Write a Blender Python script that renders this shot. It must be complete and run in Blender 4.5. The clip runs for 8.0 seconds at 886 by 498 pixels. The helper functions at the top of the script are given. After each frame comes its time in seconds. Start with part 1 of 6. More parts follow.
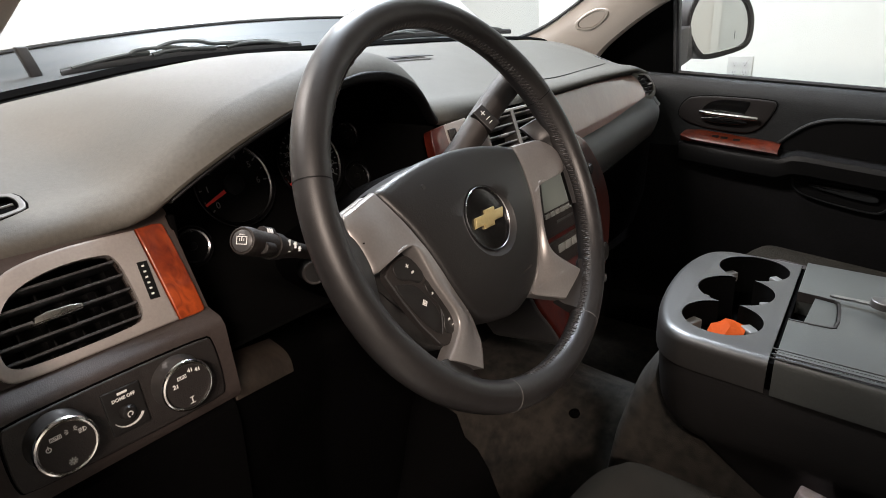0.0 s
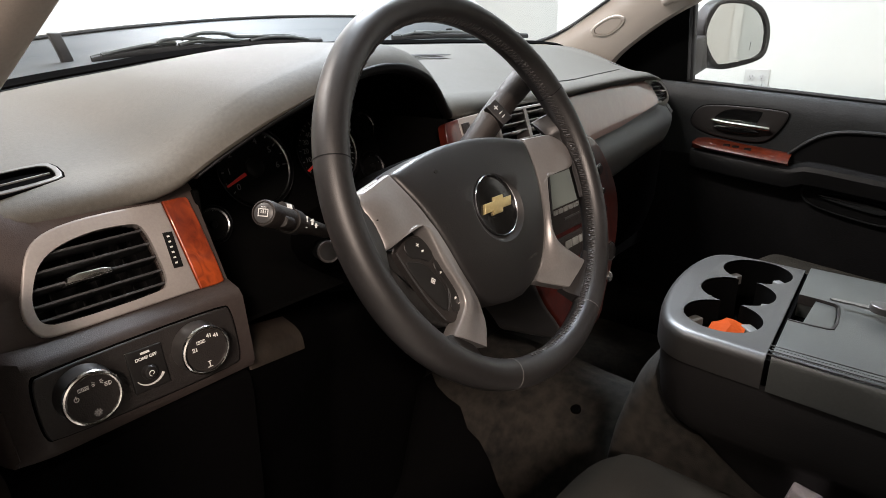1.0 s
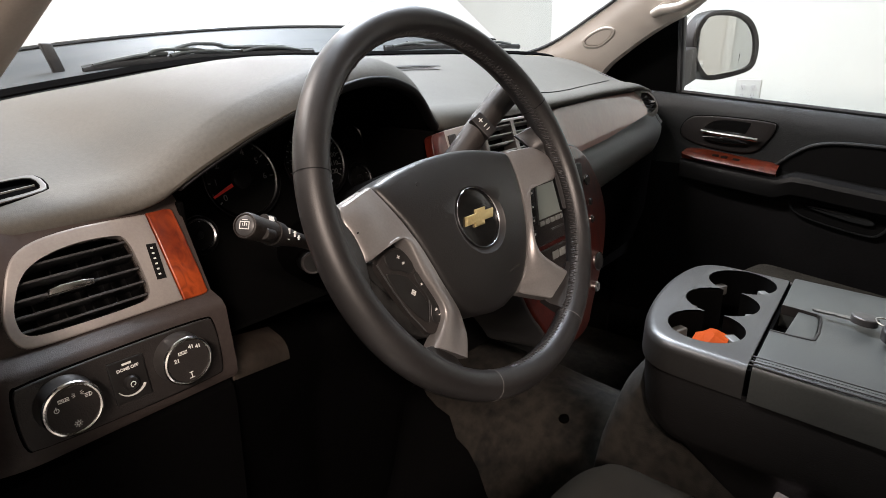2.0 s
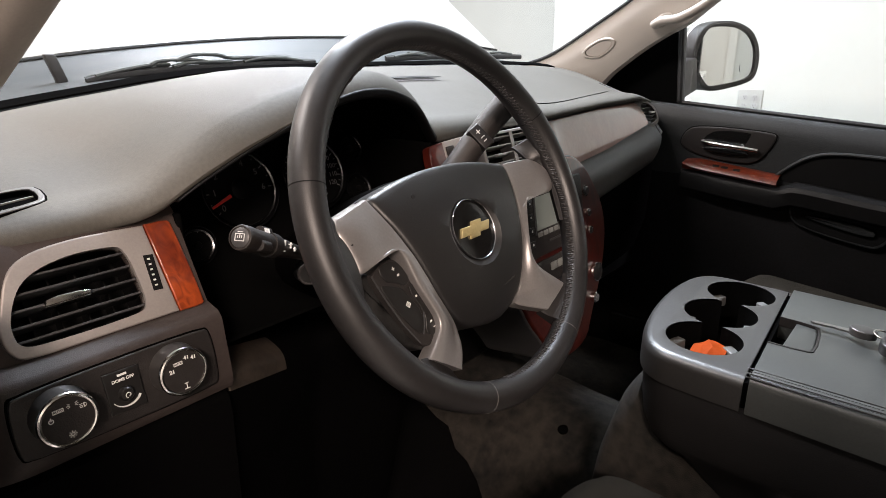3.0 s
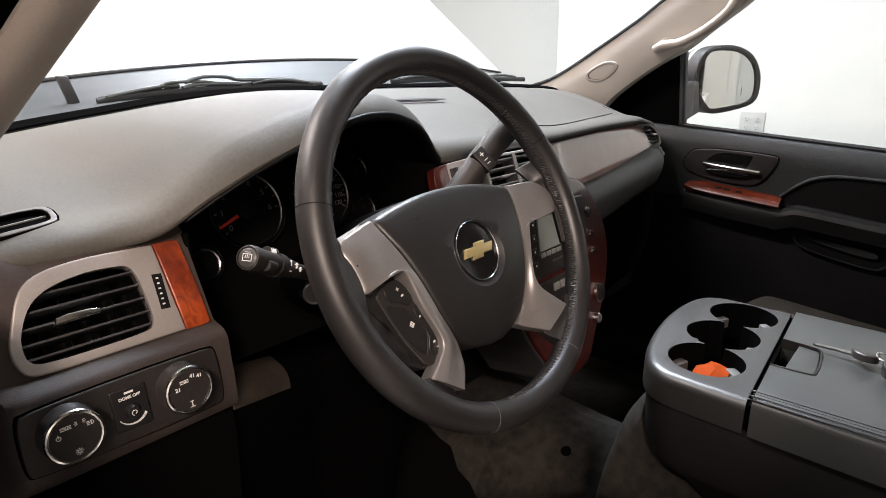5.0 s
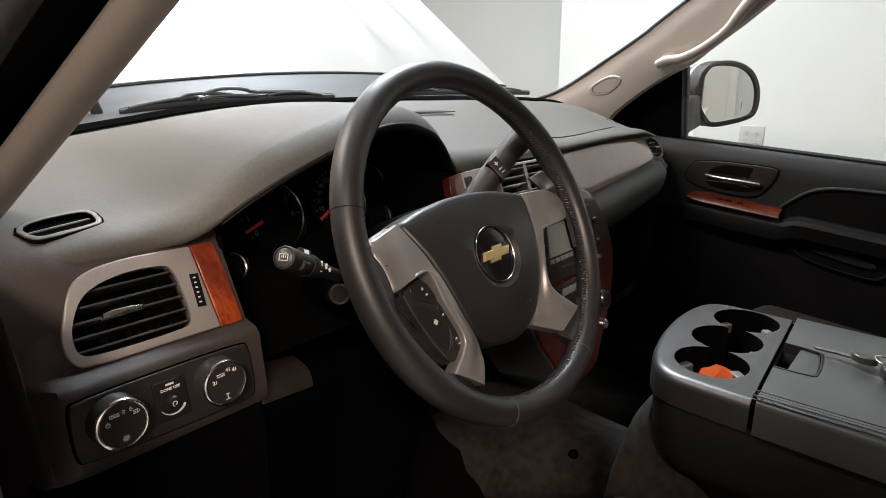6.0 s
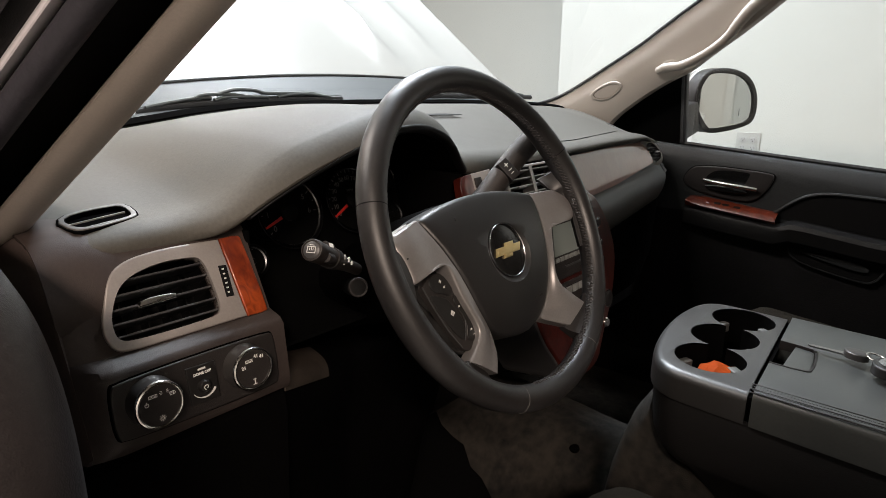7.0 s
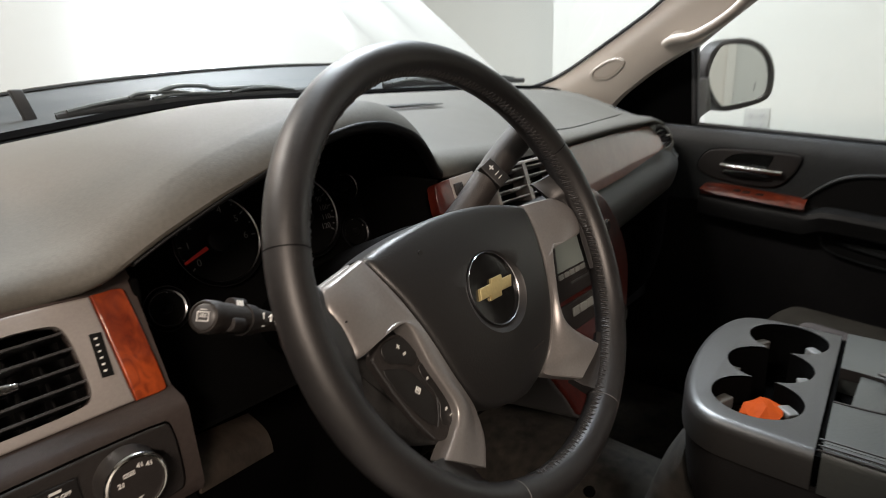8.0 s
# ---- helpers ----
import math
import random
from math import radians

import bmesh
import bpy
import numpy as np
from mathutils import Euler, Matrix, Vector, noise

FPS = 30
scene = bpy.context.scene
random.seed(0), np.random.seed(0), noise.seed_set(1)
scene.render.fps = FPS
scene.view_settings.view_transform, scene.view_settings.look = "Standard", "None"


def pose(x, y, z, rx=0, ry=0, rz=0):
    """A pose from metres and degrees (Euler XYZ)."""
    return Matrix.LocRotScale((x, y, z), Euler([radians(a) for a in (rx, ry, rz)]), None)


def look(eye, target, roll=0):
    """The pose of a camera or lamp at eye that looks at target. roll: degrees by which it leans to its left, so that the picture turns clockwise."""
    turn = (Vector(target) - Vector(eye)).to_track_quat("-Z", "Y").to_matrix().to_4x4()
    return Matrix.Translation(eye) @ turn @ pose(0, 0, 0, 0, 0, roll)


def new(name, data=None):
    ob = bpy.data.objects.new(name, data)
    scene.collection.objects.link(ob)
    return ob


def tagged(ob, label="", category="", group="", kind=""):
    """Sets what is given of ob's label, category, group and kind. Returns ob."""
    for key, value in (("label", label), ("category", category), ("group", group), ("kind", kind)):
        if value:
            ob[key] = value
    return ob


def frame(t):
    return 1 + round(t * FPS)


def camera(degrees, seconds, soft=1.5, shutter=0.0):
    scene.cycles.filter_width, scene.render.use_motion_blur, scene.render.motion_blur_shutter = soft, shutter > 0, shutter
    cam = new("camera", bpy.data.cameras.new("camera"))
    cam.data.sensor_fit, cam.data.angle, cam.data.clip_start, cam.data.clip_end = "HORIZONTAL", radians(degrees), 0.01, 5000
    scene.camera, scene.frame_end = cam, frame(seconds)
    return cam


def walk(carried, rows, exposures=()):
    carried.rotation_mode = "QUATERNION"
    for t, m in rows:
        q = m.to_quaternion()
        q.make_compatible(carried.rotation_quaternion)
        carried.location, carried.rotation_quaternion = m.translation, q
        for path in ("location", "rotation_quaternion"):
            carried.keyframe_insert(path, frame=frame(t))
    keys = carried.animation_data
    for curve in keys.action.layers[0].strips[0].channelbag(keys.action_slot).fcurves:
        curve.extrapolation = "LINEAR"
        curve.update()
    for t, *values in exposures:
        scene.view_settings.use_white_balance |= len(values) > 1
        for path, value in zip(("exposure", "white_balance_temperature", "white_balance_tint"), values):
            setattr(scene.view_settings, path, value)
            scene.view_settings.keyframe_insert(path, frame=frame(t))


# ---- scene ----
cam = camera(72.4, 8.0, 0.85, 0.15)
EXPOSURES = [(0.0, -0.03, 6600, 15), (1.7, -0.03, 6600, 16), (4.2, -0.02, 6600, 18), (5.5, -0.10, 6700, 18), (6.0, -0.41, 6750, 16), (6.5, -0.52, 6750, 15), (7.5, -0.53, 6750, 15), (7.8, -0.47, 6750, 14), (8.0, -0.42, 6750, 13)]
PATH = [
    (0, (-0.793, -0.258, 1.492), (0.651, 0.935, 0.79), -2.9),
    (0.2, (-0.7979, -0.2655, 1.4803), (0.6356, 0.9415, 0.7813), -2.37),
    (0.5, (-0.8, -0.273, 1.48), (0.631, 0.933, 0.774), -1.4),
    (1, (-0.815, -0.277, 1.482), (0.612, 0.946, 0.797), -1.1),
    (1.5, (-0.813, -0.284, 1.485), (0.623, 0.936, 0.812), -1.0),
    (3, (-0.806, -0.296, 1.491), (0.635, 0.937, 0.855), -0.8),
    (3.5, (-0.808, -0.298, 1.493), (0.634, 0.94, 0.87), -0.8),
    (4, (-0.807, -0.299, 1.494), (0.637, 0.943, 0.885), -0.7),
    (5.5, (-0.821, -0.303, 1.495), (0.631, 0.955, 0.941), -0.5),
    (6, (-0.849, -0.306, 1.495), (0.609, 0.953, 0.959), -0.3),
    (6.5, (-0.879, -0.303, 1.488), (0.583, 0.953, 0.953), 0.1),
    (7, (-0.886, -0.312, 1.496), (0.583, 0.939, 0.97), 0.4),
    (7.5, (-0.865, -0.301, 1.495), (0.606, 0.945, 0.963), 0.6),
    (7.7, (-0.8284, -0.2789, 1.4878), (0.6398, 0.9713, 0.9574), -0.11),
    (7.9, (-0.796, -0.237, 1.478), (0.735, 0.961, 1.008), -0.7),
    (8, (-0.735, -0.223, 1.491), (0.723, 1.024, 0.927), -2.1),
]
walk(cam, [(t, look(eye, target, roll)) for t, eye, target, roll in PATH], exposures=EXPOSURES)

# ---- world and light ----
world = bpy.data.worlds.new("world")
scene.world = world
world.use_nodes = True
world.node_tree.nodes["Background"].inputs["Color"].default_value = (0.9, 0.95, 1.0, 1)
world.node_tree.nodes["Background"].inputs["Strength"].default_value = 0.15


def area_lamp(name, m, sx, sy, power, color=(1, 1, 1)):
    d = bpy.data.lights.new(name, "AREA")
    d.shape, d.size, d.size_y, d.energy, d.color = "RECTANGLE", sx, sy, power, color
    ob = new(name, d)
    ob.matrix_world = m
    return ob


ROOM_H = 3.4
WARM, COOL, SKYISH = (1.0, 0.845, 0.715), (0.95, 0.975, 0.965), (0.79, 0.91, 1.0)
for lx, ly, power, tone in ((1.1, -2.4, 94, COOL), (0.8, 1.3, 218, SKYISH), (1.1, 3.4, 68, COOL), (-1.3, 3.4, 50, WARM), (-1.3, 1.3, 80, (0.98, 0.94, 0.88)), (-2.8, -2.5, 310, WARM)):
    area_lamp("ceiling_lamp", pose(lx, ly, ROOM_H - 0.06), 0.4, 1.5, power, tone)


# ---- materials ----
def node_mat(name, color, rough=0.5, metal=0.0, noise_scale=0.0, vary=0.0, bump=0.0, bump_scale=400.0, spec=0.5, coat=0.0, tint=None, stain_scale=6.0, rough_vary=0.0):
    """A principled material with colour variation at two scales and fine relief."""
    m = bpy.data.materials.new(name)
    m.use_nodes = True
    nt = m.node_tree
    b = nt.nodes["Principled BSDF"]
    b.inputs["Base Color"].default_value = (*color, 1)
    b.inputs["Roughness"].default_value = rough
    b.inputs["Metallic"].default_value = metal
    b.inputs["Specular IOR Level"].default_value = spec
    b.inputs["Coat Weight"].default_value = coat
    b.inputs["Coat Roughness"].default_value = 0.05
    tc = nt.nodes.new("ShaderNodeTexCoord")
    if vary:
        fine = nt.nodes.new("ShaderNodeTexNoise")
        fine.inputs["Scale"].default_value = noise_scale
        fine.inputs["Detail"].default_value = 4
        big = nt.nodes.new("ShaderNodeTexNoise")
        big.inputs["Scale"].default_value = stain_scale
        big.inputs["Detail"].default_value = 3
        for n in (fine, big):
            nt.links.new(tc.outputs["Object"], n.inputs["Vector"])
        add = nt.nodes.new("ShaderNodeMath")
        add.operation = "ADD"
        nt.links.new(fine.outputs["Fac"], add.inputs[0])
        nt.links.new(big.outputs["Fac"], add.inputs[1])
        mr = nt.nodes.new("ShaderNodeMapRange")
        mr.inputs["From Min"].default_value, mr.inputs["From Max"].default_value = 0.7, 1.3
        nt.links.new(add.outputs[0], mr.inputs["Value"])
        mix = nt.nodes.new("ShaderNodeMix")
        mix.data_type = "RGBA"
        lo = tuple(max(0.0, c * (1 - vary)) for c in color)
        hi = tuple(min(1.0, c * (1 + vary)) for c in (tint or color))
        mix.inputs["A"].default_value, mix.inputs["B"].default_value = (*lo, 1), (*hi, 1)
        nt.links.new(mr.outputs["Result"], mix.inputs["Factor"])
        nt.links.new(mix.outputs["Result"], b.inputs["Base Color"])
        if rough_vary:
            rr = nt.nodes.new("ShaderNodeMapRange")
            rr.inputs["To Min"].default_value, rr.inputs["To Max"].default_value = rough - rough_vary, rough + rough_vary
            nt.links.new(big.outputs["Fac"], rr.inputs["Value"])
            nt.links.new(rr.outputs["Result"], b.inputs["Roughness"])
    if bump:
        v = nt.nodes.new("ShaderNodeTexVoronoi")
        v.inputs["Scale"].default_value = bump_scale
        nt.links.new(tc.outputs["Object"], v.inputs["Vector"])
        n2 = nt.nodes.new("ShaderNodeTexNoise")
        n2.inputs["Scale"].default_value = bump_scale * 0.6
        nt.links.new(tc.outputs["Object"], n2.inputs["Vector"])
        ad = nt.nodes.new("ShaderNodeMath")
        ad.operation = "ADD"
        nt.links.new(v.outputs["Distance"], ad.inputs[0])
        nt.links.new(n2.outputs["Fac"], ad.inputs[1])
        bp = nt.nodes.new("ShaderNodeBump")
        bp.inputs["Strength"].default_value = bump
        bp.inputs["Distance"].default_value = 0.0006
        nt.links.new(ad.outputs[0], bp.inputs["Height"])
        nt.links.new(bp.outputs["Normal"], b.inputs["Normal"])
    return m


def wood_mat(name, dark, light, rough=0.12, ior=1.5, spec=0.5):
    """Burl veneer under clear lacquer."""
    m = bpy.data.materials.new(name)
    m.use_nodes = True
    nt = m.node_tree
    b = nt.nodes["Principled BSDF"]
    b.inputs["Roughness"].default_value = 0.35
    b.inputs["Coat Weight"].default_value = 1.0
    b.inputs["Coat Roughness"].default_value = rough
    b.inputs["Coat IOR"].default_value = ior
    b.inputs["Specular IOR Level"].default_value = spec
    tc = nt.nodes.new("ShaderNodeTexCoord")
    mp = nt.nodes.new("ShaderNodeMapping")
    mp.inputs["Scale"].default_value = (1.0, 1.0, 0.45)
    nt.links.new(tc.outputs["Object"], mp.inputs["Vector"])
    n1 = nt.nodes.new("ShaderNodeTexNoise")
    n1.inputs["Scale"].default_value, n1.inputs["Detail"].default_value, n1.inputs["Distortion"].default_value = 90, 8, 1.6
    n2 = nt.nodes.new("ShaderNodeTexNoise")
    n2.inputs["Scale"].default_value, n2.inputs["Detail"].default_value, n2.inputs["Distortion"].default_value = 28, 3, 0.8
    for n in (n1, n2):
        nt.links.new(mp.outputs["Vector"], n.inputs["Vector"])
    mul = nt.nodes.new("ShaderNodeMath")
    mul.operation = "MULTIPLY"
    nt.links.new(n1.outputs["Fac"], mul.inputs[0])
    nt.links.new(n2.outputs["Fac"], mul.inputs[1])
    ramp = nt.nodes.new("ShaderNodeValToRGB")
    ramp.color_ramp.elements[0].position, ramp.color_ramp.elements[0].color = 0.12, (*dark, 1)
    ramp.color_ramp.elements[1].position, ramp.color_ramp.elements[1].color = 0.36, (*light, 1)
    nt.links.new(mul.outputs[0], ramp.inputs["Fac"])
    nt.links.new(ramp.outputs["Color"], b.inputs["Base Color"])
    return m


M_PAD = node_mat("dash_pad_vinyl", (0.086, 0.0805, 0.0690), 0.58, spec=0.36, noise_scale=300, vary=0.14, bump=0.14, bump_scale=1100, stain_scale=5, rough_vary=0.14)
M_PAD_LOW = node_mat("lower_pad_vinyl", (0.050, 0.0505, 0.049), 0.5, noise_scale=300, vary=0.14, bump=0.16, bump_scale=1100, stain_scale=5, rough_vary=0.12)
M_FASCIA = node_mat("fascia_vinyl", (0.0510, 0.0380, 0.0338), 0.5, noise_scale=300, vary=0.14, bump=0.15, bump_scale=1150, spec=0.38)
M_FASCIA_LOW = node_mat("lower_fascia_plastic", (0.042, 0.0328, 0.0300), 0.44, noise_scale=300, vary=0.16, bump=0.18, bump_scale=1150, spec=0.42)
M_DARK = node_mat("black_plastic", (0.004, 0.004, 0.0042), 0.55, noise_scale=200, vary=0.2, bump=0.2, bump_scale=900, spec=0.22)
M_PANEL = node_mat("panel_plastic", (0.0230, 0.0203, 0.0195), 0.45, noise_scale=300, vary=0.15, bump=0.3, bump_scale=900, spec=0.4)
M_SILVER = node_mat("silver_paint", (0.405, 0.372, 0.352), 0.40, 0.35, noise_scale=500, vary=0.07, stain_scale=30, rough_vary=0.06)
M_WOOD = wood_mat("burl_wood", (0.14, 0.016, 0.004), (0.42, 0.070, 0.015))
# dark wood lightened to taupe: the lacquer's reflection is put into its colour
M_WOOD_REFLECT = wood_mat("reflection_toned_wood", (0.23, 0.095, 0.066), (0.27, 0.118, 0.083), 0.02, 1.8)
M_WOOD_STACK = wood_mat("deep_red_wood", (0.030, 0.004, 0.003), (0.080, 0.011, 0.006), 0.05, 1.45)
# burl wood darkened: the door strip's shade is put into its colour
M_WOOD_SHADED = wood_mat("shaded_burl_wood", (0.075, 0.0095, 0.0035), (0.165, 0.026, 0.008), 0.22, 1.3, 0.3)
M_CHROME = node_mat("chrome", (0.78, 0.77, 0.75), 0.2, 1.0)
M_LEATHER = node_mat("wheel_leather", (0.0175, 0.0165, 0.0167), 0.42, spec=0.62, noise_scale=250, vary=0.22, bump=0.09, bump_scale=1100, stain_scale=14, rough_vary=0.13)
M_HUB = node_mat("hub_vinyl", (0.0118, 0.0112, 0.0112), 0.44, spec=0.7, noise_scale=250, vary=0.14, bump=0.12, bump_scale=700, rough_vary=0.1)
M_RED = node_mat("red_needle", (0.88, 0.04, 0.03), 0.4)
M_GOLD = node_mat("gold_badge", (0.60, 0.49, 0.24), 0.34, 0.55, noise_scale=400, vary=0.1)
M_GLOSS = node_mat("gloss_black", (0.008, 0.008, 0.008), 0.15)
M_TRIMBEIGE = node_mat("pillar_trim", (0.50, 0.443, 0.392), 0.6, noise_scale=500, vary=0.06, bump=0.15, bump_scale=1200)
M_SEAL = node_mat("rubber_seal", (0.02, 0.02, 0.021), 0.55, noise_scale=200, vary=0.2, bump=0.2)
M_PAINT = node_mat("white_paint", (0.62, 0.62, 0.60), 0.25, coat=0.6, noise_scale=30, vary=0.01)
M_WALL = node_mat("wall_paint", (0.555, 0.560, 0.530), 0.7, noise_scale=60, vary=0.02, bump=0.02, bump_scale=300)
# unseen west wall and floor are kept dark to cut fill light
M_WALL_FILL_CUT = node_mat("fill_cutting_grey", (0.20, 0.20, 0.20), 0.8, noise_scale=60, vary=0.04)
M_FLOOR = node_mat("shop_floor", (0.15, 0.15, 0.145), 0.4, noise_scale=40, vary=0.12)
M_FABRIC = node_mat("seat_cloth", (0.0165, 0.0135, 0.0100), 0.9, spec=0.06, noise_scale=900, vary=0.3, bump=0.8, bump_scale=1500, stain_scale=12)
M_INSERT = node_mat("insert_cloth", (0.048, 0.040, 0.037), 0.9, spec=0.2, noise_scale=900, vary=0.3, bump=0.6, bump_scale=1500, stain_scale=12)
M_CARPET = node_mat("carpet", (0.0178, 0.0150, 0.0118), 0.95, noise_scale=60, vary=0.95, bump=0.7, bump_scale=1400, stain_scale=14)
M_CONSOLE = node_mat("console_vinyl", (0.0215, 0.0203, 0.0192), 0.40, noise_scale=300, vary=0.2, bump=0.10, bump_scale=850, spec=1.0, rough_vary=0.12)
M_DOOR = node_mat("door_trim", (0.0255, 0.0280, 0.0292), 0.46, noise_scale=300, vary=0.3, bump=0.5, bump_scale=750, spec=0.36)
# door trim darkened: shade below the armrest is put into this colour
M_DOOR_SHADED = node_mat("shaded_door_plastic", (0.0098, 0.0094, 0.0100), 0.55, noise_scale=200, vary=0.3, bump=0.5, bump_scale=600, stain_scale=9, spec=0.25)
M_ORANGE = node_mat("orange_card", (0.33, 0.046, 0.004), 0.75, spec=0.1, noise_scale=100, vary=0.12)
M_COWL = node_mat("cowl_plastic", (0.036, 0.040, 0.042), 0.5, noise_scale=30, vary=0.10, stain_scale=5)
M_MIRROR = node_mat("mirror_silver", (0.85, 0.87, 0.87), 0.02, 1.0)
M_PLATE = node_mat("outlet_plastic", (0.42, 0.42, 0.40), 0.45)
M_SCREEN = node_mat("radio_screen", (0.29, 0.33, 0.31), 0.25)
# black without sheen for dark trim and for shade in recesses
M_TRIM_SHADE = node_mat("trim_and_shade_black", (0.0035, 0.0035, 0.0035), 1.0, spec=0.0, noise_scale=300, vary=0.2)
M_FACE = node_mat("gauge_face", (0.004, 0.004, 0.004), 0.6, spec=0.1)
M_GREY = node_mat("slat_plastic", (0.050, 0.051, 0.053), 0.33, noise_scale=300, vary=0.1)

M_PLATE2 = node_mat("receptacle_plastic", (0.42, 0.42, 0.41), 0.5)
M_MARK = node_mat("white_print", (0.80, 0.80, 0.78), 0.5)
M_KNOB = node_mat("knob_plastic", (0.013, 0.0122, 0.012), 0.4, noise_scale=300, vary=0.15)
# near-black lower trim: the shade under the dash is in this colour
M_LOWER_SHADED = node_mat("shaded_lower_plastic", (0.0014, 0.0013, 0.0014), 0.75, noise_scale=300, vary=0.15, bump=0.4, bump_scale=700, spec=0.04)
M_MOULD = node_mat("pillar_moulding", (0.031, 0.0267, 0.0267), 0.44, noise_scale=250, vary=0.2, bump=0.28, bump_scale=950, spec=0.35)
M_RING = node_mat("dull_silver", (0.40, 0.41, 0.43), 0.25, 1.0)
M_SLAT = node_mat("light_slat", (0.36, 0.35, 0.34), 0.35, 0.2)
M_LIP = node_mat("outlet_lip_plastic", (0.105, 0.098, 0.091), 0.45, noise_scale=300, vary=0.1)
M_BUTTON = node_mat("grey_button", (0.22, 0.23, 0.22), 0.4)
M_THREAD = node_mat("thread", (0.055, 0.051, 0.050), 0.6)
M_SPOKE = node_mat("spoke_silver", (0.285, 0.272, 0.266), 0.36, 0.5, noise_scale=500, vary=0.07, stain_scale=40, rough_vary=0.08)
M_CONBODY = node_mat("console_plastic", (0.0115, 0.0108, 0.0108), 0.5, noise_scale=400, vary=0.15, bump=0.3, bump_scale=900, spec=0.35)
M_LEVER = node_mat("lever_plastic", (0.021, 0.0170, 0.0150), 0.5, noise_scale=300, vary=0.15, bump=0.3, bump_scale=900)
M_STEEL = node_mat("worn_steel", (0.30, 0.29, 0.28), 0.35, 1.0, noise_scale=300, vary=0.2)
M_SATIN = node_mat("satin_black_metal", (0.085, 0.08, 0.078), 0.32, 0.6, noise_scale=300, vary=0.1)
M_SCUFF = node_mat("scuffed_leather", (0.12, 0.115, 0.11), 0.6, noise_scale=200, vary=0.5)
M_GRIP = node_mat("grip_rubber", (0.14, 0.14, 0.136), 0.45)
M_CAP = node_mat("grey_cap_plastic", (0.060, 0.059, 0.060), 0.4, noise_scale=300, vary=0.12)
M_BUCKLE = node_mat("buckle_plastic", (0.42, 0.37, 0.39), 0.5, noise_scale=200, vary=0.1)
M_WIPER = node_mat("weathered_wiper", (0.060, 0.066, 0.064), 0.4, noise_scale=120, vary=0.25, stain_scale=20)
# worn brown, lightened: the door light on the knee edge is in the colour
M_KNEE_LIT = node_mat("lit_worn_brown_plastic", (0.050, 0.039, 0.031), 0.5, noise_scale=150, vary=0.4, bump=0.3, bump_scale=800, stain_scale=25)
M_BOWL = node_mat("gloss_dark_bowl", (0.006, 0.006, 0.0065), 0.22)
# white print dimmed to grey: shade in the gauge recess is in its colour
M_DIAL_DIM = node_mat("shaded_dial_print", (0.15, 0.15, 0.148), 0.6)
M_DULL = node_mat("dull_dark_ring", (0.22, 0.225, 0.235), 0.26, 1.0)
# black for the sheet that darkens the driver's footwell
M_FOOT_SHADE = node_mat("footwell_shade_black", (0.0022, 0.0021, 0.0022), 0.95, noise_scale=200, vary=0.3, bump=0.6, bump_scale=900, spec=0.05)
# armrest vinyl darkened: the shade on its underside is in the colour
M_ARM_SHADED = node_mat("shaded_armrest_vinyl", (0.0090, 0.0090, 0.0092), 0.48, noise_scale=300, vary=0.3, bump=0.5, bump_scale=750, spec=0.30)
# white paint darkened: dimmer light on the hood is put into its colour
M_HOOD_DIM = node_mat("dimmed_hood_paint", (0.30, 0.298, 0.283), 0.25, coat=0.6, noise_scale=30, vary=0.01)
M_LID = node_mat("lid_vinyl", (0.040, 0.0430, 0.0405), 0.40, noise_scale=300, vary=0.16, bump=0.14, bump_scale=800, spec=1.0, stain_scale=9, rough_vary=0.1)
M_WORN = node_mat("worn_black_plastic", (0.012, 0.0118, 0.0115), 0.55, noise_scale=120, vary=0.9, bump=0.3, bump_scale=600, stain_scale=40, rough_vary=0.15)
# white paint brightened: light from the door side is put into its colour
M_FLANGE_LIT = node_mat("brightened_flange_paint", (0.86, 0.84, 0.88), 0.3, coat=0.5, noise_scale=40, vary=0.02)
M_SEAL2 = node_mat("grey_rubber", (0.048, 0.046, 0.056), 0.55, noise_scale=200, vary=0.15, bump=0.2)

M_GLASS = bpy.data.materials.new("clear_glass")
M_GLASS.use_nodes = True
_nt = M_GLASS.node_tree
_nt.nodes.remove(_nt.nodes["Principled BSDF"])
_tr, _gl, _mx, _fr, _pw, _ma = (_nt.nodes.new(n) for n in ("ShaderNodeBsdfTransparent", "ShaderNodeBsdfGlossy", "ShaderNodeMixShader", "ShaderNodeLayerWeight", "ShaderNodeMath", "ShaderNodeMath"))
_tr.inputs["Color"].default_value = (0.95, 0.955, 0.945, 1)
_gl.inputs["Roughness"].default_value = 0.0
_pw.operation, _ma.operation = "POWER", "MULTIPLY_ADD"
_pw.inputs[1].default_value, _ma.inputs[1].default_value, _ma.inputs[2].default_value = 4.0, 0.5, 0.03
_nt.links.new(_fr.outputs["Facing"], _pw.inputs[0])
_nt.links.new(_pw.outputs[0], _ma.inputs[0])
_nt.links.new(_ma.outputs[0], _mx.inputs[0])
_nt.links.new(_tr.outputs[0], _mx.inputs[1])
_nt.links.new(_gl.outputs[0], _mx.inputs[2])
_nt.links.new(_mx.outputs[0], _nt.nodes["Material Output"].inputs["Surface"])


# ---- helpers for building ----
def thing(name, label, category, group="", kind="", at=(0, 0, 0)):
    ob = new(name)
    ob.location = at
    ob.empty_display_size = 0.05
    tagged(ob, label, category, group, kind)
    return ob


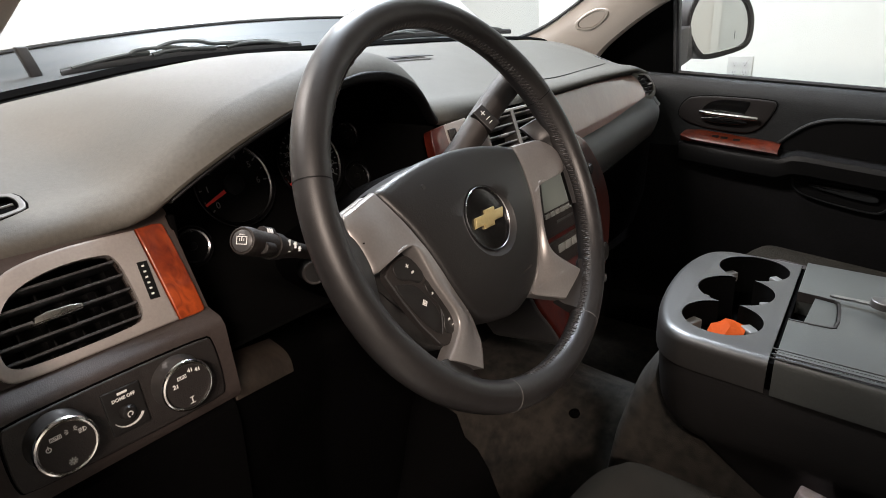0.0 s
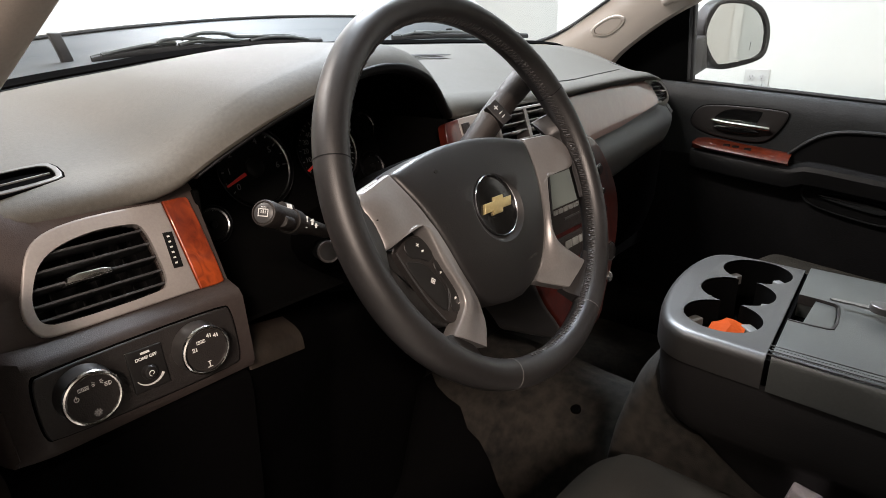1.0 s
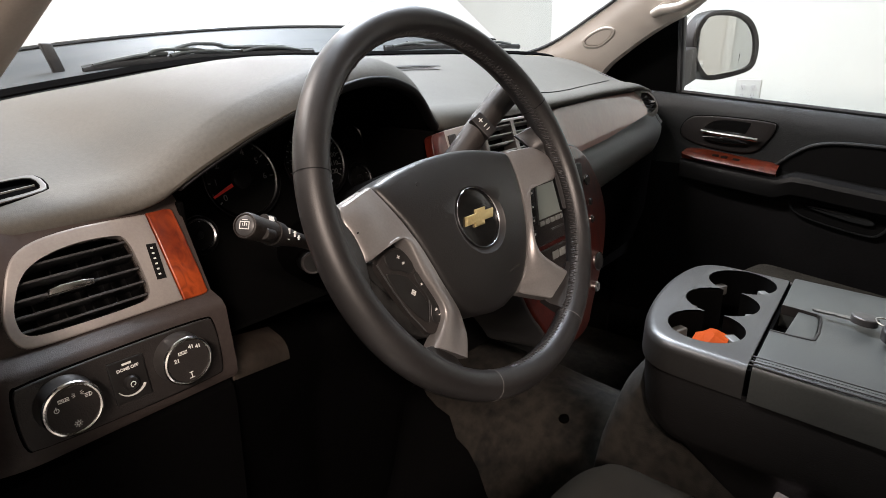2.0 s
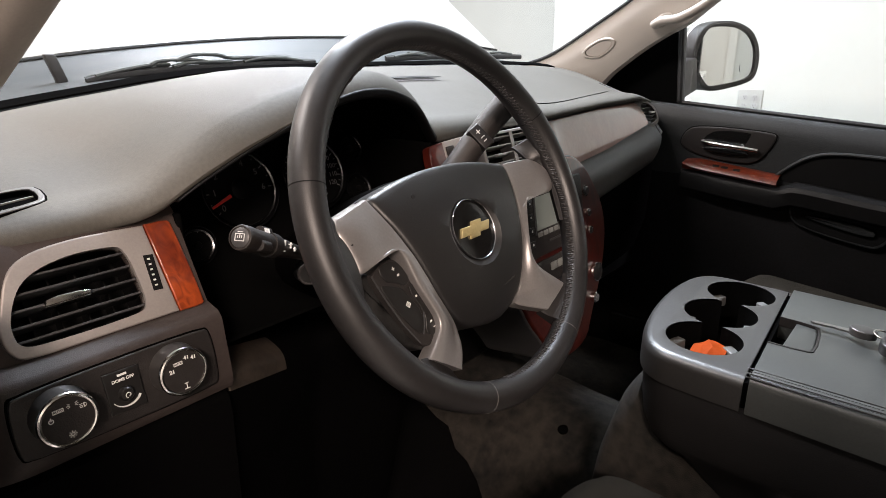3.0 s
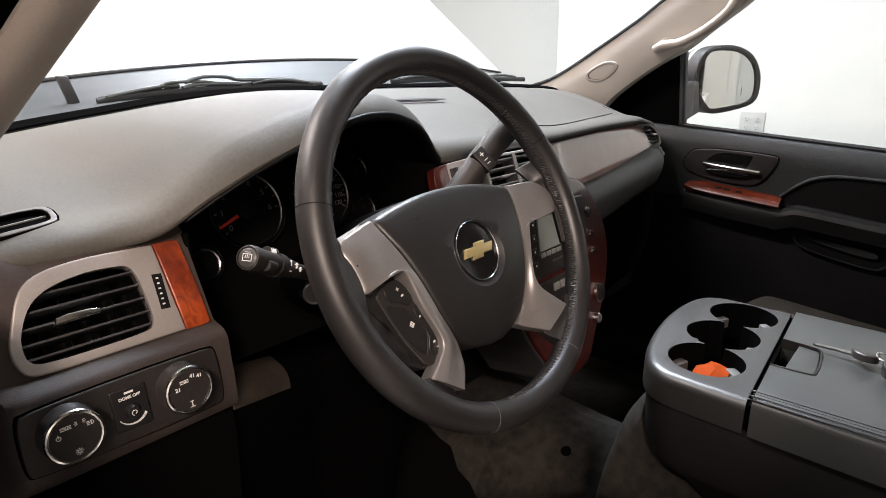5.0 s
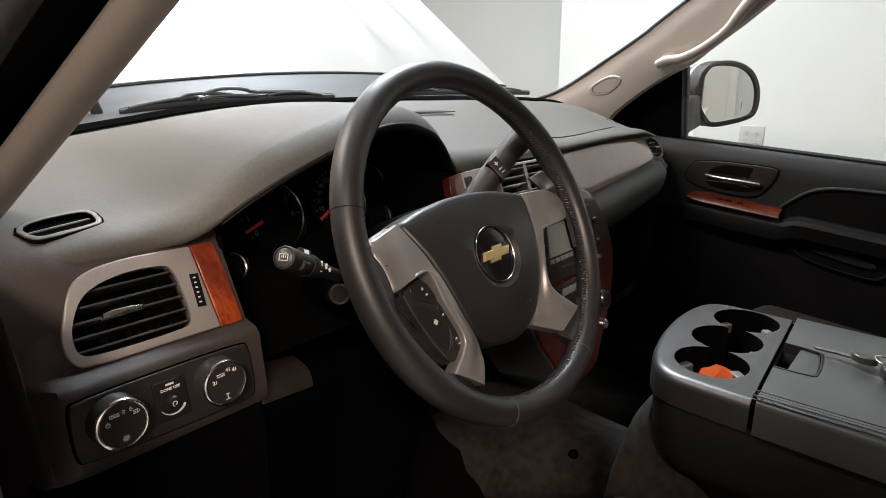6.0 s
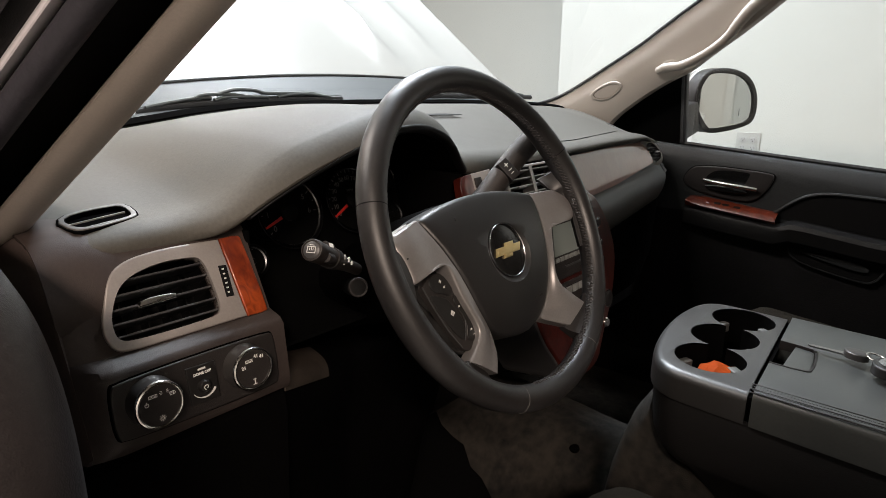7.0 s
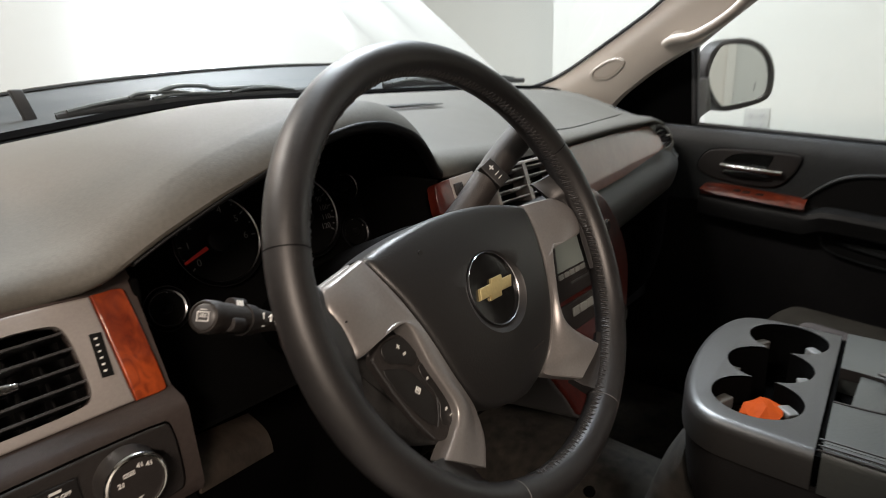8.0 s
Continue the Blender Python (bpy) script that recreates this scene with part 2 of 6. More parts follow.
def part(name, bm, material, parent=None, label="", smooth=True, bevel=0.0, m=None):
    """One mesh object from a bmesh given in world metres (or in the frame m)."""
    if m is not None:
        bm.transform(m)
    bmesh.ops.recalc_face_normals(bm, faces=bm.faces)
    if bevel:
        es = [e for e in bm.edges if len(e.link_faces) == 2 and e.calc_face_angle(0) > 0.6]
        bmesh.ops.bevel(bm, geom=es, offset=bevel, segments=3, affect="EDGES", profile=0.5, clamp_overlap=True)
    me = bpy.data.meshes.new(name)
    if parent is not None:
        off = parent.matrix_basis.translation.copy()
        p = parent.parent
        while p is not None:
            off += p.matrix_basis.translation
            p = p.parent
        bmesh.ops.translate(bm, vec=-off, verts=bm.verts)
    bm.to_mesh(me)
    bm.free()
    me.materials.append(material)
    if smooth:
        for p in me.polygons:
            p.use_smooth = True
        me.set_sharp_from_angle(angle=radians(38))
    ob = new(name, me)
    if parent is not None:
        ob.parent = parent
    if label:
        ob["label"] = label
    return ob


def box(x0, x1, y0, y1, z0, z1):
    bm = bmesh.new()
    r = bmesh.ops.create_cube(bm, size=1)
    for v in r["verts"]:
        v.co = Vector((x0 + (v.co.x + 0.5) * (x1 - x0), y0 + (v.co.y + 0.5) * (y1 - y0), z0 + (v.co.z + 0.5) * (z1 - z0)))
    return bm


def grid(rows, closed_v=False, cap=False):
    """A sheet through rows of points, all of one length."""
    bm = bmesh.new()
    vs = [[bm.verts.new(p) for p in r] for r in rows]
    n = len(vs[0])
    for a, b in zip(vs, vs[1:]):
        for j in range(n if closed_v else n - 1):
            k = (j + 1) % n
            bm.faces.new((a[j], a[k], b[k], b[j]))
    if cap and closed_v:
        bm.faces.new(vs[0])
        bm.faces.new(vs[-1][::-1])
    return bm


def solid_sheet(rows, t, back=(0, 1, -0.6)):
    """A sheet with thickness t, grown to the side that back points to."""
    n, k = len(rows), len(rows[0])
    front = [[Vector(p) for p in r] for r in rows]
    nor = []
    for i in range(n):
        line = []
        for j in range(k):
            u = front[min(i + 1, n - 1)][j] - front[max(i - 1, 0)][j]
            v = front[i][min(j + 1, k - 1)] - front[i][max(j - 1, 0)]
            line.append(u.cross(v).normalized())
        nor.append(line)
    total = Vector((0, 0, 0))
    for line in nor:
        for v in line:
            total += v
    sg = 1 if total.dot(Vector(back)) > 0 else -1
    bm = bmesh.new()
    a = [[bm.verts.new(p) for p in r] for r in front]
    b = [[bm.verts.new(front[i][j] + nor[i][j] * sg * t) for j in range(k)] for i in range(n)]
    for i in range(n - 1):
        for j in range(k - 1):
            bm.faces.new((a[i][j], a[i][j + 1], a[i + 1][j + 1], a[i + 1][j]))
            bm.faces.new((b[i + 1][j], b[i + 1][j + 1], b[i][j + 1], b[i][j]))
    for i in range(n - 1):
        bm.faces.new((a[i + 1][0], b[i + 1][0], b[i][0], a[i][0]))
        bm.faces.new((a[i][-1], b[i][-1], b[i + 1][-1], a[i + 1][-1]))
    for j in range(k - 1):
        bm.faces.new((a[0][j], b[0][j], b[0][j + 1], a[0][j + 1]))
        bm.faces.new((a[-1][j + 1], b[-1][j + 1], b[-1][j], a[-1][j]))
    return bm


def smoothed(poly, n=2, closed=True):
    """Chaikin corner cutting."""
    for _ in range(n):
        out = []
        m = len(poly)
        for i in range(m if closed else m - 1):
            a, b = Vector(poly[i]), Vector(poly[(i + 1) % m])
            out += [a * 0.75 + b * 0.25, a * 0.25 + b * 0.75]
        if not closed:
            out = [Vector(poly[0])] + out + [Vector(poly[-1])]
        poly = out
    return poly


def smooth_rows(rows):
    return [smoothed([Vector(p) for p in r], 2, False) for r in rows]


def plate(poly, z0, z1, m, inset=0.0, lift=0.0):
    """An extruded outline in the local frame m (x, y in the plane, z out). inset/lift round its front edge."""
    bm = bmesh.new()
    poly = [Vector(p[:2]) for p in poly]
    poly = [p for i, p in enumerate(poly) if (p - poly[i - 1]).length > 1e-5]
    rings = [[(p[0], p[1], z0) for p in poly], [(p[0], p[1], z1) for p in poly]]
    if inset:
        pts = [Vector(p[:2]) for p in poly]
        k = len(pts)
        area = sum(pts[i].x * pts[(i + 1) % k].y - pts[(i + 1) % k].x * pts[i].y for i in range(k))
        sg = 1 if area > 0 else -1
        nor = []
        for i in range(k):
            d = pts[(i + 1) % k] - pts[i - 1]
            nrm = Vector((-d.y, d.x)).normalized() * sg
            nor.append(nrm)
        for f in (0.35, 0.7, 1.0):
            rings.append([(pts[i].x + nor[i].x * inset * (1 - math.cos(f * 1.57)), pts[i].y + nor[i].y * inset * (1 - math.cos(f * 1.57)), z1 + lift * math.sin(f * 1.57)) for i in range(k)])
    vs = [[bm.verts.new(p) for p in r] for r in rings]
    for a, b in zip(vs, vs[1:]):
        for j in range(len(a)):
            k2 = (j + 1) % len(a)
            bm.faces.new((a[j], a[k2], b[k2], b[j]))
    bm.faces.new(vs[0])
    bm.faces.new(vs[-1][::-1])
    bm.transform(m)
    return bm


def tube(path, radii, n=12, squash=1.0):
    """A round bar along a path of points; radii one number or one a point."""
    pts = [Vector(p) for p in path]
    if not isinstance(radii, (list, tuple)):
        radii = [radii] * len(pts)
    rows = []
    side = None
    for i, p in enumerate(pts):
        d = (pts[min(i + 1, len(pts) - 1)] - pts[max(i - 1, 0)]).normalized()
        if side is None:
            ref = Vector((0, 0, 1)) if abs(d.z) < 0.9 else Vector((0, 1, 0))
            side = d.cross(ref)
        side = (side - d * side.dot(d)).normalized()
        u = side.cross(d)
        rows.append([p + radii[i] * (math.cos(a) * side + squash * math.sin(a) * u) for a in [2 * math.pi * k / n for k in range(n)]])
    return grid(rows, True, True)


def lathe(profile, m, n=40):
    """Turns (radius, height) pairs round the local z axis."""
    bm = bmesh.new()
    rows = []
    for r, h in profile:
        rows.append([bm.verts.new((r * math.cos(2 * math.pi * k / n), r * math.sin(2 * math.pi * k / n), h)) for k in range(n)])
    for a, b in zip(rows, rows[1:]):
        for k in range(n):
            bm.faces.new((a[k], a[(k + 1) % n], b[(k + 1) % n], b[k]))
    bm.faces.new(rows[0])
    bm.faces.new(rows[-1][::-1])
    bm.transform(m)
    return bm


def axes(o, x, z):
    """A frame at o whose x axis is about x and whose z axis is z."""
    z = Vector(z).normalized()
    x = Vector(x)
    x = (x - z * x.dot(z)).normalized()
    y = z.cross(x)
    return Matrix(((x.x, y.x, z.x, o[0]), (x.y, y.y, z.y, o[1]), (x.z, y.z, z.z, o[2]), (0, 0, 0, 1)))


def circle(cx, cy, r, n=32, ry=None):
    return [(cx + r * math.cos(2 * math.pi * k / n), cy + (ry or r) * math.sin(2 * math.pi * k / n)) for k in range(n)]


def lerp_table(table, x):
    """Smooth interpolation in a table of (x, a, b, ...) rows."""
    if x <= table[0][0]:
        return table[0][1:]
    for r0, r1 in zip(table, table[1:]):
        if x <= r1[0]:
            f = (x - r0[0]) / (r1[0] - r0[0])
            return tuple(a + (b - a) * f for a, b in zip(r0[1:], r1[1:]))
    return table[-1][1:]


def smooth_table(table, x, w=0.02):
    vals = [lerp_table(table, x + d * w) for d in (-1, -0.5, 0, 0.5, 1)]
    return tuple(sum(v[i] for v in vals) / 5 for i in range(len(vals[0])))


def text_bm(body, size, m, depth=0.0003, bold=0.0):
    cu = bpy.data.curves.new("t", "FONT")
    cu.body, cu.size, cu.extrude, cu.align_x, cu.align_y = body, size, depth, "CENTER", "CENTER"
    cu.offset = size * bold
    ob = bpy.data.objects.new("t", cu)
    scene.collection.objects.link(ob)
    dg = bpy.context.evaluated_depsgraph_get()
    me = bpy.data.meshes.new_from_object(ob.evaluated_get(dg))
    bm = bmesh.new()
    bm.from_mesh(me)
    bpy.data.objects.remove(ob)
    bpy.data.curves.remove(cu)
    bpy.data.meshes.remove(me)
    bm.transform(m)
    return bm


def join(*bms):
    out = bmesh.new()
    for b in bms:
        me = bpy.data.meshes.new("j")
        b.to_mesh(me)
        b.free()
        out.from_mesh(me)
        bpy.data.meshes.remove(me)
    return out


def boolean(bm, cutter, op="DIFFERENCE"):
    """bm cut by (or joined with) cutter; both are used up."""
    obs = []
    for b in (bm, cutter):
        bmesh.ops.recalc_face_normals(b, faces=b.faces)
        me = bpy.data.meshes.new("b")
        b.to_mesh(me)
        b.free()
        obs.append(new("b", me))
    md = obs[0].modifiers.new("b", "BOOLEAN")
    md.operation, md.object, md.solver = op, obs[1], "EXACT"
    me = bpy.data.meshes.new_from_object(obs[0].evaluated_get(bpy.context.evaluated_depsgraph_get()))
    out = bmesh.new()
    out.from_mesh(me)
    for o in obs:
        d = o.data
        bpy.data.objects.remove(o)
        bpy.data.meshes.remove(d)
    bpy.data.meshes.remove(me)
    return out


def lbox(m, x0, x1, y0, y1, z0, z1):
    b = box(x0, x1, y0, y1, z0, z1)
    b.transform(m)
    return b


# ---- the room ----
WX = 2.55


def slab(name, label, category, bm, mat):
    return tagged(part(name, bm, mat, None, "", smooth=False), label, category, kind="structure")


slab("floor", "grey sealed concrete floor of a photo bay", "floor", box(-8.2, 5.2, -9.2, 6.2, -0.2, 0), M_FLOOR)
slab("ceiling", "white painted ceiling of the bay", "ceiling", box(-8.2, 5.2, -9.2, 6.2, ROOM_H, ROOM_H + 0.2), M_WALL)
slab("wall_east", "plain white painted wall with an outlet", "wall", box(WX, WX + 0.25, -9.0, 1.68, 0, ROOM_H), M_WALL)
slab("wall_recess", "plain white painted wall set back in a recess", "wall", box(3.45, 3.65, 1.68, 5.0, 0, ROOM_H), M_WALL)
slab("wall_return", "short white painted return wall", "wall", box(WX + 0.25, 3.65, 1.48, 1.68, 0, ROOM_H), M_WALL)
slab("wall_north", "plain white painted end wall", "wall", box(-8.0, 3.45, 4.8, 5.0, 0, ROOM_H), M_WALL)
slab("wall_south", "plain white painted end wall", "wall", box(-8.0, WX, -4.8, -4.6, 0, ROOM_H), M_WALL)
slab("wall_west", "unseen side wall, grey to cut the fill light", "wall", box(-8.2, -8.0, -9.0, 5.0, 0, ROOM_H), M_WALL_FILL_CUT)

slab("wall_pilaster", "white painted pilaster on the end wall", "wall", box(1.06, 1.135, -4.6, -4.42, 0, ROOM_H), M_WALL)

# the outlet on the wall
OM = axes((WX, 0.545, 1.208), (0, -1, 0), (-1, 0, 0))
outlet = thing("wall_outlet", "white plastic cover plate with four outlets on the wall", "outlet", at=(WX, 0.545, 1.208))
part("cover_plate", plate([(-0.058, -0.055), (-0.055, -0.058), (0.055, -0.058), (0.058, -0.055), (0.058, 0.055), (0.055, 0.058), (-0.055, 0.058), (-0.058, 0.055)], 0, 0.004, OM, 0.003, 0.002), M_PLATE, outlet)
for ix in (-0.024, 0.024):
    for iy in (-0.021, 0.021):
        r = part("receptacle", plate(circle(ix, iy, 0.0165, 20, 0.0145), 0.005, 0.0085, OM, 0.001, 0.0005), M_PLATE2, outlet, "grey receptacle face")
        for sx, h in ((-0.006, 0.0045), (0.006, 0.0055)):
            part("slot", lbox(OM, ix + sx - 0.0012, ix + sx + 0.0012, iy + 0.0005, iy + 0.0005 + h * 1.4, 0.0088, 0.0095), M_DARK, r)
        part("slot", plate(circle(ix, iy - 0.007, 0.0026, 10), 0.0088, 0.0095, OM), M_DARK, r)

# ---- dashboard ----
dash = thing("dashboard", "dark grey vinyl dashboard with silver and wood trim", "dashboard", at=(0, 0.3, 1.3))

# x, y of front edge, z of front edge, rise of the crest behind it, z at the windscreen
EDGE = [
    (-0.76, 0.236, 1.346, 0.016, 1.400),
    (-0.70, 0.232, 1.352, 0.018, 1.406),
    (-0.62, 0.230, 1.354, 0.018, 1.412),
    (-0.585, 0.216, 1.360, 0.014, 1.416),
    (-0.549, 0.205, 1.384, 0.012, 1.420),
    (-0.501, 0.200, 1.406, 0.014, 1.425),
    (-0.448, 0.198, 1.424, 0.014, 1.430),
    (-0.39, 0.196, 1.442, 0.014, 1.436),
    (-0.355, 0.196, 1.447, 0.014, 1.440),
    (-0.316, 0.197, 1.445, 0.014, 1.443),
    (-0.274, 0.200, 1.431, 0.014, 1.446),
    (-0.245, 0.205, 1.405, 0.016, 1.448),
    (-0.228, 0.210, 1.380, 0.020, 1.449),
    (-0.10, 0.220, 1.380, 0.014, 1.450),
    (0.05, 0.240, 1.376, 0.010, 1.450),
    (0.20, 0.275, 1.370, 0.008, 1.449),
    (0.40, 0.282, 1.374, 0.006, 1.446),
    (0.60, 0.292, 1.371, 0.006, 1.440),
    (0.70, 0.305, 1.354, 0.004, 1.434),
    (0.76, 0.345, 1.335, 0.000, 1.422),
]


def brow_slope(x):
    """1 where the brow slopes down to the driver over the gauges, 0 beside it."""
    a = min(1.0, max(0.0, (x + 0.63) / 0.11))
    b = min(1.0, max(0.0, (-0.215 - x) / 0.05))
    return a * a * (3 - 2 * a) * b * b * (3 - 2 * b)


def crest_rise(ze, w):
    return 0.005 * w * min(1.0, max(0.0, (1.449 - ze) / 0.045))


def dash_top(x, f):
    """Height of the top pad: x across, f from the front crest (0) to the windscreen (1)."""
    ye, ze, cr, zb = smooth_table(EDGE, x, 0.012)
    w = brow_slope(x)
    yb = 0.74 - 0.16 * (abs(x) / 0.76) ** 2.2
    zc = ze + cr + 0.004 + 0.003 * w + crest_rise(ze, w)
    yc = ye + 0.04 - 0.013 * w
    y = yc + f * (yb - yc)
    s = f * f * (3 - 2 * f)
    return y, zc + (zb - zc) * (0.5 * f + 0.5 * s) + 0.010 * math.sin(math.pi * f)


# side window outlet
DM = axes((-0.65, 0.27, 1.3752), (1, 0, 0), (0, -0.15, 1))
DV = smoothed([(-0.064, 0.0102), (-0.047, 0.0273), (-0.004, 0.037), (0.006, 0.0303), (0.003, -0.001), (-0.006, -0.009), (-0.050, -0.0222), (-0.060, -0.0173)], 1)
DI = [(-0.029 + (p[0] + 0.029) * 0.86, 0.006 + (p[1] - 0.006) * 0.80) for p in DV]

rows = []
for i in range(153):
    x = -0.7455 + i * 1.5055 / 152
    ye, ze, cr, zb = smooth_table(EDGE, x, 0.012)
    drop = 2.0 * max(0.0, -0.70 - x) ** 2
    w = brow_slope(x)
    prof = [(ye + 0.05, ze - 0.007), (ye + 0.008, ze - 0.007), (ye + 0.003, ze - 0.0055), (ye + 0.0006, ze - 0.003), (ye, ze)]
    for k in range(1, 9):
        a, f = math.pi / 2 * k / 8, k / 8
        prof.append((ye + (0.04 - 0.013 * w) * (1 - math.cos(a) + (math.cos(a) - 1 + f) * 0.6 * w), ze + (cr + 0.004 + 0.003 * w + crest_rise(ze, w)) * (math.sin(a) + (f - math.sin(a)) * 0.6 * w)))
    prof += [dash_top(x, f) for f in (0.06, 0.12, 0.25, 0.4, 0.55, 0.7, 0.85, 1.0)]
    prof.append((prof[-1][0] + 0.04, prof[-1][1] - 0.012))
    rows.append([(x, y, z - drop) for y, z in prof])
part("top_pad", boolean(solid_sheet(rows, 0.004), plate(DI, -0.03, 0.03, DM)), M_PAD, dash, "vinyl top pad with a raised brow over the gauges")
rows = []
for i in range(60):
    x = -0.5655 + 0.3395 * i / 59
    ye, ze, cr, zb = smooth_table(EDGE, x, 0.012)
    k = min(1.0, i / 40)
    k = 0.25 + 0.6 * k * k * (3 - 2 * k)
    rows.append([(x, ye + 0.012, ze - 0.0086), (x, ye + 0.002, ze - 0.0082)] + [(x, ye + dy, ze - 0.0070 + (dz + 0.0070) * k) for dy, dz in ((-0.0014, -0.0050), (-0.0016, -0.0005), (-0.0010, 0.0028), (0.0012, 0.0042))])
part("brow_lip", solid_sheet(smooth_rows(rows), 0.0015), M_DARK, dash, "black edge under the brow over the gauges")
# black strip along the windscreen's foot
rows = []
for i in range(39):
    x = -0.76 + i * 0.04
    y, z = dash_top(x, 1.0)
    rows.append([(x, y + 0.006, z + 0.0040), (x, y + 0.014, z + 0.007), (x, y + 0.030, z + 0.0105), (x, y + 0.036, z + 0.006)])
part("windscreen_strip", solid_sheet(rows, 0.003), M_TRIM_SHADE, dash, "black strip along the foot of the windscreen")
# airbag seam on the passenger side
seam = [(x, *dash_top(x, f)) for x, f in ((0.30, 0.30), (0.215, 0.10), (0.20, 0.03), (0.27, 0.0), (0.4, 0.02), (0.55, 0.06), (0.63, 0.12), (0.65, 0.3))]
part("airbag_seam", tube([(a, b, c + 0.0004) for a, b, c in smoothed([Vector(s) for s in seam], 2, False)], 0.0011, 6), M_DARK, dash, "dark seam of the airbag door")
# defrost outlet
for k in range(3):
    ys = -0.030 + 0.016 * k
    rows = []
    for i in range(9):
        x = -0.065 + 0.026 * i
        y, z = dash_top(x, 0.56)
        rows.append([(x, y + ys, z + 0.0016), (x, y + ys + 0.0095, z + 0.0026)])
    part("defrost_slot", solid_sheet(rows, 0.001), M_DARK, dash)

# ---- left fascia with its vent ----
VM = axes((-0.65, 0.2095, 1.31), (1, 0, 0), (0, -0.894, 0.447))
OPEN = smoothed([(-0.0555, -0.004), (-0.045, 0.016), (-0.03, 0.026), (-0.004, 0.0315), (0.024, 0.0305), (0.036, 0.0265), (0.0385, -0.010), (0.0375, -0.025), (0.030, -0.0302), (-0.045, -0.0302), (-0.056, -0.0262), (-0.0575, -0.016)], 2)
BEZ = smoothed([(-0.0605, 0.001), (-0.05, 0.028), (-0.034, 0.0395), (-0.004, 0.0435), (0.03, 0.043), (0.057, 0.0415), (0.057, 0.0415), (0.0608, -0.038), (0.0608, -0.038), (0, -0.0378), (-0.05, -0.0378), (-0.0605, -0.0345), (-0.0655, -0.022), (-0.0645, -0.01)], 2)
LF = [(0.30, 1.15), (0.19, 1.190), (0.170, 1.198), (0.166, 1.205), (0.166, 1.215), (0.171, 1.266), (0.176, 1.272), (0.1935, 1.2765), (0.2105, 1.31), (0.2325, 1.354), (0.245, 1.364)]
rows = []
for i in range(25):
    x = -0.7455 + 0.1835 * i / 24
    back = 0.006 * max(0.0, (0.16 - i / 24) / 0.16) ** 2
    s = min(1.0, max(0.0, (x + 0.7455) / 0.018))
    s = s * s * (3 - 2 * s)
    rows.append([(x, (y if not 1.20 < z < 1.277 else y * s + (1 - s) * (0.169 + 0.0245 * (z - 1.205) / 0.0715)) + back, z) for y, z in LF])
part("left_fascia", boolean(solid_sheet([r[7:] for r in rows], 0.008), plate(OPEN, -0.04, 0.04, VM)), M_FASCIA, dash, "grained vinyl fascia round the side vent")
part("lower_fascia", solid_sheet([r[:8] for r in rows], 0.008), M_FASCIA_LOW, dash, "black brown plastic fascia round the switch panel")
# the vinyl rolls over from the pad to the fascia at the outer corner
rows = []
for i in range(16):
    x = -0.7457 + 0.088 * i / 15
    fade = max(0.0, (i / 15 - 0.45) / 0.55)
    k = 0.005 * fade * fade * (3 - 2 * fade)
    d = 2.0 * max(0.0, -0.70 - x) ** 2
    rows.append([(x, y + k, z - d - k) for y, z in ((0.305, 1.3770), (0.278, 1.3762), (0.254, 1.3726), (0.2405, 1.3655), (0.2300, 1.3545), (0.2220, 1.340), (0.2115, 1.3190), (0.2085, 1.303))])
part("corner_wrap", boolean(boolean(solid_sheet(smooth_rows(rows), 0.003), plate([(x * 0.97, y * 0.95) for x, y in BEZ], -0.05, 0.05, VM)), plate([(-0.029 + (x + 0.029) * 1.03, 0.006 + (y - 0.006) * 1.03) for x, y in DV], -0.03, 0.03, DM)), M_FASCIA, dash, "grained vinyl rolling over the outer corner")
vent = thing("side_vent", "air vent with dark slats and a silver surround", "air vent", at=(-0.65, 0.2095, 1.31))
bezel = part("vent_bezel", boolean(plate(BEZ, -0.006, 0.0015, VM, 0.002, 0.0015), plate(OPEN, -0.05, 0.05, VM)), M_SILVER, vent, "silver painted vent surround")
part("duct", boolean(lbox(VM, -0.066, 0.046, -0.038, 0.038, -0.062, -0.004), lbox(VM, -0.0635, 0.0435, -0.0355, 0.0355, -0.058, 0.01)), M_DARK, vent, "black duct behind the slats")


def inside_span(poly, y):
    xs = []
    for a, b in zip(poly, list(poly[1:]) + [poly[0]]):
        if (a[1] - y) * (b[1] - y) < 0:
            xs.append(a[0] + (b[0] - a[0]) * (y - a[1]) / (b[1] - a[1]))
    return min(xs), max(xs)


for y in (0.0225, 0.0105, -0.0015, -0.0135, -0.0245):
    x0, x1 = inside_span(OPEN, y)
    sl = lbox(VM @ pose(0, y, -0.010, -6), x0 - 0.002, x1 + 0.001, -0.0010, 0.0010, -0.012, 0.0085)
    part("slat", sl, M_GREY, vent, bevel=0.0005)
for x in (-0.038, -0.018, 0.002, 0.021):
    part("vane", lbox(VM, x - 0.0007, x + 0.0007, -0.029, 0.029, -0.045, -0.026), M_DARK, vent)
part("tab", plate(smoothed([(-0.033, -0.0042), (-0.033, -0.0042), (0.0, -0.0036), (0.0, -0.0036), (0.001, 0.0018), (-0.030, 0.0030)], 1), -0.012, 0.004, VM, 0.0012, 0.0012), M_CHROME, vent, "silver tab on the middle slat")
slot = part("thumb_slot", plate([(0.0478, 0.0160), (0.0558, 0.0152), (0.0540, -0.0158), (0.0462, -0.0152)], 0.001, 0.0036, VM), M_DARK, vent, "black thumb wheel in the surround")
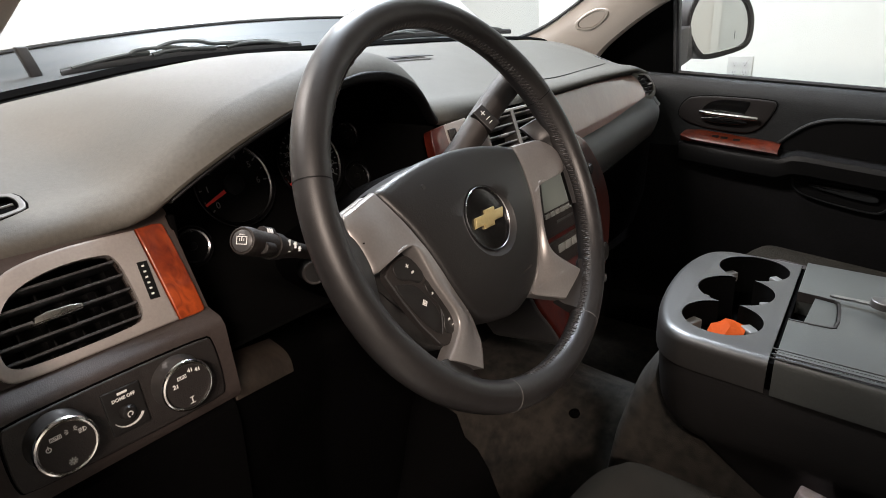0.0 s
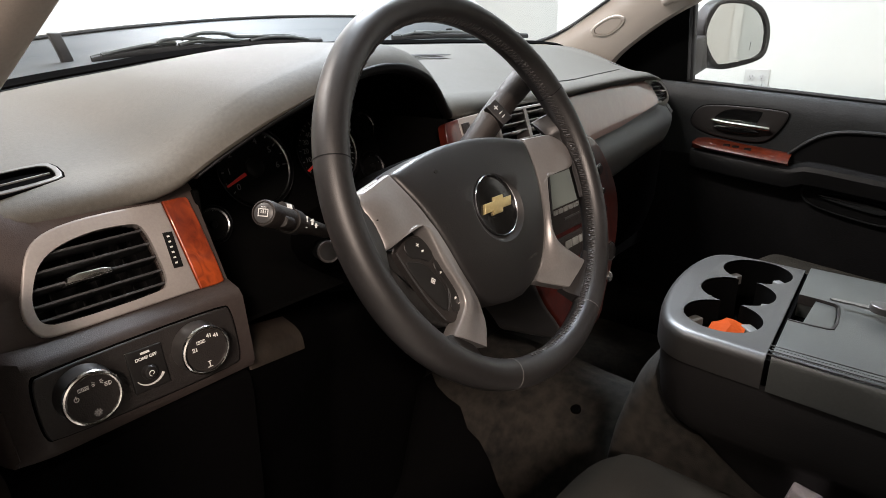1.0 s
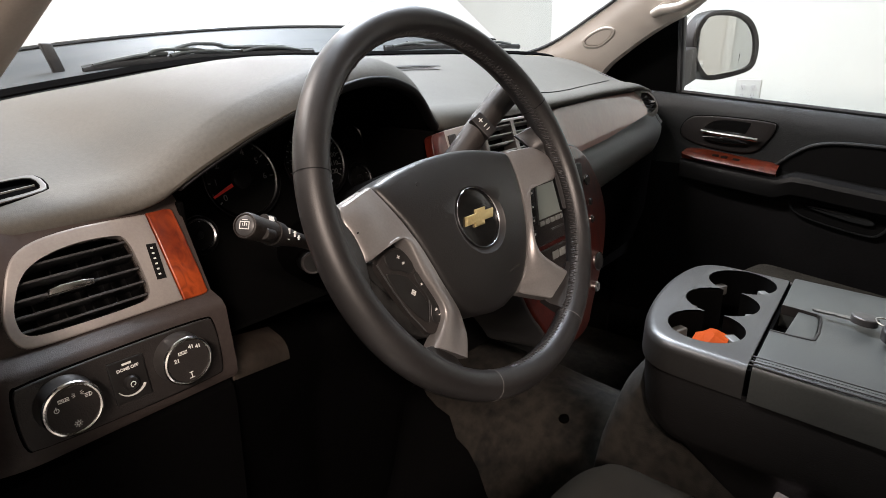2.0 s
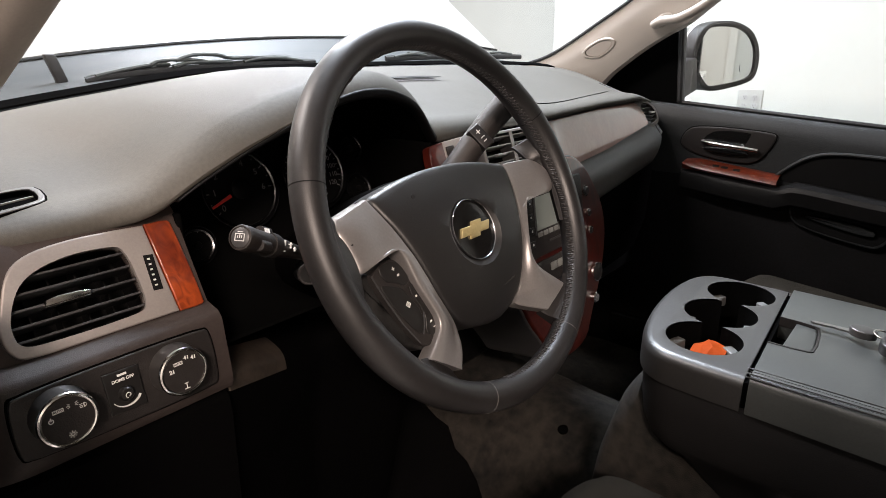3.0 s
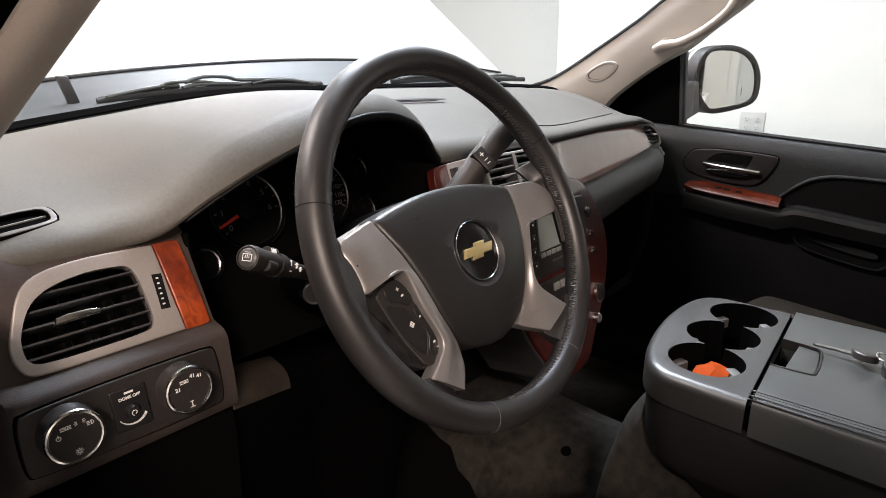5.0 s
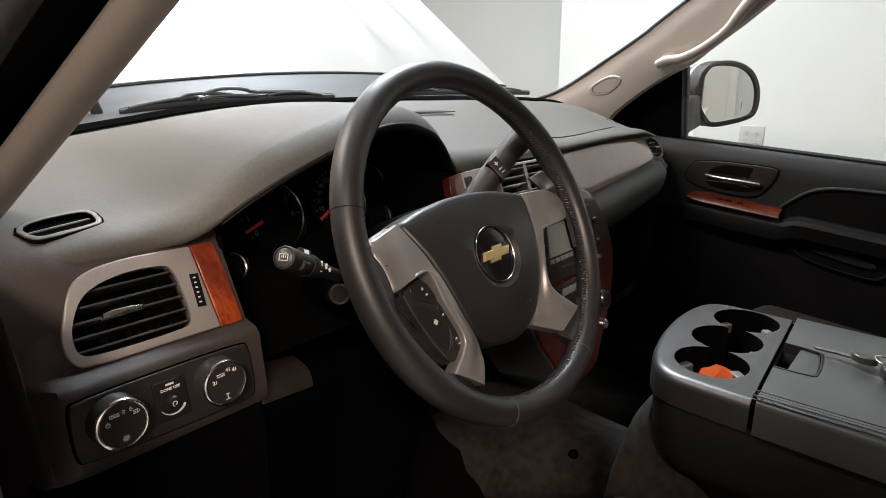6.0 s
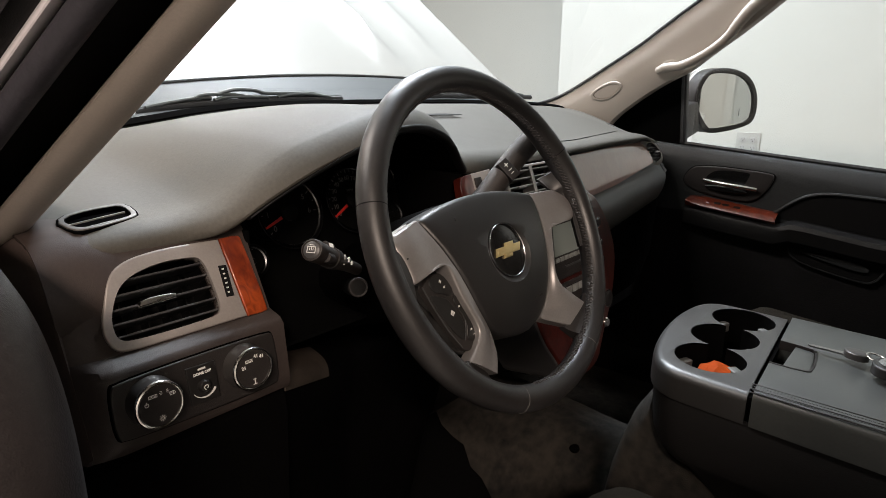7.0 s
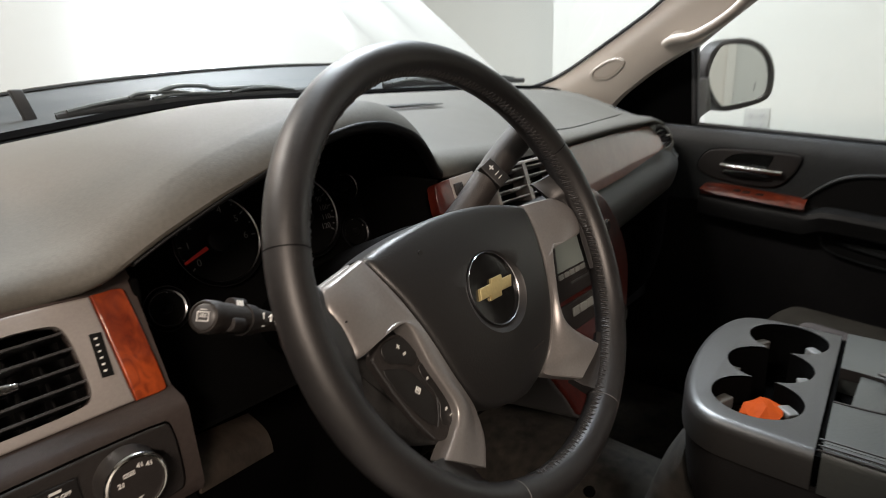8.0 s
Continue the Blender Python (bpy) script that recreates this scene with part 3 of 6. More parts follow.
for k in range(6):
    part("rib", lbox(VM, 0.0500 - 0.0003 * k, 0.0519 - 0.0003 * k, 0.0112 - 0.0046 * k, 0.0126 - 0.0046 * k, 0.0036, 0.0046), M_MARK, slot)
part("wood_strip", plate(smoothed([(0.0578, 0.042), (0.0578, 0.042), (0.0775, 0.0425), (0.081, 0.038), (0.0845, -0.036), (0.0815, -0.0395), (0.0615, -0.0385), (0.0615, -0.0385)], 1), -0.006, 0.0018, VM, 0.0015, 0.0012), M_WOOD, dash, "reddish burl wood strip beside the vent")

# switch panel
KM = axes((-0.65, 0.168, 1.24), (1, 0, 0), (0, -1, 0.1))
PAN = smoothed([(-0.0785, 0.0185), (-0.0725, 0.0245), (0.067, 0.0245), (0.0735, 0.0185), (0.0745, -0.0245), (0.068, -0.0310), (-0.073, -0.0275), (-0.079, -0.0215)], 2)
part("panel_gap", plate([(x * 1.014, -0.0035 + (y + 0.0035) * 1.045) for x, y in PAN], -0.012, 0.0006, KM), M_TRIM_SHADE, dash, "dark gap round the switch panel")
panel = thing("switch_panel", "dark switch panel with two chrome ringed rotary knobs", "switch panel", at=(-0.65, 0.168, 1.24))
part("panel_plate", plate(PAN, -0.012, 0.0018, KM, 0.0015, 0.001), M_PANEL, panel, "dark plastic plate")


for kx, sign in ((-0.0485, 0), (0.0375, 1)):
    KO = KM @ pose(kx, 0.0006, 0)
    R = 0.0198
    k = part("rotary_knob", lathe([(R + 0.0012, 0.002), (R + 0.001, 0.004), (R, 0.006), (R - 0.0006, 0.0185), (R - 0.002, 0.0195)], KO, 48), M_SATIN, panel, "dark rotary knob with a chrome ring")
    part("chrome_ring", boolean(lathe([(R - 0.0003, 0.0172), (R + 0.0005, 0.0188), (R - 0.0002, 0.0203), (R - 0.0014, 0.0208), (R - 0.0026, 0.0203)], KO, 48), lathe([(R - 0.0028, 0.010), (R - 0.0028, 0.03)], KO, 48)), M_CHROME, k)
    part("face", lathe([(R - 0.0021, 0.012), (R - 0.0021, 0.0196)], KO, 40), M_PANEL, k)
    z = 0.0199
    AM = KO @ pose(-0.0050 if not sign else -0.0036, 0.0090 if not sign else 0.0085, z)
    marks = [lbox(AM, -0.0036, 0.0036, -0.0014, 0.0014, 0.0, 0.0003)]
    part("word", text_bm("AUTO", 0.0024, AM @ pose(0, 0, 0.0004), 0.0001, 0.02), M_PANEL, k, "dark word on a white field")
    if not sign:
        marks.append(boolean(plate(circle(-0.0105, 0.0035, 0.0018, 16), 0, 0.0003, KO @ pose(0, 0, z)), plate(circle(-0.0105, 0.0035, 0.0012, 16), -0.01, 0.01, KO @ pose(0, 0, z))))
        marks.append(lbox(KO, -0.0108, -0.0102, 0.0035, 0.0062, z, z + 0.0003))
        for s in (-1, 1):
            for q in (-1, 0, 1):
                marks.append(lbox(KO @ pose(0.0045 + s * 0.002, 0.0098, z, 0, 0, q * s * 25), 0.0 if s > 0 else -0.002, 0.002 if s > 0 else 0.0, -0.0002 + q * 0.0008, 0.0002 + q * 0.0008, 0, 0.0003))
        HL = KO @ pose(0.0112, 0.0066, z)
        lamp_shape = [(0.0, -0.0017), (0.0, -0.0017), (0.0014, -0.0015), (0.0026, 0.0), (0.0014, 0.0015), (0.0, 0.0017), (0.0, 0.0017)]
        marks.append(boolean(plate(smoothed(lamp_shape, 1), 0, 0.0003, HL), plate(smoothed([(0.0007 + px * 0.55, py * 0.62) for px, py in lamp_shape], 1), -0.01, 0.01, HL)))
        for q in (-1, 0, 1):
            marks.append(lbox(HL, -0.0027, -0.0006, 0.0012 * q - 0.0003, 0.0012 * q + 0.0003, 0, 0.0003))
        for q in range(8):
            a = q * math.pi / 4
            marks.append(lbox(KO @ pose(0.0003, -0.0115, z, 0, 0, math.degrees(a)), 0.0018, 0.0028, -0.00025, 0.00025, 0, 0.0003))
        marks.append(boolean(plate(circle(0.0003, -0.0115, 0.0014, 14), 0, 0.0003, KO @ pose(0, 0, z)), plate(circle(0.0003, -0.0115, 0.0009, 14), -0.01, 0.01, KO @ pose(0, 0, z))))
    else:
        for s, px, py in (("2", -0.0105, 0.0035), ("4", 0.0028, 0.0112), ("4", 0.0085, 0.0095)):
            marks.append(text_bm(s, 0.0045, KO @ pose(px, py, z), 0.0002, 0.03))
            marks.append(lbox(KO, px + 0.0018, px + 0.0026, py - 0.0015, py + 0.0016, z, z + 0.0003))
        for bx in ((-0.0004, 0.0004, -0.0145, -0.0095), (-0.0022, 0.0022, -0.0148, -0.0142), (-0.0016, 0.0016, -0.0100, -0.0094)):
            marks.append(lbox(KO, *bx, z, z + 0.0003))
    part("marking", join(*marks), M_MARK, k, "white symbols")
dimmer = part("dimmer_switch", plate(smoothed([(-0.0175, 0.0165), (-0.0175, 0.0165), (0.0095, 0.0155), (0.0095, 0.0155), (0.0105, -0.0185), (0.0105, -0.0185), (-0.0165, -0.018), (-0.0165, -0.018)], 1), 0.001, 0.0042, KM, 0.0008, 0.0006), M_KNOB, panel, "square dimmer switch")
part("thumb_knob", lathe([(0.0062, 0.004), (0.006, 0.0065), (0.0045, 0.0085), (0.0025, 0.009)], KM @ pose(-0.0035, -0.0035, 0), 24), M_KNOB, dimmer)
marks = [text_bm("DOME OFF", 0.0034, KM @ pose(-0.0035, 0.0085, 0.0052), 0.0002, 0.03), lbox(KM, -0.007, 0.0, 0.0118, 0.0135, 0.005, 0.0053)]
for q in range(9):
    a = radians(215 + 110 * q / 8)
    marks.append(lbox(KM @ pose(-0.0035 + 0.0112 * math.cos(a), -0.0035 + 0.0105 * math.sin(a), 0.0049, 0, 0, math.degrees(a) + 90), -0.0016, 0.0016, -0.0003 - 0.0007 * q / 8, 0.0003 + 0.0007 * q / 8, 0, 0.0004))
for q in range(11):
    a = radians(-60 + 300 * q / 10)
    rq = 0.0012 + 0.0012 * q / 10
    marks.append(lbox(KM @ pose(-0.0030 + rq * math.cos(a), -0.0038 + rq * math.sin(a), 0.0089, 0, 0, math.degrees(a) + 90), -0.0005, 0.0005, -0.0003, 0.0003, 0, 0.0004))
part("marking", join(*marks), M_MARK, dimmer, "white words and arc")

# left end of the dashboard and its lower parts
END = [(0.60, 1.390), (0.42, 1.380), (0.30, 1.372), (0.262, 1.367), (0.240, 1.360), (0.228, 1.345), (0.217, 1.322), (0.208, 1.303), (0.198, 1.278), (0.195, 1.270), (0.176, 1.215), (0.173, 1.205), (0.18, 1.197), (0.185, 1.19), (0.19, 1.05), (0.2, 0.9)]
rows = [[(x, y + dy, z - dz) for y, z in END] for x, dy, dz in ((-0.7452, 0.0, 0.001), (-0.748, 0.002, 0.003), (-0.752, 0.012, 0.006), (-0.762, 0.05, 0.009), (-0.80, 0.10, 0.012), (-0.84, 0.13, 0.02))]
part("end_panel", solid_sheet(rows, 0.006), M_FASCIA, dash, "grained vinyl end panel")
rows = []
for i in range(12):
    x = -0.755 + 0.19 * i / 11
    rows.append([(x, 0.30, 1.205), (x, 0.182, 1.196 - 0.0 * i), (x, 0.172, 1.188), (x, 0.170, 1.17), (x, 0.178, 1.05), (x, 0.20, 0.95)])
part("lower_left_panel", solid_sheet(rows, 0.006), M_LOWER_SHADED, dash, "dark lower panel")


def knee_edge(x):
    """Front edge of the knee panel: it falls back and down towards the column."""
    f = min(0.17, max(0.0, x + 0.5615))
    return 0.1785 + 0.50 * f, 1.2095 - 0.37 * f


def knee_profile(x, out=0.0):
    y, z = knee_edge(x)
    y -= out
    return [(x, y + 0.10, z + 0.010), (x, y + 0.035, z + 0.008), (x, y + 0.010, z + 0.003), (x, y + 0.0005, z - 0.006), (x, y - 0.001, z - 0.020)]


rows = []
for i in range(30):
    x = -0.562 + 0.38 * i / 29
    # extended down at the left to stand in for the footwell's shade
    f = min(1.0, max(0.0, (-0.185 - x) / 0.085))
    low = 0.95 - 0.19 * f * f * (3 - 2 * f)
    y = knee_edge(x)[0]
    rows.append(knee_profile(x) + [(x, y + 0.004, 1.10), (x, y + 0.02, 1.05), (x, y + 0.03, 0.5 * (1.05 + low)), (x, y + 0.045, low)])
part("knee_panel", solid_sheet(smooth_rows(rows), 0.006), M_LOWER_SHADED, dash, "dark knee panel under the column, extended over the footwell's shade")
# lit left end of the knee panel's edge, lighter than the panel itself
rows = [knee_profile(-0.5612 + 0.092 * i / 9, 0.0022)[1:] for i in range(10)]
part("knee_ledge", solid_sheet(smooth_rows(rows), 0.002), M_KNEE_LIT, dash, "worn brown upper edge of the knee panel, lightened as lit")
part("lower_body", box(-0.745, 0.74, 0.33, 0.66, 0.92, 1.24), M_DARK, dash, "dark lower body of the dashboard", bevel=0.01)

# ---- gauges ----


def gauge_back(z):
    return 0.338 + 0.36 * (z - 1.33)


rows = []
for i in range(36):
    x = -0.574 + 0.348 * i / 35
    ye, ze, cr, zb = smooth_table(EDGE, x, 0.012)
    zc = ze - 0.022
    rows.append([(x, ye + 0.010, ze - 0.0075), (x, ye + 0.07, ze - 0.013), (x, gauge_back(zc), zc), (x, gauge_back(1.27), 1.27), (x, 0.27, 1.235), (x, 0.20, 1.228)])
cluster = thing("instrument_cluster", "black instrument cluster with round gauges and red needles", "gauges", at=(-0.40, 0.30, 1.25))
part("gauge_recess", solid_sheet(rows, 0.004), M_TRIM_SHADE, cluster, "black gauge recess under the brow")
part("side_wall", box(-0.564, -0.558, 0.225, 0.35, 1.20, 1.352), M_TRIM_SHADE, cluster, bevel=0.002)
part("side_wall", box(-0.232, -0.225, 0.215, 0.35, 1.20, 1.375), M_TRIM_SHADE, cluster, bevel=0.002)
GM = axes((-0.42, 0.335, 1.33), (1, 0, 0), (0, -0.94, 0.34))


def gauge(cx, cy, r, marks, a0, a1, needle, labels, unit=""):
    bk = 0.45 if r < 0.03 else 0.75
    f = part("gauge_face", lathe([(r, -0.001), (r, 0.0005)], GM @ pose(cx, cy, 0), 48), M_FACE, cluster, "round black gauge face")
    part("gauge_ring", boolean(lathe([(r + 0.0018, 0), (r + 0.0018, 0.003), (r + 0.0006, 0.005), (r - 0.0012, 0.004), (r - 0.0016, 0.002)], GM @ pose(cx, cy, 0), 48), lathe([(r - 0.0018, -0.01), (r - 0.0018, 0.02)], GM @ pose(cx, cy, 0), 48)), M_DULL, f, "dull silver ring")
    part("gauge_bowl", boolean(lathe([(r + 0.0045, 0.0), (r + 0.0045, 0.0085 * bk), (r + 0.0036, 0.0090 * bk)], GM @ pose(cx, cy, 0), 48), lathe([(r + 0.0018, -0.01), (r + 0.0018, 0.0018), (r + 0.0033, 0.0085 * bk), (r + 0.0034, 0.02)], GM @ pose(cx, cy, 0), 48)), M_BOWL, f, "dark bowl round the dial")
    ticks = []
    for k in range(marks):
        a = radians(a0 + (a1 - a0) * k / (marks - 1))
        big = k % 2 == 0
        ticks.append(lbox(GM @ pose(cx, cy, 0.0006, 0, 0, math.degrees(a)), r * (0.86 if big else 0.91), r * 0.97, -0.0007, 0.0007, 0, 0.0003))
    part("tick_ring", join(*ticks), M_DIAL_DIM, f, "white tick marks dimmed for shade")
    words = []
    for k, s in enumerate(labels):
        a = radians(a0 + (a1 - a0) * k / (len(labels) - 1))
        words.append(text_bm(s, r * (0.23 if len(s) < 2 else 0.20), GM @ pose(cx + r * 0.71 * math.cos(a), cy + r * 0.71 * math.sin(a), 0.0007), 0.0002))
    if unit:
        words.append(text_bm(unit, r * 0.13, GM @ pose(cx, cy + r * 0.3, 0.0007), 0.0002))
    if words:
        part("numeral_ring", join(*words), M_DIAL_DIM, f, "white numerals dimmed for shade")
    if labels:
        a = radians(needle)
        nw = min(1.0, r / 0.0445)
        tip = [(r * f * math.cos(a) + q * math.sin(a) * w * nw + cx, r * f * math.sin(a) - q * math.cos(a) * w * nw + cy) for f, q, w in ((0.36, -1, 0.0021), (0.36, 1, 0.0021), (1.0, 1, 0.0013), (1.0, -1, 0.0013))]
        part("needle", plate(tip, 0.0042, 0.0052, GM), M_RED, f, "red needle")
    part("needle_cap", lathe([(r * 0.26, 0.001), (r * 0.26, 0.004), (r * 0.2, 0.006)], GM @ pose(cx, cy, 0), 24), M_DARK, f)


gauge(-0.012, 0.005, 0.0445, 13, 215, -4, 200.5, [str(k) for k in range(7)], "")
gauge(0.096, 0.007, 0.0445, 25, 212, -32, 207, [str(k) for k in range(0, 121, 10)], "MPH")
gauge(-0.082, -0.046, 0.0175, 5, 200, 70, 150, [], "")
gauge(0.166, 0.030, 0.0175, 5, 150, 20, 110, [], "")
gauge(0.162, -0.026, 0.0175, 5, 150, 20, 60, [], "")

# ---- right of the gauges: small panel, centre vents, stack ----
RM = axes((-0.170, 0.205, 1.362), (1, 0, 0), (0, -0.94, 0.34))
part("wood_inlay", plate(smoothed([(-0.075, 0.006), (-0.070, 0.011), (-0.047, 0.0125), (-0.047, 0.0125), (-0.047, -0.03), (-0.08, -0.03)], 1), -0.01, 0.0015, RM, 0.001, 0.001), M_WOOD_STACK, dash, "dark wood inlay beside the gauges")
part("silver_inlay", plate(smoothed([(-0.047, 0.013), (-0.047, 0.013), (0.012, 0.016), (0.012, -0.03), (-0.047, -0.03), (-0.047, -0.03)], 1), -0.01, 0.0012, RM, 0.001, 0.001), M_SILVER, dash, "silver inlay beside the gauges")
part("rocker_button", plate(smoothed([(-0.0435, 0.005), (-0.0425, 0.006), (-0.0295, 0.0065), (-0.0285, 0.0055), (-0.0285, -0.007), (-0.0295, -0.008), (-0.0425, -0.0085), (-0.0435, -0.0075)], 1), 0, 0.0035, RM, 0.001, 0.001), M_PANEL, dash, "small black button")
CM = axes((-0.02, 0.205, 1.345), (1, 0, 0), (0, -0.94, 0.34))
stack_top = part("centre_vent_bezel", boolean(boolean(plate(smoothed([(-0.115, 0.030), (-0.115, 0.030), (0.040, 0.030), (0.040, 0.030), (0.040, -0.04), (0.040, -0.04), (-0.11, -0.04), (-0.11, -0.04)], 1), -0.02, 0.001, CM, 0.002, 0.002), lbox(CM, -0.107, -0.042, -0.034, 0.026, -0.1, 0.1)), lbox(CM, -0.034, 0.033, -0.034, 0.026, -0.1, 0.1)), M_SILVER, dash, "silver surround of the centre vents")
part("duct", lbox(CM, -0.112, 0.04, -0.038, 0.03, -0.05, -0.021), M_DARK, stack_top, "black duct behind the slats")
for x0, x1 in ((-0.107, -0.042), (-0.034, 0.033)):
    for k in range(5):
        part("slat", lbox(CM @ pose(0, 0.02 - 0.012 * k, -0.006, -10), x0, x1, -0.0011, 0.0011, -0.011, 0.008), M_SLAT, stack_top, bevel=0.0005)
    part("tab", lbox(CM, x0 + 0.022, x0 + 0.042, -0.006, -0.002, -0.005, 0.006), M_SILVER, stack_top, bevel=0.001)
SM = axes((0, 0.15, 1.2), (1, 0, 0), (0, -1, 0.15))
STK = smoothed([(-0.135, 0.10), (-0.11, 0.125), (0.03, 0.13), (0.075, 0.115), (0.105, 0.085), (0.135, 0.04), (0.146, -0.005), (0.135, -0.05), (0.113, -0.097), (0.075, -0.145), (0.05, -0.19), (-0.05, -0.19), (-0.075, -0.145), (-0.113, -0.097), (-0.14, -0.03)], 2)
stack = part("centre_panel", plate(STK, -0.12, 0.0, SM, 0.004, 0.004), M_WOOD_STACK, dash, "glossy dark wood face of the centre console stack")
part("stack_rim", plate([(x * 1.035, y * 1.02) for x, y in STK], -0.125, -0.004, SM, 0.003, 0.003), M_GREY, stack, "dark grey rim of the stack")
radio = thing("car_radio", "black car radio with a pale grey display in the wood stack", "radio", at=(-0.02, 0.15, 1.24))
part("faceplate", plate(smoothed([(-0.105, 0.098), (-0.105, 0.098), (0.055, 0.098), (0.06, 0.09), (0.06, 0.0), (0.055, -0.006), (-0.105, -0.006), (-0.105, -0.006)], 1), 0, 0.008, SM, 0.002, 0.002), M_PANEL, radio, "black faceplate")
part("screen", lbox(SM, -0.080, 0.03, 0.034, 0.083, 0.0095, 0.0108), M_SCREEN, radio, "pale grey green display")
part("screen_edge", lbox(SM, -0.0855, -0.0815, 0.028, 0.088, 0.0095, 0.0112), M_GREY, radio)
for k in range(6):
    part("preset_button", lbox(SM, -0.079 + 0.0145 * k, -0.0675 + 0.0145 * k, 0.024, 0.031, 0.0095, 0.0118), M_BUTTON, radio, bevel=0.0006)
for k in range(4):
    part("side_button", lbox(SM, -0.102, -0.089, 0.072 - 0.02 * k, 0.082 - 0.02 * k, 0.0095, 0.0118), M_KNOB, radio, bevel=0.0006)
    part("mark", lbox(SM, -0.097, -0.094, 0.0755 - 0.02 * k, 0.0785 - 0.02 * k, 0.0119, 0.0123), M_MARK, radio)
part("disc_slot", lbox(SM, -0.05, 0.05, 0.0115, 0.0145, 0.0095, 0.0112), M_GREY, radio)
climate = part("climate_panel", lbox(SM, -0.085, 0.055, -0.055, -0.014, 0.0035, 0.008), M_PANEL, dash, "black climate panel with grey buttons", bevel=0.002)
for k in range(4):
    part("climate_button", lbox(SM, -0.05 + 0.02 * k, -0.033 + 0.02 * k, -0.034, -0.022, 0.008, 0.0105), M_BUTTON, climate, bevel=0.001)
for bx, bz, r in ((0.075, 0.065, 0.0075), (0.081, 0.028, 0.005), (0.084, -0.002, 0.005), (0.096, -0.078, 0.015)):
    k = part("stack_knob", lathe([(r, 0.0), (r, 0.006), (r * 0.8, 0.008)], SM @ pose(bx, bz, 0.003), 28), M_KNOB, dash, "black stack knob")
    part("knob_ring", boolean(lathe([(r + 0.0012, 0.002), (r + 0.0012, 0.006)], SM @ pose(bx, bz, 0.003), 28), lathe([(r + 0.0001, 0), (r + 0.0001, 0.02)], SM @ pose(bx, bz, 0.003), 28)), M_CHROME, k)
part("power_socket", lathe([(0.009, 0), (0.009, 0.008), (0.007, 0.010)], SM @ pose(0.079, -0.118, 0.003), 24), M_CHROME, dash, "chrome ringed power socket")

# ---- passenger side face, trim and vent ----
rows = []
for i in range(46):
    x = 0.03 + 0.733 * i / 45
    ye, ze, cr, zb = smooth_table(EDGE, x, 0.012)
    e = max(0.0, (x - 0.63) / 0.135) ** 2 * 0.055
    zl = 1.168 + 0.068 * (x - 0.10) / 0.66 + 1.3 * max(0.0, x - 0.60) ** 1.5
    zm = 1.255 + 0.045 * (x - 0.10) / 0.66 + 0.25 * max(0.0, x - 0.60) ** 1.5
    prof = [(ye + 0.010, ze - 0.005), (ye + 0.018, ze - 0.014), (ye - 0.016 + e, zm + 0.008), (ye - 0.030 + e, zm - 0.006), (ye - 0.041 + e, zm - 0.022), (ye - 0.046 + e, 0.5 * (zm + zl) - 0.006), (ye - 0.045 + e, zl + 0.012), (ye - 0.036 + e, zl - 0.001), (ye - 0.012 + e, zl - 0.008), (ye + 0.08, zl - 0.012)]
    rows.append([(x, y, z) for y, z in prof[:2]] + [tuple(p) for p in smoothed([Vector((x, y, z)) for y, z in prof[2:]], 2, False)])
part("passenger_face", solid_sheet(rows, 0.005), M_PAD_LOW, dash, "soft vinyl passenger side")
rows = []
for i in range(40):
    x = 0.045 + 0.565 * i / 39
    ye, ze, cr, zb = smooth_table(EDGE, x, 0.012)
    zm = 1.255 + 0.045 * (x - 0.10) / 0.66
    zl = zm + 0.009 + 0.012 * max(0.0, (x - 0.38) / 0.23)
    zh = ze - 0.012
    rr = []
    for j in range(9):
        f = j / 8
        rr.append((x, ye + 0.0135 - 0.034 * f - 0.004 * math.sin(math.pi * f), zh + (zl - zh) * f))
    rows.append(rr)
part("glossy_trim", solid_sheet(rows, 0.003), M_WOOD_REFLECT, dash, "glossy dark wood trim across the passenger side, lightened for its reflection")
PM = axes((0.655, 0.297, 1.330), (1, -0.054, 0), (-0.05, -0.93, 0.34))
PV = smoothed([(-0.0657, 0.0321), (-0.0396, 0.0329), (-0.0136, 0.033), (0.0256, 0.0213), (0.0451, -0.0002), (0.0435, -0.0265), (0.0097, -0.0372), (-0.0382, -0.0427), (-0.0409, -0.0086), (-0.0503, 0.0127)], 2)
PI = smoothed([(-0.0375, 0.0256), (0.0106, 0.0223), (0.0371, -0.0041), (0.0325, -0.0235), (-0.0225, -0.0298), (-0.028, -0.0011)], 2)
pv = part("end_vent_bezel", boolean(plate(PV, -0.004, 0.004, PM, 0.002, 0.002), plate(PI, -0.1, 0.1, PM)), M_PAD, dash, "grey surround of the end vent")
part("duct", plate(PI, -0.014, -0.010, PM), M_DARK, pv)
for k in range(5):
    y = 0.019 - 0.0095 * k
    x0, x1 = inside_span(PI, y)
    part("slat", lbox(PM @ pose(0, y, -0.003, -24), x0, x1, -0.0009, 0.0009, -0.006, 0.006), M_GREY, pv, bevel=0.0004)
part("tab", lbox(PM, 0.012, 0.034, -0.003, 0.001, 0.0, 0.006), M_SILVER, pv, bevel=0.001)
rows = []
for i in range(30):
    x = 0.15 + 0.55 * i / 29
    ye = smooth_table(EDGE, x, 0.012)[0]
    zt = 1.153 + 0.068 * (x - 0.10) / 0.66 + 1.3 * max(0.0, x - 0.60) ** 1.5
    rows.append([(x, ye + 0.06, zt + 0.006), (x, ye - 0.014, zt + 0.005), (x, ye - 0.022, zt), (x, ye - 0.022, zt - 0.006), (x, ye - 0.012, 1.06), (x, ye + 0.01, 0.98)])
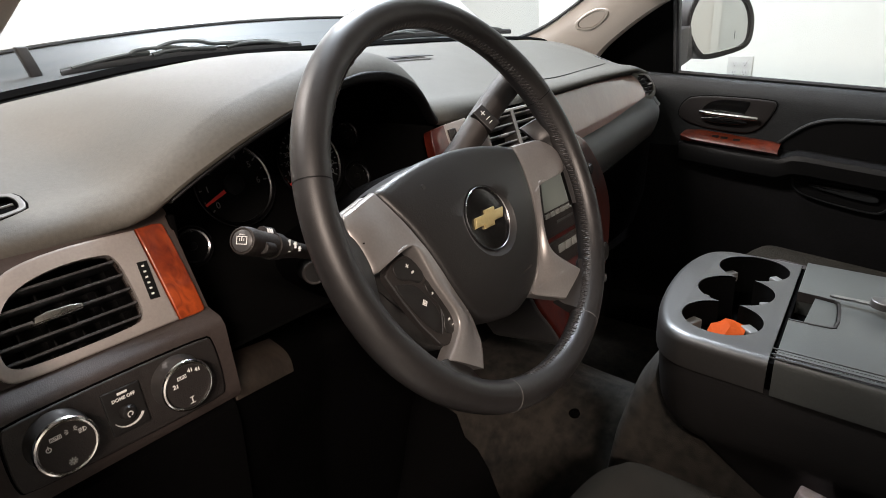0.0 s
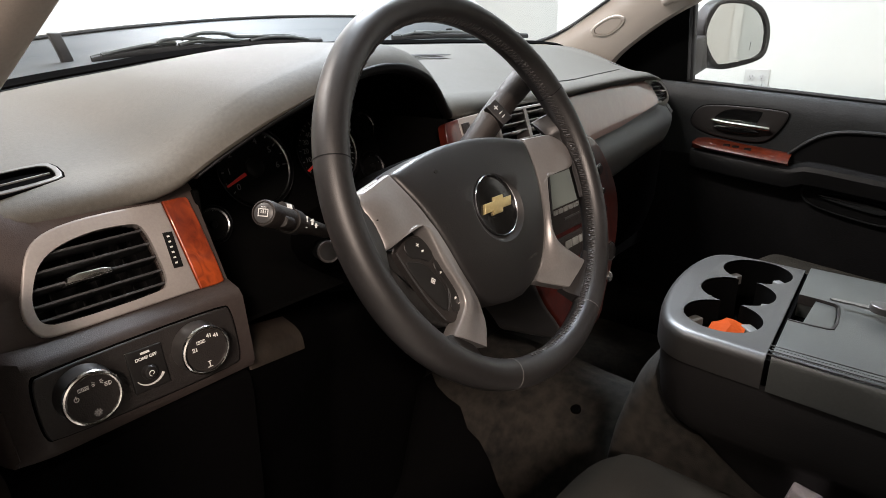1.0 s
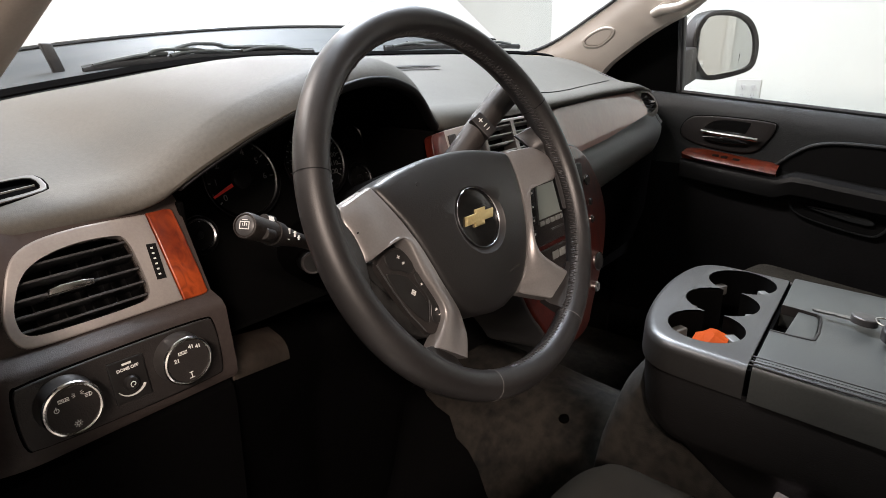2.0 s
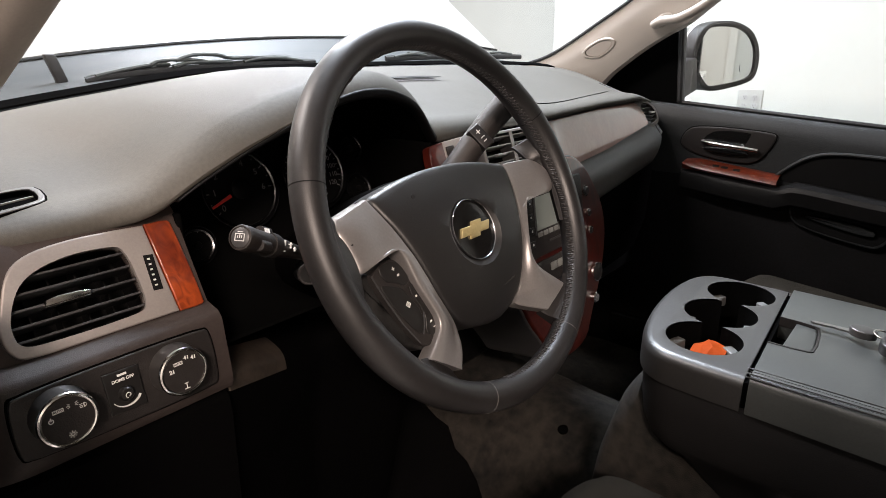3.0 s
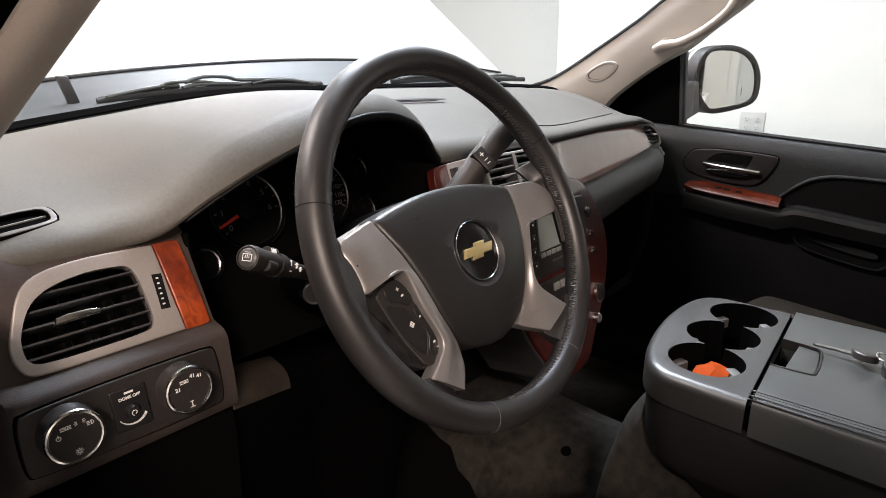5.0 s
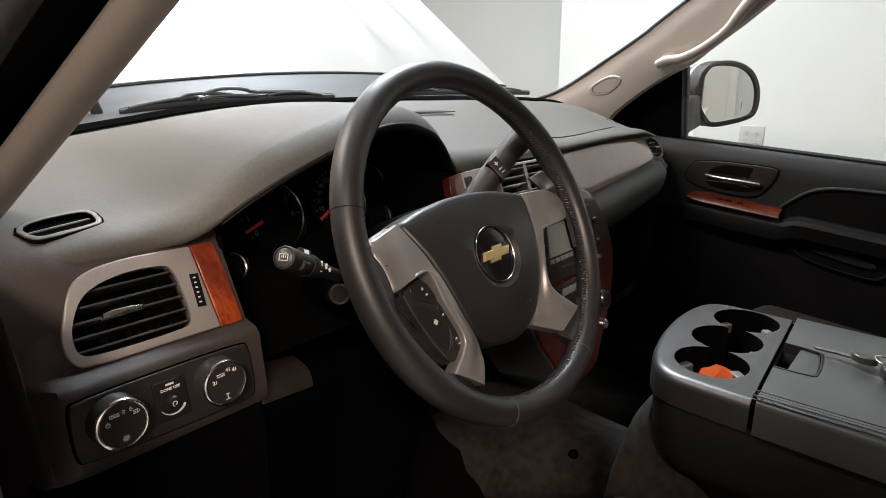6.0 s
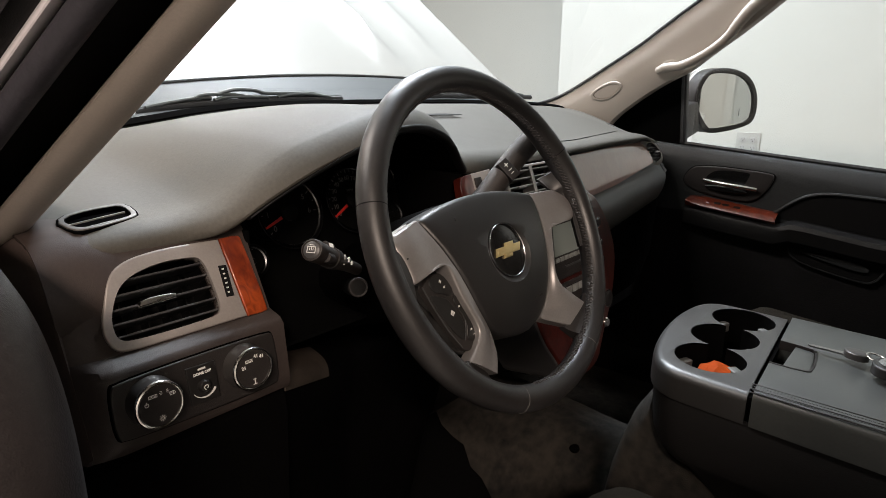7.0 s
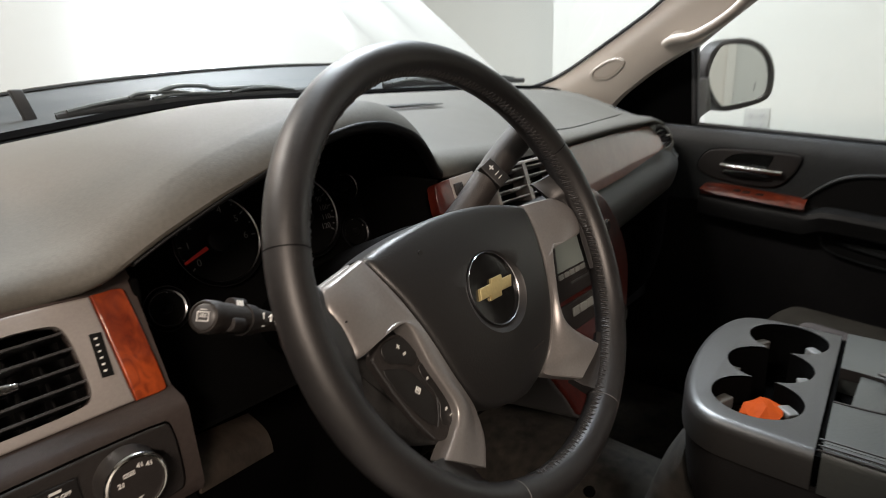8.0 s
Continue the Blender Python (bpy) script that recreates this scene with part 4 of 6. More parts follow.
part("glove_box_door", solid_sheet(rows, 0.006), M_LOWER_SHADED, dash, "dark glove box door")

dem = part("demister_outlet", boolean(plate(DV, -0.012, 0.0009, DM, 0.0012, 0.0008), plate(DI, -0.1, 0.1, DM)), M_LIP, dash, "smooth grey surround of the side window outlet")
part("groove", boolean(plate([(-0.029 + (x + 0.029) * 1.05, 0.006 + (y - 0.006) * 1.06) for x, y in DV], -0.010, 0.0006, DM), plate([(-0.029 + (x + 0.029) * 0.95, 0.006 + (y - 0.006) * 0.93) for x, y in DV], -0.1, 0.1, DM)), M_TRIM_SHADE, dem, "dark gap round the outlet")
part("duct", plate([(-0.029 + (x + 0.029) * 1.1, 0.006 + (y - 0.006) * 1.1) for x, y in DI], -0.010, -0.0032, DM), M_TRIM_SHADE, dem)
part("duct_wall", boolean(plate([(-0.029 + (x + 0.029) * 1.01, 0.006 + (y - 0.006) * 1.01) for x, y in DI], -0.009, 0.0008, DM), plate([(-0.029 + (x + 0.029) * 0.965, 0.006 + (y - 0.006) * 0.95) for x, y in DI], -0.1, 0.1, DM)), M_TRIM_SHADE, dem)
for k in range(2):
    part("slat", lbox(DM @ pose(-0.029, -0.003 + 0.015 * k, -0.002, 0, 0, 14), -0.0285, 0.0285, -0.0006, 0.0006, -0.0022, 0.0002), M_SLAT, dem)

# ---- steering wheel ----
HUB = (-0.3747, 0.0427, 1.346)
WH = Matrix.Translation(HUB) @ Matrix.Rotation(radians(64.85), 4, "X")
wheel = thing("steering_wheel", "black leather steering wheel with silver spokes and a worn rim", "steering wheel", at=HUB)
RR = 0.1712


def rim_point(a, b, grow=0.0):
    # the rim is thicker at the thumb grips
    g = 1.0 + 0.07 * max(0.0, math.cos(2 * (a - radians(28)))) ** 4
    rt = 0.0136 * g + grow
    return (math.cos(a) * (RR + rt * math.cos(b)), math.sin(a) * (RR + rt * math.cos(b)), (0.0140 * g + grow) * math.sin(b))


rows = [[rim_point(2 * math.pi * k / 144, 2 * math.pi * j / 24) for j in range(24)] for k in range(145)]
part("rim", grid(rows, True), M_LEATHER, wheel, "leather-wrapped rim with stitched inner seam", m=WH)
for deg in (162, 26, 249.5, 298.5):
    a0 = radians(deg)
    rows = [[rim_point(a0 + da, 2 * math.pi * j / 24, g) for j in range(24)] for da, g in ((-0.0032, -0.0006), (-0.0024, 0.0002), (0.0024, 0.0002), (0.0032, -0.0006))]
    part("rim_seam", grid(rows, True), M_DARK if deg < 200 else M_SCUFF, wheel, "dark seam across the rim" if deg < 200 else "scuffed seam across the rim", m=WH)
# laced seam round the inside: puckered leather with slanted stitches
st, pk = [], []
for k in range(172):
    a = radians(-102 + k * 1.55)
    b0 = math.pi - 0.35
    p = Vector(rim_point(a, b0, 0.0004))
    q = Vector(rim_point(a + 0.012, b0 + 0.30, 0.0004))
    st.append(tube([p, (p + q) / 2 + (p + q).normalized() * -0.0004, q], 0.0006, 5))
    w = 0.55 + 0.45 * math.sin(k * 1.7)
    e = Vector(rim_point(a + 0.010, b0 - 0.18, 0.0))
    f = Vector(rim_point(a + 0.022, b0 + 0.42, 0.0))
    pk.append(tube([e, e.lerp(f, 0.3) * (1 - 0.006 * w), e.lerp(f, 0.7) * (1 - 0.006 * w), f], [0.0004, 0.0012, 0.0012, 0.0004], 7))
part("stitching", join(*st), M_THREAD, wheel, "thread stitches along the inside of the rim", m=WH)
part("puckered_seam", join(*pk), M_LEATHER, wheel, "puckered leather along the laced seam", m=WH)

# half width of the airbag cover at each height, top to bottom
HALF = [(-0.111, 0.002), (-0.109, 0.018), (-0.105, 0.031), (-0.100, 0.040), (-0.092, 0.050), (-0.080, 0.0583), (-0.060, 0.0682), (-0.040, 0.0752), (-0.020, 0.0817), (0.0, 0.0878), (0.010, 0.0918), (0.020, 0.0953), (0.030, 0.0984), (0.0365, 0.1008)]


def seam_height(y):
    """Height of the line where cover and spokes meet."""
    return -0.0026 - (3.1 if y > -0.028 else 2.2) * (y + 0.028) ** 2


def cover_height(x, y):
    hw = lerp_table(HALF, y)[0]
    return seam_height(y) + 0.0070 * max(0.0, 1 - (x / max(hw, 0.02)) ** 2)


def spoke_height(x, y):
    hw = lerp_table(HALF, y)[0]
    leg = min(1.0, max(0.0, (-0.075 - y) / 0.03))
    w = min(1.0, max(0.0, (abs(x) - max(hw, 0.034)) / (0.028 + 0.022 * leg)))
    w = w * w * (3 - 2 * w)
    outer = -0.001 - 7.7 * max(0.0, y + 0.005) ** 2 - 3.0 * max(0.0, -0.105 - y) ** 1.5
    return seam_height(y) * (1 - w) + outer * w


RIGHT = [(0, 0.0497), (0.025, 0.0490), (0.05, 0.0462), (0.075, 0.0418), (0.092, 0.0374), (0.0985, 0.0348)] + [(w, y) for y, w in HALF[12:1:-1]]
COVER = smoothed(RIGHT + [(0.0, -0.1105)] + [(-x, y) for x, y in RIGHT[:0:-1]], 1)


def domed_cover():
    """The airbag cover: rings of the outline shrinking to its middle over a shallow dome."""
    c = Vector((0.0, -0.025))
    rings = [[(p[0], p[1], -0.045) for p in COVER]]
    for k, dz in ((0.996, 0.0110), (0.994, 0.0055), (0.985, 0.0024), (0.97, 0.0009), (0.94, 0.0002), (0.88, 0.0), (0.75, 0.0), (0.6, 0.0), (0.45, 0.0), (0.3, 0.0), (0.15, 0.0), (0.02, 0.0)):
        ring = []
        for p in COVER:
            x, y = c.x + (p[0] - c.x) * k, c.y + (p[1] - c.y) * k
            # the upper edge rolls back more softly than the sides
            soft = dz * (1.5 if p[1] > 0.036 else 1.0)
            ring.append((x, y, cover_height(x, y) - soft))
        rings.append(ring)
    return grid([[Vector(q) for q in r] for r in rings], True, True)


EO = (0.0, -0.0195)
EC = WH @ pose(EO[0], EO[1], 0.0)
# the emblem sits at the bottom of a shallow dish
cover = boolean(domed_cover(), lathe([(0.0290, -0.0060), (0.0294, -0.0012), (0.0318, 0.0008), (0.0345, 0.0022), (0.0362, 0.0036), (0.0372, 0.0056), (0.0378, 0.0100)], Matrix.Translation((EO[0], EO[1], 0.0)), 64))
cover.transform(WH)
part("airbag_cover", cover, M_HUB, wheel, "grained black vinyl airbag cover")
part("emblem_ring", boolean(lathe([(0.0292, -0.006), (0.0292, 0.0004), (0.0287, 0.0013), (0.0281, 0.0006), (0.0280, -0.002)], EC, 64), lathe([(0.0279, -0.02), (0.0279, 0.02)], EC, 64)), M_RING, wheel, "thin chrome ring")
part("emblem_disc", lathe([(0.0281, -0.0062), (0.0281, -0.0012), (0.020, -0.0006), (0.010, -0.0003)], EC, 56), M_GLOSS, wheel, "gloss black disc")
BT = [(-0.0215, -0.0043), (-0.0085, -0.0043), (-0.0095, -0.0078), (0.0040, -0.0078), (0.0055, -0.0043), (0.0190, -0.0043), (0.0235, 0.0043), (0.0100, 0.0043), (0.0115, 0.0078), (-0.0020, 0.0078), (-0.0035, 0.0043), (-0.0180, 0.0043)]
part("badge", plate(BT, -0.004, 0.0010, EC, 0.0012, 0.0012), M_GOLD, wheel, "gold badge on the hub")
part("cover_mark", plate(circle(-0.055, 0.0255, 0.0022, 12), -0.02, cover_height(-0.055, 0.0255) + 0.0005, WH), M_HUB, wheel)
part("moulded_mark", lbox(WH @ pose(0.028, -0.078, cover_height(0.028, -0.078), 0, 0, 4), -0.010, 0.010, -0.0010, 0.0010, -0.001, 0.0004), M_PANEL, wheel, "small moulded line of raised writing")

# spokes: lofted between the edge along the cover and the edge on the rim's side
SEAM_L = [(0.1000, 0.0346), (0.0975, 0.026), (0.0948, 0.018), (0.0910, 0.007), (0.0882, -0.001), (0.0854, -0.010), (0.0838, -0.0155), (0.0822, -0.020), (0.0800, -0.027), (0.0757, -0.040), (0.0722, -0.05), (0.0687, -0.06), (0.0588, -0.08), (0.0540, -0.0915), (0.0552, -0.1015), (0.0586, -0.1140), (0.0711, -0.1298)]
EDGE_L = [(0.1425, 0.0245), (0.1484, 0.0141), (0.1444, 0.0040), (0.1415, -0.0150), (0.1427, -0.0236), (0.1280, -0.0195), (0.1113, -0.0127), (0.1001, -0.0112), (0.0935, -0.0180), (0.0912, -0.0330), (0.0895, -0.0470), (0.0845, -0.0615), (0.0795, -0.0780), (0.0812, -0.0880), (0.0917, -0.0976), (0.1000, -0.1030), (0.1050, -0.1064)]
SEAM_R = SEAM_L[:11] + [(0.0700, -0.057), (0.0655, -0.067), (0.0590, -0.080), (0.0507, -0.092), (0.0425, -0.099), (0.0330, -0.1030), (0.0510, -0.1134), (0.0705, -0.1236)]
EDGE_R = [(0.1443, 0.0322), (0.1537, 0.0265), (0.161, 0.0155), (0.1590, 0.0040), (0.1550, -0.0090), (0.1318, -0.0100), (0.1120, -0.0085), (0.1015, -0.0065), (0.0960, -0.0140), (0.0900, -0.0270), (0.0830, -0.0420), (0.0775, -0.0560), (0.0752, -0.0660), (0.0782, -0.0767), (0.0880, -0.0860), (0.0970, -0.0935), (0.1050, -0.1000), (0.1110, -0.1050), (0.1131, -0.1068)]


def spoke(seam, edge, sx, legs):
    """legs: heights of the last points on the cover's side, where the lower leg leaves the cover."""
    n = len(seam) - len(legs)
    seam = [(x, y, seam_height(y) if k < n else legs[k - n]) for k, (x, y) in enumerate(seam)]
    edge = [(x, y, -0.001 - 7.7 * max(0.0, y + 0.005) ** 2) for x, y in edge]
    rows = []
    for p, q in zip(smoothed(seam, 2, False), smoothed(edge, 2, False)):
        row = [(sx * p.x, p.y, p.z - 0.014), (sx * p.x, p.y, p.z - 0.0012)]
        for f, dz in ((0.03, 0.0002), (0.10, 0), (0.2, 0), (0.3, 0), (0.4, 0), (0.5, 0), (0.6, 0), (0.7, 0), (0.8, 0.0), (0.9, 0.0002), (0.96, 0.0008), (0.99, 0.0018), (1.0, 0.0034)):
            v = p.lerp(q, f)
            g = min(1.0, f * 1.35)
            g = g * g * (3 - 2 * g)
            row.append((sx * v.x, v.y, p.z + (q.z - p.z) * g - dz))
        row += [(sx * q.x, q.y, q.z - 0.009), (sx * q.x, q.y, q.z - 0.017)]
        rows.append(row)
    # the upper edge rolls back
    lip = [[(x, y + dy, z - dz) for x, y, z in rows[0]] for dy, dz in ((0.0, 0.0105), (0.0012, 0.0062), (0.0010, 0.0032), (0.0002, 0.0012))]
    return grid([[Vector(v) for v in r] for r in lip + rows[1:]], True, True)


for seam, edge, sx, legs in ((SEAM_L, EDGE_L, -1, (-0.0105, -0.0095, -0.007, -0.004)), (SEAM_R, EDGE_R, 1, (-0.0115, -0.007, -0.003))):
    part("spoke", spoke(seam, edge, sx, legs), M_SPOKE, wheel, "silver painted double spoke", m=WH)
part("spoke_pin", lathe([(0.0006, -0.003), (0.0006, 0.0003)], WH @ pose(-0.1402, 0.0015, spoke_height(0.1402, 0.0015)), 12), M_DARK, wheel)


def socket(line, sx):
    """Leather running from the end of a spoke into the rim."""
    rows = []
    for p in smoothed(line, 2, False):
        d = p.length
        a = math.atan2(p.y, sx * p.x)
        ca, sa = math.cos(a), math.sin(a)
        z = spoke_height(p.x, p.y)
        r1 = max(RR - 0.005, d + 0.003)
        prof = [(d + 0.002, z - 0.009), (d - 0.002, z - 0.0030), (d, z - 0.0016), (d + (r1 - d) * 0.3, z * 0.75 - 0.0006), (d + (r1 - d) * 0.65, z * 0.4 + 0.0048), (r1, 0.0118), (RR, 0.0), (RR - 0.004, -0.0120)]
        rows.append([Vector((ca * r, sa * r, h)) for r, h in prof])
    return grid(rows, True, True)


for line, sx in (
    ([(0.1500, 0.0440)] + EDGE_L[0:5] + [(0.1480, -0.0500)], -1),
    ([(0.0560, -0.1455), SEAM_L[-1], (0.088, -0.1185), EDGE_L[-1], (0.1160, -0.1045)], -1),
    ([(0.1475, 0.0520)] + EDGE_R[0:5] + [(0.1500, -0.0440)], 1),
    ([SEAM_R[-1], (0.092, -0.117), EDGE_R[-1], (0.1210, -0.0990)], 1),
):
    part("socket", socket([Vector(q) for q in line], sx), M_LEATHER, wheel, "leather end of the rim wrap", m=WH)

# control pod in the opening of the left spoke
POD = smoothed([(-0.1183, -0.0215), (-0.1027, -0.0178), (-0.0950, -0.0225), (-0.0872, -0.0458), (-0.0800, -0.0703), (-0.0768, -0.0867), (-0.0840, -0.0972), (-0.0949, -0.0982), (-0.1011, -0.0945), (-0.1129, -0.0727), (-0.1205, -0.0517), (-0.1262, -0.0341), (-0.1276, -0.0265)], 2)
pod = part("switch_pod", plate(POD, -0.03, -0.0105, WH, 0.0015, 0.0015), M_PANEL, wheel, "black control pod with white symbols")
BACK = smoothed([(-0.1427, -0.0236), (-0.1400, -0.0330), (-0.1370, -0.0481), (-0.1265, -0.0768), (-0.1130, -0.0906), (-0.0930, -0.1020), (-0.0890, -0.0974), (-0.1020, -0.0675), (-0.1120, -0.0427), (-0.1190, -0.022)], 2)
part("pod_housing", plate(BACK, -0.034, -0.019, WH, 0.004, 0.003), M_WORN, pod, "scratched dull black housing of the pod")
part("pod_line", tube([Vector((-0.1271, -0.0269, -0.0094)), Vector((-0.1205, -0.0517, -0.0090)), Vector((-0.1129, -0.0727, -0.0090)), Vector((-0.1018, -0.0930, -0.0092))], 0.0007, 6), M_GREY, pod, "bright edge of the pod", m=WH)
part("pod_line", tube([Vector((-0.0885, -0.0700, -0.0072)), Vector((-0.0931, -0.0808, -0.0070)), Vector((-0.0970, -0.0868, -0.0072))], 0.0006, 6), M_GREY, pod, m=WH)
for poly in (
    [(-0.1193, -0.0240), (-0.1125, -0.0202), (-0.1012, -0.0205), (-0.0953, -0.0247), (-0.0896, -0.0400), (-0.0972, -0.0446), (-0.1045, -0.0392), (-0.1170, -0.0348)],
    [(-0.1235, -0.0365), (-0.118, -0.0372), (-0.105, -0.0424), (-0.0995, -0.0477), (-0.0884, -0.0712), (-0.0955, -0.0855), (-0.0991, -0.0862), (-0.1080, -0.0745), (-0.1185, -0.0530)],
    [(-0.0885, -0.0425), (-0.0805, -0.0621), (-0.0768, -0.0799), (-0.0800, -0.0892), (-0.0865, -0.0920), (-0.0932, -0.0868), (-0.0858, -0.0718), (-0.0962, -0.0471)],
):
    part("pad_button", plate(smoothed(poly, 1), -0.012, -0.0085, WH, 0.0010, 0.0006), M_KNOB, pod)
Z0, Z1 = -0.0082, -0.0074
marks = [lbox(WH @ pose(px, py, 0, 0, 0, 8), -w, w, -h, h, Z0, Z1) for px, py, w, h in ((-0.1042, -0.0271, 0.0017, 0.00032), (-0.1042, -0.0271, 0.00032, 0.0017), (-0.1012, -0.0337, 0.0013, 0.00035), (-0.1012, -0.0328, 0.0013, 0.00035), (-0.0902, -0.0557, 0.0010, 0.00035), (-0.0900, -0.0548, 0.0008, 0.00035), (-0.0840, -0.0803, 0.0013, 0.00035), (-0.0838, -0.0794, 0.0010, 0.00035), (-0.0821, -0.0852, 0.0011, 0.0003))]
for grow in ((0.0021, 0.0014), (0.0009, 0.0004)):
    marks.append(boolean(lbox(WH @ pose(-0.1015, -0.0591, 0, 0, 0, 45), -grow[0], grow[0], -grow[0], grow[0], Z0, Z1), lbox(WH @ pose(-0.1015, -0.0591, 0, 0, 0, 45), -grow[1], grow[1], -grow[1], grow[1], -0.02, 0)))
for mark in marks:
    part("marking", mark, M_MARK, pod, "white symbol")

# ---- steering column and its levers ----
column = thing("steering_column", "black plastic steering column with levers", "steering column", at=(-0.4, 0.2, 1.28))
cd = Vector((0, 0.914, -0.407))
cx = Vector(HUB)
rows = []
for d, w, h, dz in ((0.045, 0.045, 0.040, 0.0), (0.07, 0.062, 0.055, 0.0), (0.12, 0.066, 0.058, -0.002), (0.20, 0.060, 0.055, -0.004), (0.26, 0.055, 0.05, -0.006)):
    o = cx + cd * d + Vector((0, 0, dz - 0.004))
    rows.append([o + Vector((w * math.copysign(abs(math.cos(a)) ** 0.7, math.cos(a)), 0.407 * h * math.sin(a), 0.914 * h * math.copysign(abs(math.sin(a)) ** 0.7, math.sin(a)))) for a in [2 * math.pi * k / 28 for k in range(28)]])
part("shroud", grid(rows, True, True), M_LOWER_SHADED, column, "black column shroud")
IL = axes((-0.4745, 0.160, 1.284), (1, 0, 0), (-0.45, -0.85, 0.25))
lock = part("ignition_lock", lathe([(0.0105, -0.03), (0.0105, 0.005), (0.0095, 0.007)], IL, 28), M_DARK, column, "ignition lock on the column")
part("lock_ring", boolean(lathe([(0.0108, 0.003), (0.0108, 0.0068), (0.0098, 0.0080), (0.0086, 0.0076)], IL, 28), lathe([(0.0084, -0.02), (0.0084, 0.03)], IL, 28)), M_PANEL, lock, "dull dark ring")
tip = Vector((-0.574, 0.104, 1.3562))
root = Vector((-0.4828, 0.1503, 1.308))
ax = (root - tip).normalized()
SMX = axes(tip, (1, 0, 0.2), -ax) @ pose(0, 0, 0, 0, 0, -52)
stalk = part("turn_lever", tube([tip + ax * 0.012, tip + ax * 0.036, tip + ax * 0.056, tip + ax * 0.085, root], [0.0098, 0.0096, 0.0090, 0.0066, 0.0062], 20), M_LEVER, column, "black turn signal lever with white symbols")
part("end_cap", lathe([(0.0100, -0.014), (0.0104, -0.008), (0.0102, -0.002), (0.0096, -0.0002), (0.0086, 0.0), (0.0083, -0.0010), (0.0, -0.0010)], SMX, 36), M_LEVER, stalk)
part("cap_button", lathe([(0.0078, -0.004), (0.0078, -0.0006), (0.0070, 0.0), (0.0, 0.0002)], SMX, 32), M_CAP, stalk, "grey push button on the lever's end")
part("collar", tube([tip + ax * 0.040, tip + ax * 0.052], [0.0108, 0.0104], 20), M_PANEL, stalk)
part("wiper_tab", tube([tip + ax * 0.016 + Vector((0.002, -0.0068, -0.003)), tip + ax * 0.030 + Vector((0.002, -0.0068, -0.003))], 0.0050, 16), M_PANEL, stalk, bevel=0.001)
part("lever_rib", tube([tip + ax * 0.029 + Vector((0.003, 0.003, 0.0085)), tip + ax * 0.040 + Vector((0.005, 0.003, 0.0078))], 0.0042, 12), M_PANEL, stalk)
mk = []
for x0, x1, y0, y1 in ((-0.0052, 0.0052, 0.0032, 0.0040), (-0.0052, -0.0045, -0.0030, 0.0040), (0.0045, 0.0052, -0.0030, 0.0040), (-0.0052, 0.0052, -0.0036, -0.0029), (-0.0028, 0.0028, 0.0052, 0.0058), (-0.0004, 0.0004, -0.0006, 0.0030), (-0.0024, -0.0018, -0.0006, 0.0022), (0.0018, 0.0024, -0.0006, 0.0022)):
    mk.append(lbox(SMX, x0 * 0.78, x1 * 0.78, y0 * 0.78, y1 * 0.78, 0.0001, 0.0005))
SD = axes(tip + ax * 0.056, ax, (0.28, -0.94, 0.17))
for x0, x1, y0, y1 in ((-0.0020, 0.0000, 0.0012, 0.0042), (0.0006, 0.0012, 0.0006, 0.0052), (-0.0016, 0.0010, -0.0046, -0.0038), (0.0062, 0.0095, 0.0020, 0.0027), (0.0078, 0.0085, -0.0010, 0.0040), (0.0120, 0.0150, -0.0012, -0.0005), (0.0130, 0.0136, -0.0030, 0.0008)):
    mk.append(lbox(SD, x0, x1, y0, y1, 0.0084, 0.0101))
for k in range(3):
    mk.append(lbox(SD @ pose(-0.024 + 0.0022 * k, 0.0066, 0, -20), -0.0005, 0.0005, -0.0020, 0.0018, 0.0092, 0.0108))
part("marking", join(*mk), M_MARK, stalk, "white symbols")
sh = part("shift_lever", tube(smoothed([Vector((-0.302, 0.165, 1.318)), Vector((-0.267, 0.152, 1.346)), Vector((-0.235, 0.146, 1.377)), Vector((-0.205, 0.140, 1.405)), Vector((-0.177, 0.130, 1.430))], 2, False), 0.0158, 22), M_LEVER, column, "dark brown shift lever")
SN = Vector((-0.45, -0.75, 0.48)).normalized()
SH = axes(Vector((-0.229, 0.1445, 1.383)) + SN * 0.0148, (0.5, 0, -0.8), SN)
part("toggle", plate(smoothed([(-0.013, -0.0075), (-0.013, -0.0075), (0.016, -0.0075), (0.016, -0.0075), (0.016, 0.0085), (0.016, 0.0085), (-0.013, 0.0085), (-0.013, 0.0085)], 1), -0.006, 0.0020, SH, 0.001, 0.001), M_KNOB, sh, "black toggle with white signs")
mk = []
SQ = SH @ pose(-0.005, 0.001, 0)
for x0, x1, y0, y1 in ((-0.0030, 0.0030, -0.0005, 0.0005), (-0.0005, 0.0005, -0.0030, 0.0030), (0.0075, 0.0083, -0.003, 0.003), (0.0125, 0.0133, -0.003, 0.002)):
    mk.append(lbox(SQ, x0, x1, y0, y1, 0.0031, 0.0036))
part("marking", join(*mk), M_MARK, sh, "white signs")

# ---- centre console ----
console = thing("center_console", "dark grey folding centre console with triple cup holder", "console", at=(0, -0.4, 0.9))
TRAY = smoothed([(-0.150, -0.20), (-0.150, -0.20), (-0.150, -0.10), (-0.146, -0.064), (-0.118, -0.036), (-0.045, -0.014), (0.05, -0.004), (0.125, -0.010), (0.160, -0.035), (0.165, -0.09), (0.160, -0.20), (0.160, -0.20)], 2)
CT = axes((0, 0, 1.142), (1, 0, 0), (0, -0.02, 1))


